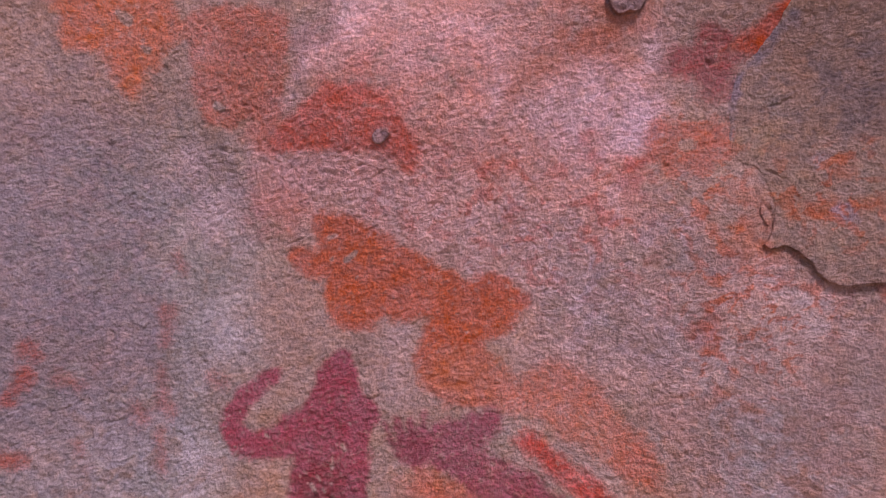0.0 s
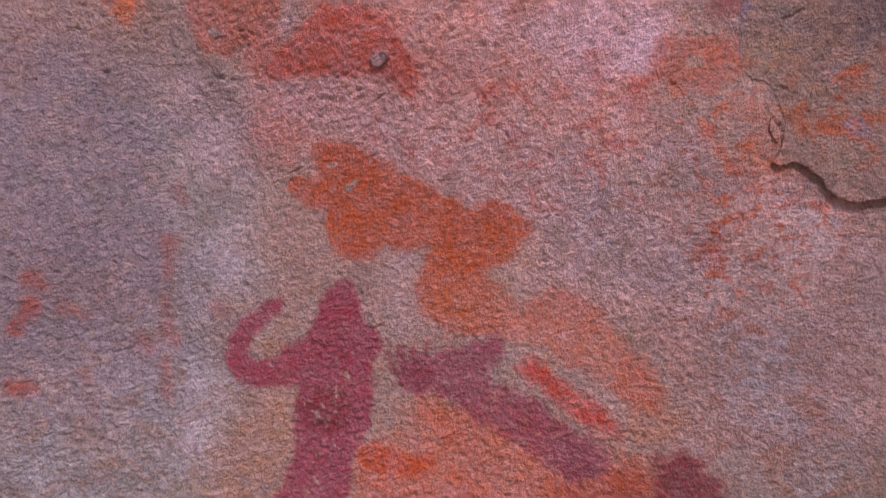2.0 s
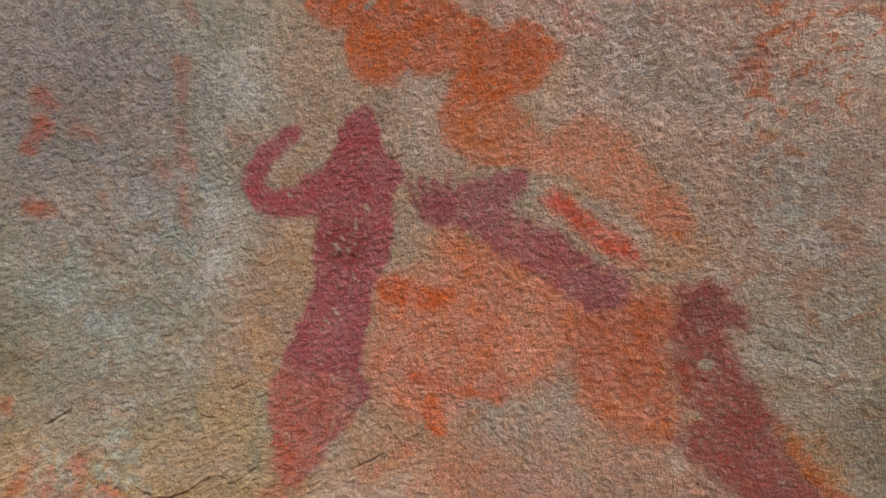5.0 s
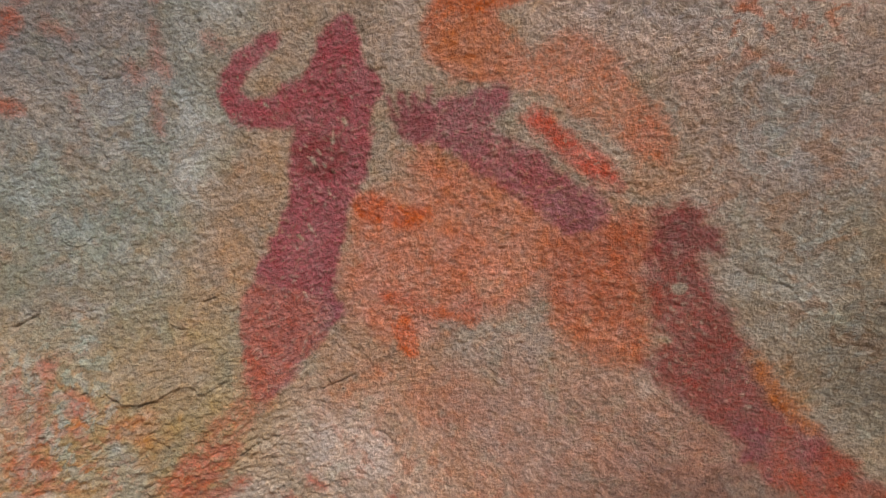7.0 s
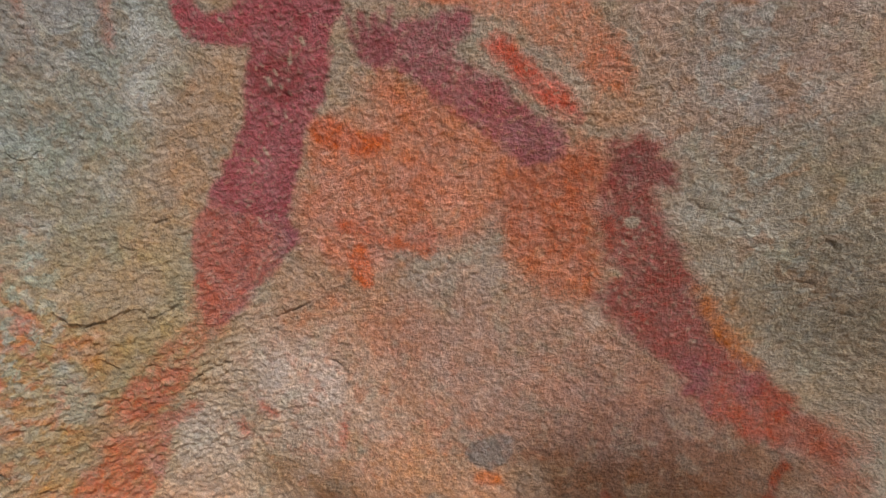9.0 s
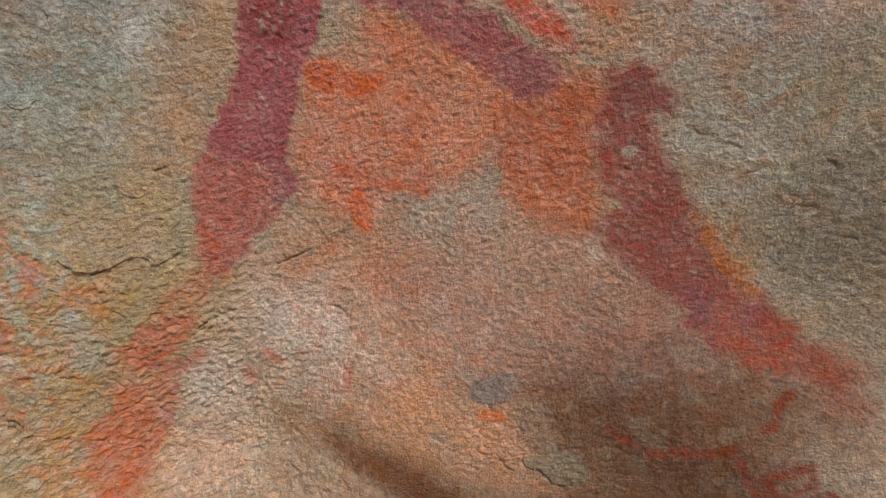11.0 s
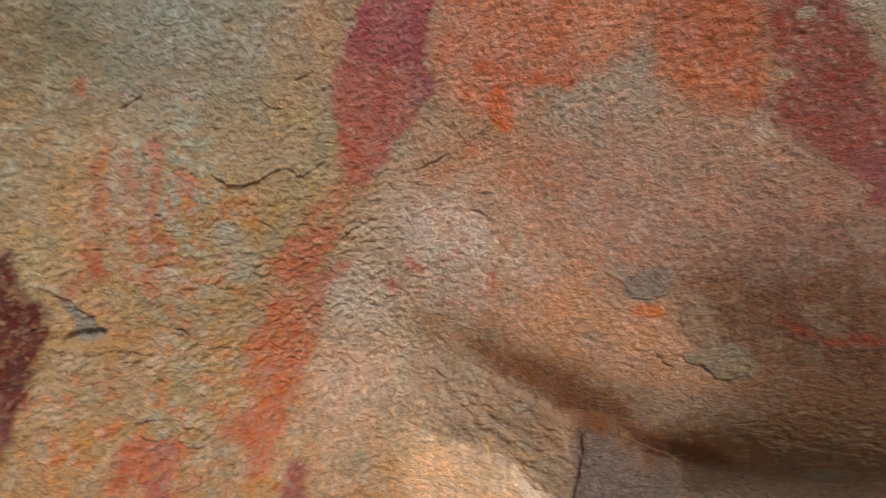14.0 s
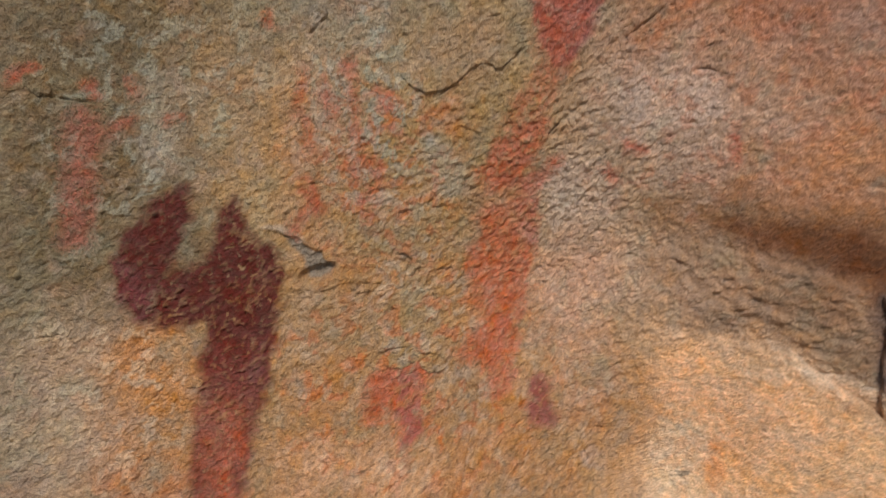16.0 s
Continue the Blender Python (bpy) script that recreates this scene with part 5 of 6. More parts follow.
def painted(name, label, shade, outlines, strength=0.9, soft=0.003, ragged=0.0025, worn=0.35, shades=(), holes=(), group="", parent=None):
    """A painted figure: a thin layer of pigment that follows the rock's grain, worn through in places."""
    LAYERS[0] += 1
    every = [(p[0], p[1]) for o in outlines for p in o]
    s = near(every, 0.02)
    d = np.full(gx[s].shape, -1.0)
    for o in outlines:
        d = np.maximum(d, depth_in(o, gx[s] + 0.25 * (WARP_X[s] - gx[s]), gz[s] + 0.25 * (WARP_Z[s] - gz[s])))
    d = d + 0.0012 + 0.2 * soft + 0.7 * ragged * EDGE[s]
    soft = 1.35 * soft
    cover = strength * smooth(d, -soft, soft) * (1 - 0.7 * worn * smooth(0.5 * BLOTCH[s] + 0.3 * GRAIN[s], 0.0, 0.9))
    cover = cover * (1 - 0.5 * smooth(FLECK[s], 0.84, 0.97))
    cover = cover * (1 - 0.8 * worn * smooth(PROUD[s] + 0.5 * SPECK[s], 0.4, 2.2))
    for hole in holes:
        cover = cover * (1 - smooth(depth_in(hole, gx[s], gz[s]) + 0.0015 * EDGE[s], -0.001, 0.002))
    tint = np.empty((*cover.shape, 3)); tint[:] = colour(shade)
    for other, points, amount, fade in shades:
        k = amount * smooth(depth_in(points, WARP_X[s], WARP_Z[s]) + 2 * ragged * EDGE[s], -fade, fade)
        tint += k[..., None] * (colour(other) - tint)
    k = 0.2 * smooth(WARM[s], 0.2, 1.0)
    tint += k[..., None] * (tint * (1.06, 1.18, 0.95) - tint)
    tint *= 0.88 * (1 + 0.08 * BLOTCH[s] + 0.06 * SPECK[s])[..., None]
    ob = sheet(name, cover > 0.03, 0.00003 + 0.00001 * LAYERS[0], PIGMENT, tint, cover, parent, s, under=UNDER[s])
    UNDER[s] += np.clip(1.1 * cover - 0.1, 0, 1)[..., None] * (tint - UNDER[s])
    if parent:
        ob["label"] = label
        return ob
    return tagged(ob, label, "rock painting", group)


# ---- painted figures ----
painted("painted_animal", "bright orange painted animal shape, worn at the edges", "ba6a4a",
        [[(-0.110, 1.587), (-0.097, 1.597), (-0.086, 1.589), (-0.069, 1.593), (-0.062, 1.579), (-0.041, 1.574), (-0.020, 1.561), (-0.003, 1.550), (0.014, 1.538), (0.026, 1.534), (0.046, 1.541), (0.061, 1.535), (0.082, 1.523), (0.071, 1.513), (0.067, 1.497), (0.051, 1.488), (0.039, 1.479), (0.047, 1.465), (0.050, 1.441), (0.043, 1.425), (0.019, 1.428), (-0.001, 1.433), (-0.013, 1.449), (-0.019, 1.468), (-0.014, 1.487), (-0.005, 1.501), (-0.002, 1.509), (-0.016, 1.502), (-0.033, 1.500), (-0.048, 1.506), (-0.060, 1.495), (-0.074, 1.491), (-0.089, 1.498), (-0.098, 1.512), (-0.098, 1.529), (-0.096, 1.540), (-0.113, 1.541), (-0.125, 1.552), (-0.134, 1.564), (-0.120, 1.568), (-0.107, 1.559), (-0.098, 1.566), (-0.107, 1.577)]],
        0.84, 0.004, 0.005, 0.42, [("b8623a", [(-0.089, 1.561), (-0.055, 1.574), (-0.036, 1.565), (-0.050, 1.524), (-0.055, 1.501), (-0.079, 1.494), (-0.094, 1.505)], 0.7, 0.01), ("b8623a", [(-0.002, 1.497), (0.026, 1.530), (0.059, 1.525), (0.055, 1.493), (0.027, 1.479), (0.038, 1.440), (-0.001, 1.435), (-0.016, 1.468)], 0.7, 0.01), ("bf7458", [(-0.133, 1.567), (-0.098, 1.566), (-0.098, 1.541), (-0.118, 1.541)], 0.6, 0.008), ("c07a62", [(-0.050, 1.524), (-0.007, 1.525), (-0.012, 1.502), (-0.040, 1.501)], 0.6, 0.008), ("bd6c50", [(0.021, 1.532), (0.044, 1.541), (0.082, 1.523), (0.068, 1.514)], 0.5, 0.006)],
        [[(-0.084, 1.552), (-0.079, 1.559), (-0.070, 1.564), (-0.068, 1.561), (-0.077, 1.552)], [(-0.095, 1.574, 0.0024), (-0.090, 1.576, 0.0019)]])
painted("painted_limb", "faded orange painted limb with a blotchy lower end", "be7a62",
        [[(-0.218, 1.772), (-0.127, 1.771), (-0.129, 1.731), (-0.133, 1.708), (-0.138, 1.681), (-0.131, 1.652), (-0.150, 1.645), (-0.157, 1.661), (-0.164, 1.674), (-0.185, 1.671), (-0.196, 1.668), (-0.205, 1.678), (-0.211, 1.696), (-0.211, 1.715), (-0.214, 1.738)]],
        0.68, 0.004, 0.006, 0.5, [("b06446", [(-0.191, 1.771), (-0.131, 1.769), (-0.136, 1.713), (-0.183, 1.711)], 0.5, 0.015)],
        [[(-0.178, 1.676), (-0.164, 1.681), (-0.153, 1.673), (-0.157, 1.661), (-0.173, 1.660)], [(-0.194, 1.690, 0.0030), (-0.188, 1.687, 0.0030)]])
painted("painted_arc", "orange-red painted arc with a drooping tip", "c26c56",
        [[(-0.140, 1.650), (-0.146, 1.663), (-0.133, 1.676), (-0.117, 1.682), (-0.102, 1.694), (-0.081, 1.701), (-0.057, 1.695), (-0.037, 1.686), (-0.032, 1.672), (-0.025, 1.663), (-0.013, 1.647), (-0.014, 1.635), (-0.024, 1.628), (-0.029, 1.638), (-0.043, 1.645), (-0.062, 1.648), (-0.087, 1.646), (-0.113, 1.651), (-0.128, 1.648)]],
        0.76, 0.004, 0.005, 0.42, [("b45a40", [(-0.033, 1.663), (-0.012, 1.647), (-0.017, 1.629), (-0.033, 1.643)], 0.6, 0.006)],
        [[(-0.055, 1.656), (-0.051, 1.663), (-0.038, 1.664), (-0.042, 1.656), (-0.049, 1.649)], [(-0.062, 1.682, 0.0014), (-0.047, 1.680, 0.0019)]])
painted("painted_stick_mark", "broken rust-red painted marks in a row", "a0543f",
        [[(-0.352, 1.476), (-0.345, 1.485), (-0.337, 1.475), (-0.338, 1.464), (-0.349, 1.469)], [(-0.358, 1.455), (-0.346, 1.463), (-0.337, 1.451), (-0.350, 1.442), (-0.357, 1.428), (-0.364, 1.428)], [(-0.363, 1.392), (-0.347, 1.392), (-0.341, 1.383), (-0.354, 1.377), (-0.362, 1.379)]],
        0.6, 0.004, 0.006, 0.5, [],
        [])
painted("painted_patch", "dark red painted patch beside a raised slab", "9a5048",
        [[(0.183, 1.717), (0.207, 1.722), (0.211, 1.735), (0.231, 1.736), (0.251, 1.726), (0.263, 1.740), (0.273, 1.743), (0.270, 1.727), (0.256, 1.712), (0.241, 1.708), (0.234, 1.698), (0.232, 1.678), (0.222, 1.682), (0.209, 1.695), (0.190, 1.705)]],
        0.66, 0.005, 0.007, 0.55, [("b05c3c", [(0.231, 1.733), (0.271, 1.743), (0.256, 1.713), (0.237, 1.707)], 0.7, 0.008)],
        [])
painted("painted_patch", "mottled orange painted patch with grey gaps", "b4684a",
        [[(0.173, 1.655), (0.183, 1.666), (0.208, 1.661), (0.235, 1.663), (0.230, 1.643), (0.224, 1.625), (0.203, 1.618), (0.174, 1.627), (0.169, 1.641)]],
        0.6, 0.005, 0.008, 0.75, [],
        [[(0.193, 1.648), (0.210, 1.649), (0.207, 1.638), (0.195, 1.638)]])
trail = painted("painted_trail", "faded orange painted trail with a strong orange end", "c07c60",
        [[(-0.006, 1.466), (-0.009, 1.449), (-0.004, 1.434), (0.011, 1.427), (0.037, 1.433), (0.060, 1.426), (0.088, 1.416), (0.107, 1.404), (0.129, 1.395), (0.147, 1.381), (0.164, 1.368), (0.178, 1.368), (0.182, 1.386), (0.175, 1.399), (0.155, 1.413), (0.146, 1.431), (0.134, 1.446), (0.119, 1.460), (0.101, 1.465), (0.081, 1.454), (0.070, 1.447), (0.059, 1.457), (0.048, 1.473)]],
        0.72, 0.007, 0.006, 0.5, [("b46c44", [(-0.013, 1.470), (0.052, 1.473), (0.059, 1.443), (0.014, 1.428), (-0.007, 1.440)], 0.8, 0.01), ("bd6a48", [(0.148, 1.405), (0.172, 1.401), (0.182, 1.386), (0.178, 1.368), (0.156, 1.373), (0.144, 1.388)], 0.7, 0.008), ("b88468", [(0.105, 1.422), (0.143, 1.422), (0.146, 1.388), (0.115, 1.400)], 0.6, 0.012)],
        [])
painted("red_streak", "rubbed red painted streak", "bd5a48",
        [[(0.069, 1.403), (0.082, 1.406), (0.092, 1.397), (0.101, 1.386), (0.117, 1.380), (0.132, 1.371), (0.142, 1.361), (0.153, 1.348), (0.141, 1.348), (0.124, 1.354), (0.110, 1.363), (0.096, 1.374), (0.079, 1.386), (0.065, 1.398)]],
        0.75, 0.005, 0.005, 0.45, [],
        [], parent=trail)
wash = painted("painted_body_wash", "washed-out orange painted patch with blotchy edges", "b87a60",
        [[(-0.031, 1.374), (-0.011, 1.372), (0.018, 1.362), (0.048, 1.338), (0.077, 1.321), (0.106, 1.303), (0.120, 1.296), (0.096, 1.285), (0.088, 1.269), (0.066, 1.281), (0.049, 1.285), (0.043, 1.265), (0.035, 1.243), (0.007, 1.247), (-0.009, 1.266), (-0.016, 1.293), (-0.028, 1.303), (-0.019, 1.320), (-0.012, 1.330), (-0.027, 1.334), (-0.031, 1.353)]],
        0.42, 0.014, 0.009, 0.75, [("c06a4c", [(-0.008, 1.301), (0.036, 1.309), (0.046, 1.265), (0.025, 1.246), (-0.000, 1.251)], 0.6, 0.012), ("c26448", [(-0.020, 1.363), (0.019, 1.355), (0.049, 1.329), (0.021, 1.317), (-0.009, 1.325)], 0.5, 0.012)],
        [])
painted("bright_band", "bright orange painted band, curved like a bowl", "bc5f3e",
        [[(-0.077, 1.332), (-0.068, 1.332), (-0.056, 1.325), (-0.034, 1.320), (-0.015, 1.324), (-0.005, 1.320), (-0.011, 1.309), (-0.028, 1.301), (-0.053, 1.305), (-0.072, 1.314)]],
        0.72, 0.004, 0.006, 0.45, [],
        [], parent=wash)
painted("blotch", "small red painted blotches", "be5c40",
        [[(-0.049, 1.242), (-0.031, 1.246), (-0.005, 1.235), (0.016, 1.232), (0.040, 1.245), (0.043, 1.235), (0.021, 1.225), (-0.004, 1.226), (-0.025, 1.233), (-0.046, 1.232)]],
        0.5, 0.006, 0.008, 0.6, [],
        [], parent=wash)
painted("painted_flank", "strong orange painted patch beside a dark red stroke", "b06448",
        [[(0.097, 1.298), (0.119, 1.314), (0.135, 1.322), (0.156, 1.327), (0.172, 1.321), (0.175, 1.296), (0.171, 1.273), (0.169, 1.250), (0.180, 1.223), (0.176, 1.205), (0.158, 1.202), (0.136, 1.203), (0.122, 1.216), (0.106, 1.233), (0.096, 1.256), (0.092, 1.279)]],
        0.76, 0.01, 0.006, 0.45, [("aa5c42", [(0.125, 1.292), (0.157, 1.313), (0.169, 1.277), (0.145, 1.261), (0.123, 1.263)], 0.6, 0.015), ("c07c5e", [(0.103, 1.223), (0.173, 1.232), (0.171, 1.203), (0.123, 1.199)], 0.6, 0.012)],
        [[(0.124, 1.239), (0.133, 1.241), (0.134, 1.233), (0.126, 1.231)]])
arm = painted("painted_arm_mark", "plum painted mark with splayed finger ends", "96565a",
        [[(-0.036, 1.399), (-0.025, 1.404), (-0.011, 1.407), (0.010, 1.414), (0.029, 1.419), (0.043, 1.425), (0.056, 1.422), (0.057, 1.412), (0.047, 1.404), (0.037, 1.402), (0.040, 1.391), (0.054, 1.382), (0.078, 1.370), (0.097, 1.359), (0.111, 1.348), (0.130, 1.337), (0.143, 1.324), (0.134, 1.315), (0.123, 1.307), (0.110, 1.306), (0.091, 1.316), (0.074, 1.329), (0.052, 1.343), (0.033, 1.353), (0.013, 1.366), (-0.002, 1.375), (-0.016, 1.376), (-0.027, 1.371), (-0.033, 1.383)]],
        0.76, 0.004, 0.006, 0.5, [("9c504c", [(0.018, 1.369), (0.055, 1.380), (0.102, 1.350), (0.095, 1.322), (0.057, 1.343)], 0.5, 0.012), ("8a5052", [(0.094, 1.345), (0.130, 1.334), (0.132, 1.313), (0.110, 1.309)], 0.6, 0.008), ("8e4c50", [(-0.049, 1.412), (-0.013, 1.416), (-0.012, 1.382), (-0.031, 1.376)], 0.5, 0.008)],
        [[(-0.012, 1.410), (-0.004, 1.410), (-0.005, 1.404), (-0.011, 1.405)]])
painted("finger", "plum painted finger stroke", "8e4e52",
        [[(-0.047, 1.410, 0.0019), (-0.040, 1.394, 0.0029), (-0.031, 1.383, 0.0034)]],
        0.74, 0.003, 0.004, 0.45, [],
        [], parent=arm)
painted("finger", "plum painted finger stroke", "8e4e52",
        [[(-0.036, 1.414, 0.0019), (-0.030, 1.399, 0.0029), (-0.023, 1.381, 0.0039)]],
        0.74, 0.003, 0.004, 0.45, [],
        [], parent=arm)
painted("finger", "plum painted finger stroke", "8e4e52",
        [[(-0.025, 1.413, 0.0019), (-0.021, 1.400, 0.0029), (-0.017, 1.381, 0.0038)]],
        0.74, 0.003, 0.004, 0.45, [],
        [], parent=arm)
painted("finger", "plum painted finger stroke", "8e4e52",
        [[(-0.013, 1.418, 0.0019), (-0.014, 1.407, 0.0033), (-0.011, 1.386, 0.0038)]],
        0.74, 0.003, 0.004, 0.45, [],
        [], parent=arm)
hind = painted("painted_hind_leg", "dark red painted stroke running diagonally down", "8e4c44",
        [[(0.172, 1.309), (0.175, 1.325), (0.180, 1.335), (0.186, 1.330), (0.190, 1.337), (0.196, 1.331), (0.205, 1.335), (0.212, 1.328), (0.209, 1.323), (0.219, 1.313), (0.221, 1.302), (0.209, 1.301), (0.206, 1.290), (0.217, 1.278), (0.226, 1.261), (0.236, 1.244), (0.249, 1.227), (0.262, 1.208), (0.273, 1.195), (0.289, 1.181), (0.305, 1.168), (0.316, 1.159), (0.332, 1.143), (0.348, 1.132), (0.362, 1.118), (0.375, 1.110), (0.374, 1.098), (0.328, 1.103), (0.307, 1.108), (0.285, 1.120), (0.261, 1.134), (0.246, 1.155), (0.222, 1.167), (0.199, 1.183), (0.180, 1.199), (0.175, 1.207), (0.188, 1.214), (0.192, 1.225), (0.180, 1.242), (0.172, 1.273), (0.170, 1.296)]],
        0.78, 0.006, 0.007, 0.42, [("9c4c34", [(0.275, 1.138), (0.313, 1.160), (0.375, 1.110), (0.374, 1.098), (0.307, 1.105)], 0.7, 0.015), ("80474e", [(0.249, 1.165), (0.276, 1.167), (0.279, 1.136), (0.261, 1.135)], 0.6, 0.008), ("80474e", [(0.291, 1.153), (0.313, 1.160), (0.315, 1.143), (0.297, 1.139)], 0.5, 0.006), ("7e4444", [(0.172, 1.327), (0.211, 1.330), (0.218, 1.305), (0.176, 1.287)], 0.6, 0.012), ("a25640", [(0.168, 1.282), (0.185, 1.284), (0.199, 1.226), (0.178, 1.223)], 0.5, 0.012)],
        [[(0.188, 1.273), (0.202, 1.274), (0.201, 1.265), (0.192, 1.263)], [(0.176, 1.230), (0.190, 1.231), (0.197, 1.225), (0.180, 1.222)], [(0.175, 1.213), (0.183, 1.215), (0.183, 1.209), (0.176, 1.208)]])
painted("fringe", "orange painted fringe", "b46c3e",
        [[(0.248, 1.224), (0.259, 1.221), (0.274, 1.202), (0.302, 1.179), (0.317, 1.162), (0.306, 1.163), (0.288, 1.176), (0.271, 1.192), (0.255, 1.209)]],
        0.66, 0.004, 0.006, 0.5, [],
        [], parent=hind)
painted("painted_small_figure", "dark maroon painted figure with an upraised curved arm", "5e2b26",
        [[(-0.480, 1.105), (-0.460, 1.104), (-0.465, 1.082), (-0.476, 1.062), (-0.485, 1.049), (-0.486, 1.040), (-0.477, 1.039), (-0.464, 1.043), (-0.453, 1.049), (-0.444, 1.061), (-0.441, 1.079), (-0.429, 1.090), (-0.422, 1.077), (-0.425, 1.061), (-0.417, 1.049), (-0.403, 1.034), (-0.398, 1.018), (-0.407, 1.009), (-0.413, 0.987), (-0.420, 0.960), (-0.428, 0.934), (-0.438, 0.909), (-0.447, 0.884), (-0.456, 0.842), (-0.501, 0.853), (-0.490, 0.896), (-0.482, 0.931), (-0.474, 0.961), (-0.464, 0.987), (-0.464, 1.001), (-0.480, 0.998), (-0.501, 1.002), (-0.518, 1.014), (-0.526, 1.032), (-0.525, 1.055), (-0.516, 1.075), (-0.499, 1.091)]],
        0.86, 0.005, 0.006, 0.34, [("a0604e", [(-0.484, 0.945), (-0.431, 0.930), (-0.452, 0.833), (-0.506, 0.846)], 0.85, 0.022), ("84423a", [(-0.471, 0.984), (-0.418, 0.969), (-0.429, 0.925), (-0.482, 0.940)], 0.5, 0.015), ("7a4448", [(-0.523, 1.059), (-0.505, 1.054), (-0.508, 1.013), (-0.526, 1.018)], 0.6, 0.01), ("6e4648", [(-0.441, 0.966), (-0.420, 0.960), (-0.429, 0.925), (-0.446, 0.930)], 0.5, 0.008), ("b45a40", [(-0.463, 0.907), (-0.445, 0.902), (-0.456, 0.842), (-0.474, 0.846)], 0.6, 0.008)],
        [[(-0.440, 1.051, 0.0009), (-0.435, 1.051, 0.0009)], [(-0.434, 1.035, 0.0009), (-0.431, 1.031, 0.0009)], [(-0.491, 1.009, 0.0009), (-0.482, 1.008, 0.0009)]])
painted("painted_figure", "tall plum-red painted figure with a curled raised arm", "9a5256",
        [[(-0.102, 1.459), (-0.096, 1.470), (-0.088, 1.475), (-0.079, 1.471), (-0.071, 1.452), (-0.066, 1.438), (-0.058, 1.428), (-0.049, 1.416), (-0.060, 1.407), (-0.062, 1.382), (-0.064, 1.323), (-0.131, 1.322), (-0.126, 1.371), (-0.122, 1.385), (-0.142, 1.382), (-0.162, 1.382), (-0.175, 1.385), (-0.184, 1.395), (-0.188, 1.410), (-0.186, 1.425), (-0.174, 1.441), (-0.157, 1.454), (-0.142, 1.460), (-0.136, 1.458), (-0.147, 1.447), (-0.162, 1.434), (-0.168, 1.425), (-0.173, 1.415), (-0.169, 1.408), (-0.159, 1.404), (-0.143, 1.409), (-0.128, 1.419), (-0.113, 1.430), (-0.108, 1.444)], [(-0.061, 1.407), (-0.068, 1.367), (-0.080, 1.306), (-0.092, 1.249), (-0.088, 1.234), (-0.081, 1.223), (-0.084, 1.211), (-0.097, 1.204), (-0.105, 1.189), (-0.122, 1.168), (-0.132, 1.149), (-0.141, 1.139), (-0.156, 1.136), (-0.163, 1.147), (-0.170, 1.213), (-0.165, 1.236), (-0.146, 1.282), (-0.128, 1.323), (-0.125, 1.352), (-0.125, 1.394)]],
        0.84, 0.003, 0.004, 0.36, [("86403e", [(-0.125, 1.381), (-0.075, 1.383), (-0.079, 1.345), (-0.125, 1.338)], 0.7, 0.008), ("a05a54", [(-0.170, 1.236), (-0.117, 1.253), (-0.107, 1.212), (-0.136, 1.147), (-0.165, 1.147)], 0.5, 0.03), ("aa5e50", [(-0.171, 1.231), (-0.152, 1.237), (-0.149, 1.190), (-0.151, 1.142), (-0.168, 1.147)], 0.5, 0.016), ("84505a", [(-0.105, 1.233), (-0.081, 1.229), (-0.087, 1.207), (-0.105, 1.206)], 0.6, 0.008), ("a45e60", [(-0.142, 1.303), (-0.083, 1.306), (-0.097, 1.254), (-0.152, 1.257)], 0.4, 0.012)],
        [[(-0.104, 1.378, 0.0010), (-0.098, 1.373, 0.0010)], [(-0.093, 1.381, 0.0010), (-0.092, 1.373, 0.0010)], [(-0.084, 1.392, 0.0014), (-0.081, 1.387, 0.0014)], [(-0.106, 1.365, 0.0010), (-0.103, 1.361, 0.0010)], [(-0.094, 1.375, 0.0010), (-0.093, 1.371, 0.0010)], [(-0.101, 1.354, 0.0010), (-0.099, 1.351, 0.0010)], [(-0.118, 1.369, 0.0010), (-0.115, 1.367, 0.0010)], [(-0.111, 1.357, 0.0007), (-0.108, 1.353, 0.0010)], [(-0.096, 1.330, 0.0010), (-0.094, 1.327, 0.0010)], [(-0.113, 1.299, 0.0010), (-0.108, 1.292, 0.0015)], [(-0.122, 1.289, 0.0010), (-0.118, 1.286, 0.0010)], [(-0.151, 1.401, 0.0019), (-0.148, 1.399, 0.0014)], [(-0.117, 1.238, 0.0010), (-0.114, 1.233, 0.0010)]])
trace = painted("painted_trace", "faded red-orange painted leg running down the rock", "b8684e",
        [[(-0.162, 1.248), (-0.142, 1.234), (-0.117, 1.230), (-0.098, 1.220), (-0.106, 1.190), (-0.129, 1.169), (-0.139, 1.153), (-0.145, 1.135), (-0.163, 1.111), (-0.179, 1.083), (-0.189, 1.060), (-0.197, 1.042), (-0.218, 1.047), (-0.230, 1.055), (-0.219, 1.079), (-0.199, 1.106), (-0.181, 1.127), (-0.166, 1.148), (-0.163, 1.169), (-0.167, 1.194), (-0.166, 1.223)]],
        0.48, 0.007, 0.008, 0.65, [("ac5c50", [(-0.160, 1.248), (-0.108, 1.231), (-0.109, 1.190), (-0.139, 1.159), (-0.163, 1.169)], 0.6, 0.012), ("b8705c", [(-0.214, 1.090), (-0.182, 1.083), (-0.199, 1.043), (-0.226, 1.054)], 0.5, 0.01)],
        [])
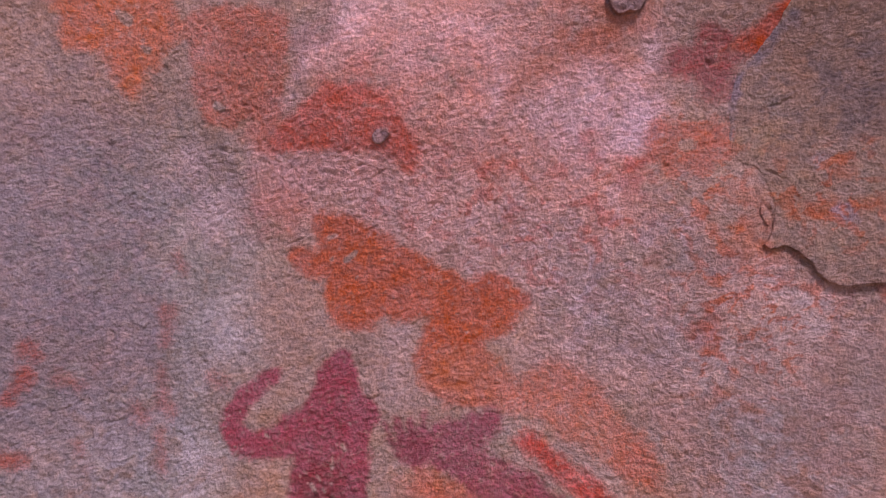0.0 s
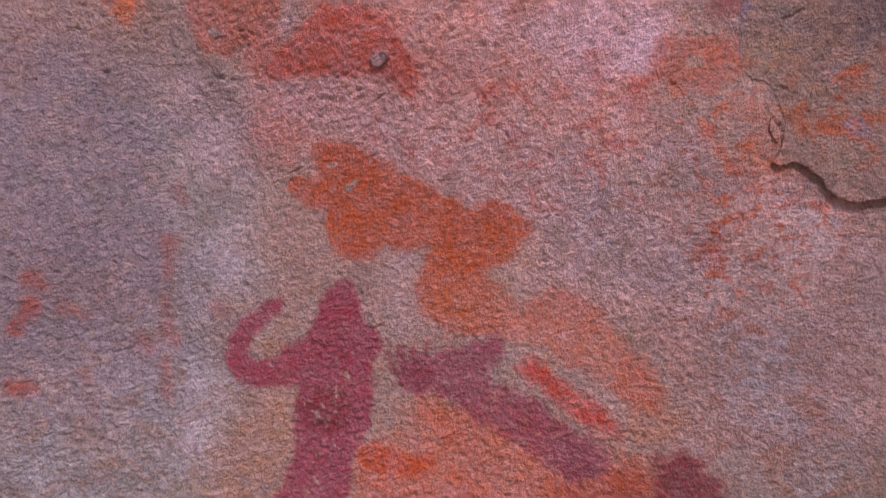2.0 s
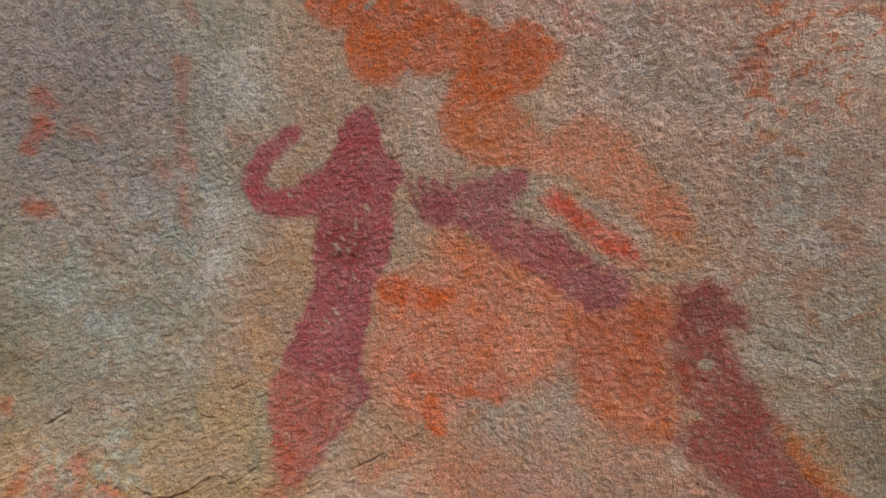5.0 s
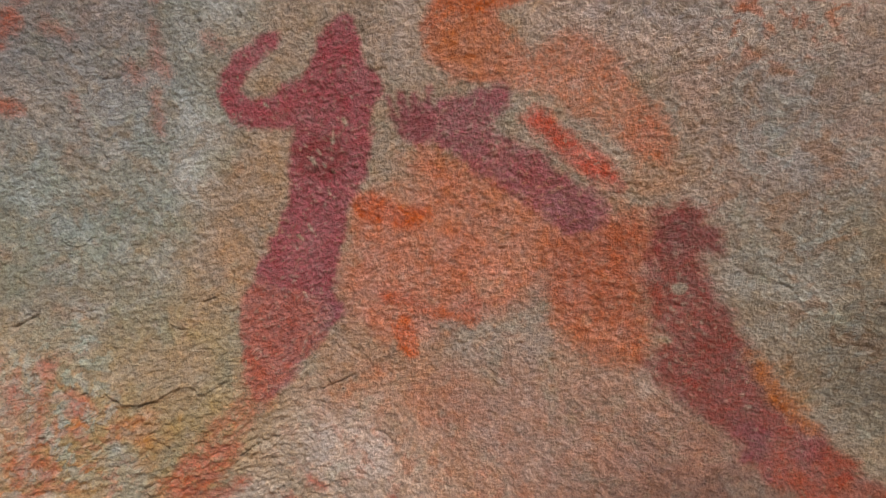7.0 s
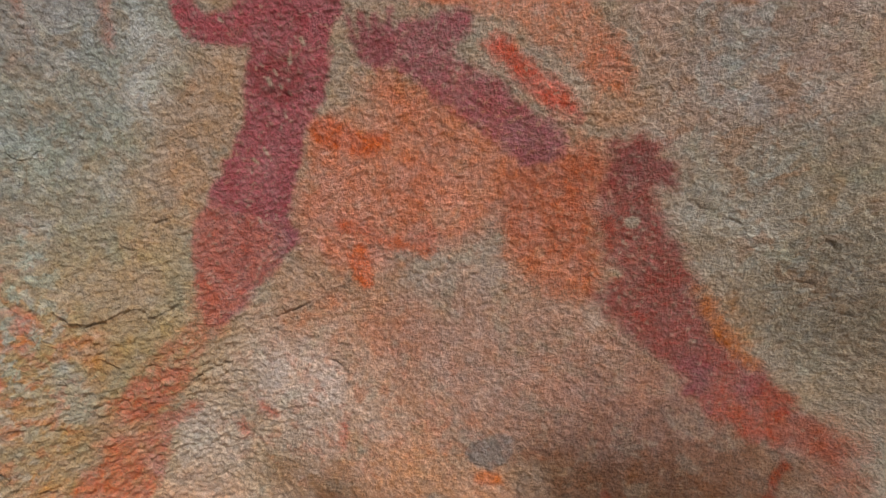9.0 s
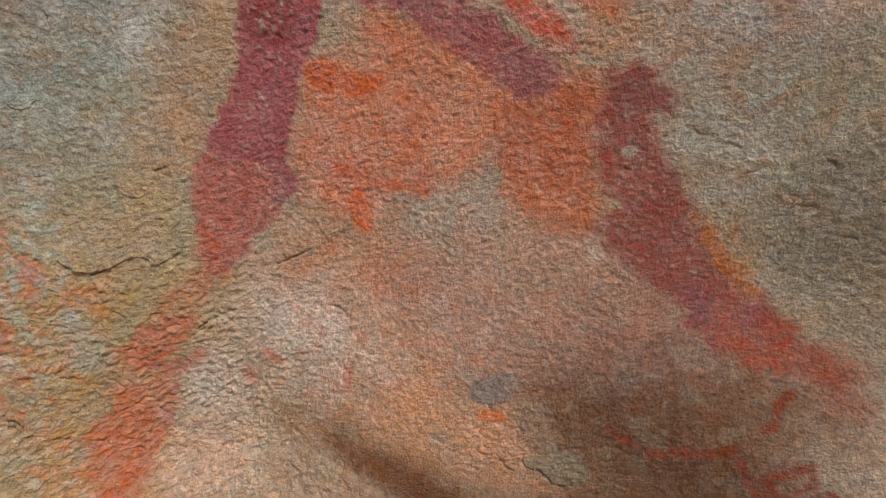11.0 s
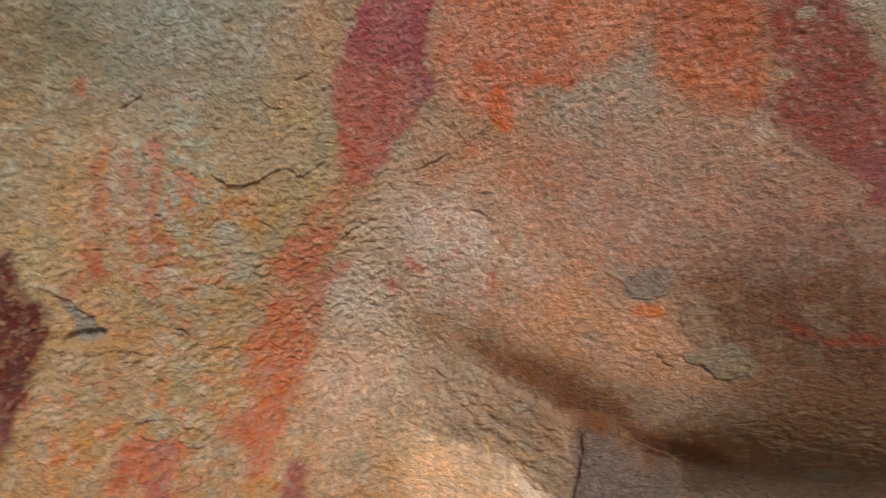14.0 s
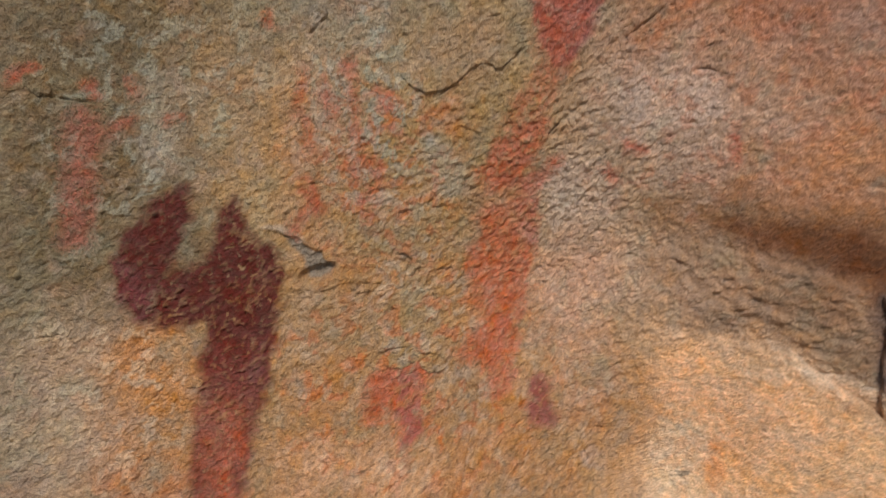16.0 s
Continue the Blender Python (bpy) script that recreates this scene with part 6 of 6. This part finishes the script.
painted("strand", "thin red painted strand", "b86450",
        [[(-0.169, 1.061), (-0.164, 1.054), (-0.185, 1.034), (-0.193, 1.012), (-0.200, 0.984), (-0.210, 0.958), (-0.218, 0.933), (-0.226, 0.895), (-0.232, 0.869), (-0.253, 0.866), (-0.252, 0.893), (-0.234, 0.937), (-0.224, 0.961), (-0.219, 0.988), (-0.212, 1.016), (-0.203, 1.043), (-0.193, 1.055), (-0.181, 1.050)]],
        0.58, 0.004, 0.006, 0.45, [("a8787a", [(-0.212, 1.016), (-0.199, 1.013), (-0.202, 0.990), (-0.214, 0.993)], 0.6, 0.006)],
        [], parent=trace)
painted("strand", "broad blotchy red painted strand", "b85c40",
        [[(-0.238, 1.028), (-0.218, 1.029), (-0.215, 1.005), (-0.220, 0.977), (-0.229, 0.935), (-0.235, 0.912), (-0.245, 0.890), (-0.267, 0.895), (-0.279, 0.905), (-0.273, 0.918), (-0.256, 0.923), (-0.252, 0.942), (-0.255, 0.964), (-0.268, 0.979), (-0.259, 0.991), (-0.245, 1.001)], [(-0.208, 1.094), (-0.165, 1.094), (-0.182, 1.070), (-0.199, 1.048), (-0.220, 1.043), (-0.235, 1.049), (-0.226, 1.070)]],
        0.56, 0.006, 0.007, 0.5, [("c05a34", [(-0.258, 0.999), (-0.228, 0.996), (-0.232, 0.958), (-0.261, 0.972)], 0.6, 0.01)],
        [], parent=trace)
painted("painted_patch", "broken orange painted patch flaking off grey rock", "c67a56",
        [[(-0.336, 1.802), (-0.324, 1.771), (-0.312, 1.749), (-0.317, 1.735), (-0.291, 1.734), (-0.278, 1.723), (-0.270, 1.698), (-0.259, 1.696), (-0.250, 1.725), (-0.244, 1.716), (-0.243, 1.734), (-0.217, 1.744), (-0.230, 1.777), (-0.229, 1.809)]], 0.76, 0.006, 0.007, 0.65, (), [[(-0.276, 1.768), (-0.258, 1.764), (-0.263, 1.750), (-0.274, 1.756)], [(-0.259, 1.738), (-0.245, 1.737), (-0.249, 1.729)]])
painted("painted_patch", "orange-red painted patch along the edge of a slab", "b65a3a",
        [[(0.237, 1.717), (0.244, 1.731), (0.262, 1.740), (0.274, 1.759), (0.282, 1.776), (0.302, 1.772), (0.279, 1.743), (0.263, 1.726), (0.255, 1.714)]], 0.78, 0.004, 0.004, 0.45)
painted("painted_finger_mark", "small bright orange painted finger mark", "cc6438",
        [[(-0.031, 1.222), (-0.022, 1.221), (-0.017, 1.208), (-0.009, 1.189), (-0.017, 1.179), (-0.026, 1.193), (-0.033, 1.203)]], 0.72, 0.003, 0.006, 0.4)
painted("painted_finger_mark", "small red painted smear under an orange wash", "c86a48",
        [[(-0.011, 1.232), (0.018, 1.228), (0.042, 1.228), (0.043, 1.224), (0.013, 1.219), (-0.008, 1.226)]], 0.6, 0.004, 0.004, 0.5)
painted("painted_block", "faded red painted blotch with a purple foot", "b8664a",
        [[(-0.347, 0.916), (-0.327, 0.916), (-0.307, 0.913), (-0.298, 0.901), (-0.307, 0.891), (-0.312, 0.852), (-0.328, 0.860), (-0.331, 0.887), (-0.352, 0.881), (-0.350, 0.906)]], 0.76, 0.006, 0.006, 0.5, [("94565a", [(-0.328, 0.899), (-0.308, 0.892), (-0.311, 0.848), (-0.330, 0.854)], 0.6, 0.006)])
painted("painted_block", "small purple painted blotch on brown rock", "94564e",
        [[(-0.217, 0.873), (-0.205, 0.865), (-0.205, 0.854), (-0.196, 0.831), (-0.221, 0.836), (-0.221, 0.859)]], 0.8, 0.005, 0.004, 0.45)
painted("painted_block", "faded reddish-brown painted post shape", "9c5e50",
        [[(-0.533, 1.186), (-0.518, 1.180), (-0.521, 1.154), (-0.530, 1.120), (-0.539, 1.077), (-0.560, 1.083), (-0.551, 1.117), (-0.543, 1.151)], [(-0.516, 1.168), (-0.500, 1.171), (-0.497, 1.163), (-0.512, 1.158)]], 0.66, 0.008, 0.006, 0.5)
painted("painted_patch", "smeared dull red painted patch on dark rock", "94503a",
        [[(0.345, 1.121), (0.388, 1.122), (0.390, 1.104), (0.371, 1.088), (0.353, 1.099)], [(0.353, 1.116), (0.380, 1.105), (0.392, 1.083), (0.366, 1.081)]], 0.55, 0.010, 0.006, 0.5)
for where in (
    [(-0.238, 1.509, 0.0065), (-0.239, 1.483, 0.0038)],
    [(-0.242, 1.459, 0.0033), (-0.241, 1.427, 0.0048), (-0.232, 1.420, 0.0048)], [(-0.241, 1.403, 0.0029), (-0.239, 1.371, 0.0033)], [(-0.195, 1.450, 0.0058), (-0.188, 1.447, 0.0039)], [(-0.263, 1.425, 0.0054), (-0.256, 1.414, 0.0046)],
    [(-0.308, 1.398, 0.0029), (-0.304, 1.389, 0.0025)], [(-0.323, 1.453, 0.0040), (-0.309, 1.448, 0.0025)], [(-0.231, 1.558, 0.0028), (-0.227, 1.545, 0.0024)],
):
    painted("painted_dab", "faint rust-red painted dab on grey rock", "9a5c4c", [where], 0.45, 0.005, 0.004, 0.6, group="faint rust-red dabs")
for where in (
    [(-0.371, 1.078, 0.0044), (-0.366, 1.062, 0.0023)],
    [(-0.300, 1.137, 0.0024), (-0.298, 1.130, 0.0017)], [(-0.519, 1.202, 0.0023), (-0.517, 1.194, 0.0017)], [(-0.505, 1.167, 0.0024), (-0.497, 1.169, 0.0018)], [(-0.565, 1.218, 0.0021), (-0.551, 1.224, 0.0016)],
    [(-0.378, 1.063, 0.0033), (-0.387, 1.051, 0.0033)], [(-0.380, 1.224, 0.0020), (-0.377, 1.217, 0.0017)], [(-0.330, 1.067, 0.0030), (-0.328, 1.052, 0.0024)], [(-0.106, 1.059, 0.0031), (-0.097, 1.053, 0.0021)], [(-0.127, 1.040, 0.0029), (-0.125, 1.027, 0.0025)], [(-0.027, 1.054, 0.0023), (-0.028, 1.037, 0.0015)],
):
    painted("painted_dash", "small red-orange painted dash, half worn off", "b25c48", [where], 0.64, 0.0045, 0.004, 0.6, group="red painted dashes")
for where in (
    [(-0.359, 1.176, 0.0034), (-0.363, 1.161, 0.0043), (-0.367, 1.142, 0.0033)],
    [(-0.320, 1.177, 0.0029), (-0.321, 1.149, 0.0039), (-0.327, 1.114, 0.0043)],
    [(-0.342, 1.162, 0.0024), (-0.344, 1.143, 0.0024)],
    [(-0.301, 1.142, 0.0029), (-0.300, 1.133, 0.0038)],
    [(-0.333, 1.104, 0.0038), (-0.334, 1.077, 0.0037)],
    [(-0.319, 1.095, 0.0043), (-0.315, 1.079, 0.0042)],
    [(-0.362, 1.136, 0.0024), (-0.363, 1.111, 0.0024)],
    [(-0.371, 1.090, 0.0037), (-0.370, 1.065, 0.0032)],
    [(-0.298, 1.116, 0.0029), (-0.292, 1.109, 0.0029)],
    [(-0.490, 1.197, 0.0020), (-0.491, 1.188, 0.0024)],
    [(-0.467, 1.161, 0.0034), (-0.460, 1.161, 0.0022)],
):
    painted("painted_dash", "red painted dash in an upright row, rubbed", "ae5844", [where], 0.42, 0.004, 0.005, 0.5, group="red painted dashes")
for where in (
    [(0.202, 1.042, 0.0013), (0.222, 1.032, 0.0022), (0.237, 1.026, 0.0026), (0.252, 1.031, 0.0026), (0.269, 1.033, 0.0025), (0.285, 1.036, 0.0021), (0.299, 1.038, 0.0012)],
    [(0.338, 1.088, 0.0019), (0.330, 1.075, 0.0028), (0.327, 1.063, 0.0024), (0.320, 1.057, 0.0020)],
    [(0.303, 1.031, 0.0020), (0.310, 1.016, 0.0028), (0.319, 1.006, 0.0027), (0.330, 1.002, 0.0019)],
    [(0.320, 1.021, 0.0019), (0.333, 1.026, 0.0030), (0.352, 1.036, 0.0025), (0.356, 1.025, 0.0025), (0.344, 1.015, 0.0018)],
    [(0.323, 1.020, 0.0023), (0.331, 1.010, 0.0026), (0.344, 1.006, 0.0022)],
    [(0.324, 0.985, 0.0023), (0.337, 0.984, 0.0030), (0.344, 0.997, 0.0026), (0.358, 1.007, 0.0028)],
    [(0.368, 1.017, 0.0042), (0.355, 1.006, 0.0036), (0.359, 0.990, 0.0032), (0.353, 0.975, 0.0029)],
):
    painted("painted_line", "thin dark red painted line on brown rock", "78301c", [where], 0.6, 0.0025, 0.004, 0.35, group="thin red painted lines")

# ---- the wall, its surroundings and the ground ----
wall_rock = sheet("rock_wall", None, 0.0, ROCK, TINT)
tagged(wall_rock, "rough grey and ochre sandstone rock face, stained and flaked", "rock wall", kind="structure")



def plate(name, label, points, thick, rough=0.0025, deep=0.004, thin_above=None):
    """A slab or flake of the rock itself that stands out from the face, with its own broken edge."""
    s = near(points, 0.01)
    d = inside(rounded(points, 1), gx[s], gz[s]) + rough * EDGE[s]
    lift = thick + 0 * d
    if thin_above:
        lift = 0.0004 + thick * (1 - smooth(gz[s], thin_above - 0.03, thin_above + 0.02))
    ob = sheet(name, d > 0, lift, ROCK, TINT[s], None, wall_rock, s, d, thick + deep)
    ob["label"] = label
    return ob


plate("slab", "dark lichen-stained sandstone slab with a broken lower edge",
      [(0.282, 1.776), (0.257, 1.714), (0.242, 1.706), (0.235, 1.677), (0.232, 1.654), (0.235, 1.626), (0.252, 1.621), (0.260, 1.593), (0.255, 1.567), (0.249, 1.559), (0.269, 1.560), (0.280, 1.545), (0.295, 1.529), (0.306, 1.530), (0.329, 1.534), (0.371, 1.544), (0.361, 1.763)], 0.0030, 0.0018, 0.004, 1.575)
plate("scale", "thin raised sandstone scale with a curled lower edge",
      [(-0.279, 1.150), (-0.270, 1.143), (-0.262, 1.137), (-0.249, 1.137), (-0.236, 1.141), (-0.227, 1.148), (-0.218, 1.151), (-0.211, 1.149), (-0.203, 1.143), (-0.189, 1.148), (-0.177, 1.163), (-0.180, 1.182), (-0.194, 1.197), (-0.212, 1.202), (-0.240, 1.199), (-0.264, 1.196), (-0.276, 1.179), (-0.282, 1.165)], 0.0040, 0.0012, 0.004, 1.146)
plate("wedge", "purplish grey stone wedge beside a crack",
      [(0.057, 0.932), (0.077, 0.929), (0.092, 0.919), (0.117, 0.904), (0.151, 0.883), (0.172, 0.836), (0.052, 0.811), (0.051, 0.877), (0.057, 0.903)], 0.005, 0.0015, 0.012)
plate("chip", "small grey stone chip", [(0.139, 1.772), (0.141, 1.756), (0.149, 1.749), (0.155, 1.752), (0.162, 1.750), (0.168, 1.759), (0.172, 1.769)], 0.004, 0.001)
plate("chip", "small grey stone chip", [(-0.055, 1.659), (-0.048, 1.663), (-0.038, 1.659), (-0.043, 1.654), (-0.049, 1.650), (-0.054, 1.653)], 0.0022, 0.0008)
plate("flake", "pale grey mineral flake", [(0.089, 1.056), (0.098, 1.068), (0.119, 1.074), (0.129, 1.062), (0.116, 1.049), (0.092, 1.046)], 0.0009, 0.0015)
plate("flake", "pale grey mineral flake", [(0.135, 1.009), (0.156, 1.010), (0.172, 1.014), (0.191, 0.998), (0.166, 0.982), (0.152, 0.994), (0.138, 0.997)], 0.0012, 0.0015)
plate("flake", "pale grey mineral flake", [(0.130, 1.045), (0.148, 1.060), (0.161, 1.022), (0.167, 1.014), (0.147, 1.008), (0.131, 1.028)], 0.0005, 0.002)
plate("flake", "thin brown sandstone flake", [(-0.162, 0.825), (-0.151, 0.837), (-0.140, 0.837), (-0.147, 0.818), (-0.161, 0.812)], 0.0018, 0.0012)
plate("flake", "thin brown sandstone flake", [(-0.139, 0.798), (-0.123, 0.803), (-0.114, 0.813), (-0.108, 0.804), (-0.119, 0.789), (-0.136, 0.790)], 0.0020, 0.0012)

plate("flake", "thin sandstone flake with a lifted edge", [(-0.338, 0.926), (-0.328, 0.929), (-0.312, 0.923), (-0.309, 0.914), (-0.322, 0.913), (-0.335, 0.918)], 0.0016, 0.0012)
plate("flake", "thin sandstone flake with a lifted edge", [(-0.311, 0.914), (-0.298, 0.914), (-0.289, 0.907), (-0.289, 0.899), (-0.305, 0.902)], 0.0014, 0.0012)
plate("flake", "thin sandstone flake with a lifted edge", [(-0.348, 1.002), (-0.339, 0.997), (-0.334, 0.991), (-0.341, 0.985), (-0.354, 0.993)], 0.0014, 0.0012)
plate("flake", "thin sandstone flake with a lifted edge", [(-0.313, 1.016), (-0.303, 1.009), (-0.302, 0.999), (-0.309, 1.005), (-0.314, 1.009)], 0.0012, 0.0012)
plate("flake", "thin sandstone flake with a lifted edge", [(-0.309, 0.886), (-0.288, 0.881), (-0.285, 0.868), (-0.301, 0.870), (-0.311, 0.877)], 0.0013, 0.0012)
plate("flake", "thin sandstone flake with a lifted edge", [(-0.276, 0.895), (-0.259, 0.888), (-0.263, 0.876), (-0.274, 0.881)], 0.0010, 0.0012)
plate("flake", "thin sandstone flake with a lifted edge", [(-0.373, 0.854), (-0.355, 0.853), (-0.351, 0.848), (-0.367, 0.847)], 0.0014, 0.0012)
plate("flake", "thin sandstone flake with a lifted edge", [(-0.339, 0.938), (-0.325, 0.936), (-0.316, 0.928), (-0.321, 0.922), (-0.335, 0.926)], 0.0013, 0.0012)
plate("flake", "thin sandstone flake with a lifted edge", [(-0.315, 0.925), (-0.299, 0.922), (-0.291, 0.913), (-0.307, 0.912)], 0.0012, 0.0012)
plate("flake", "thin sandstone flake with a lifted edge", [(-0.180, 0.808), (-0.163, 0.805), (-0.157, 0.789), (-0.174, 0.791)], 0.0015, 0.0012)
plate("flake", "thin sandstone flake with a lifted edge", [(-0.489, 0.956), (-0.477, 0.956), (-0.472, 0.948), (-0.484, 0.946)], 0.0012, 0.0012)
plate("flake", "thin sandstone flake with a lifted edge", [(-0.532, 0.911), (-0.520, 0.909), (-0.524, 0.901), (-0.532, 0.902)], 0.0011, 0.0012)
plate("flake", "thin sandstone flake with a lifted edge", [(-0.067, 1.209), (-0.050, 1.215), (-0.037, 1.203), (-0.032, 1.186), (-0.053, 1.174), (-0.064, 1.184)], 0.0007, 0.0012)
plate("flake", "thin sandstone flake with a lifted edge", [(-0.321, 1.294), (-0.300, 1.298), (-0.290, 1.286), (-0.300, 1.271), (-0.317, 1.275)], 0.0007, 0.0012)
plate("flake", "thin sandstone flake with a lifted edge", [(-0.231, 1.221), (-0.210, 1.225), (-0.203, 1.211), (-0.216, 1.201), (-0.230, 1.206)], 0.0008, 0.0012)
plate("flake", "thin sandstone flake with a lifted edge", [(-0.555, 1.220), (-0.542, 1.212), (-0.541, 1.201), (-0.550, 1.200), (-0.556, 1.207)], 0.0014, 0.0012)
plate("flake", "thin sandstone flake with a lifted edge", [(0.250, 1.600), (0.258, 1.589), (0.255, 1.574), (0.249, 1.580)], 0.0012, 0.0012)

us, vs = np.linspace(-5, 5, 161), np.linspace(-0.1, 9.7, 161)
sx, sv = np.meshgrid(us, vs, indexing="ij")
sz = np.minimum(sv, 3.6) - np.maximum(sv - 6.0, 0)
cx = np.clip(sx, -0.66, 0.43) + 0.05 * np.tanh((sx - np.clip(sx, -0.66, 0.43)) / 0.3)
cz = np.clip(sz, 0.73, 1.79) + 0.05 * np.tanh((sz - np.clip(sz, 0.73, 1.79)) / 0.3)
sy = broad_form(cx, cz) + 0.006 + np.clip(sv - 3.6, 0, 2.4) \
    + 0.05 * layered(sx, sv, 0.8, 91, 4) * np.clip(np.maximum(abs(sx + 0.115) - 0.56, abs(sz - 1.26) - 0.55) / 0.5, 0, 1)
number = np.arange(sx.size).reshape(sx.shape)
faces = [tuple(int(v) for v in (number[i, j], number[i + 1, j], number[i + 1, j + 1], number[i, j + 1]))
         for i in range(160) for j in range(160)
         if not (us[i] > X0 + 0.02 and us[i + 1] < X1 - 0.02 and vs[j] > Z0 + 0.02 and vs[j + 1] < Z1 - 0.02)]
faces += [tuple(int(v) for v in number[0][::-1]), tuple(int(v) for v in number[-1])]
mesh = bpy.data.meshes.new("rock_surround")
mesh.from_pydata(np.stack([sx, sy, sz], -1).reshape(-1, 3).tolist(), [], faces)
mesh.materials.append(FAR_ROCK)
tagged(new("wall_surround", mesh), "weathered sandstone cliff around the painted panel", "cliff", kind="structure")
bm = bmesh.new()
bmesh.ops.create_grid(bm, x_segments=40, y_segments=40, size=400)
mesh = bpy.data.meshes.new("ground"); bm.to_mesh(mesh); bm.free()
mesh.materials.append(SAND)
tagged(new("ground", mesh), "dry trodden sand at the foot of the rock", "ground", kind="structure")
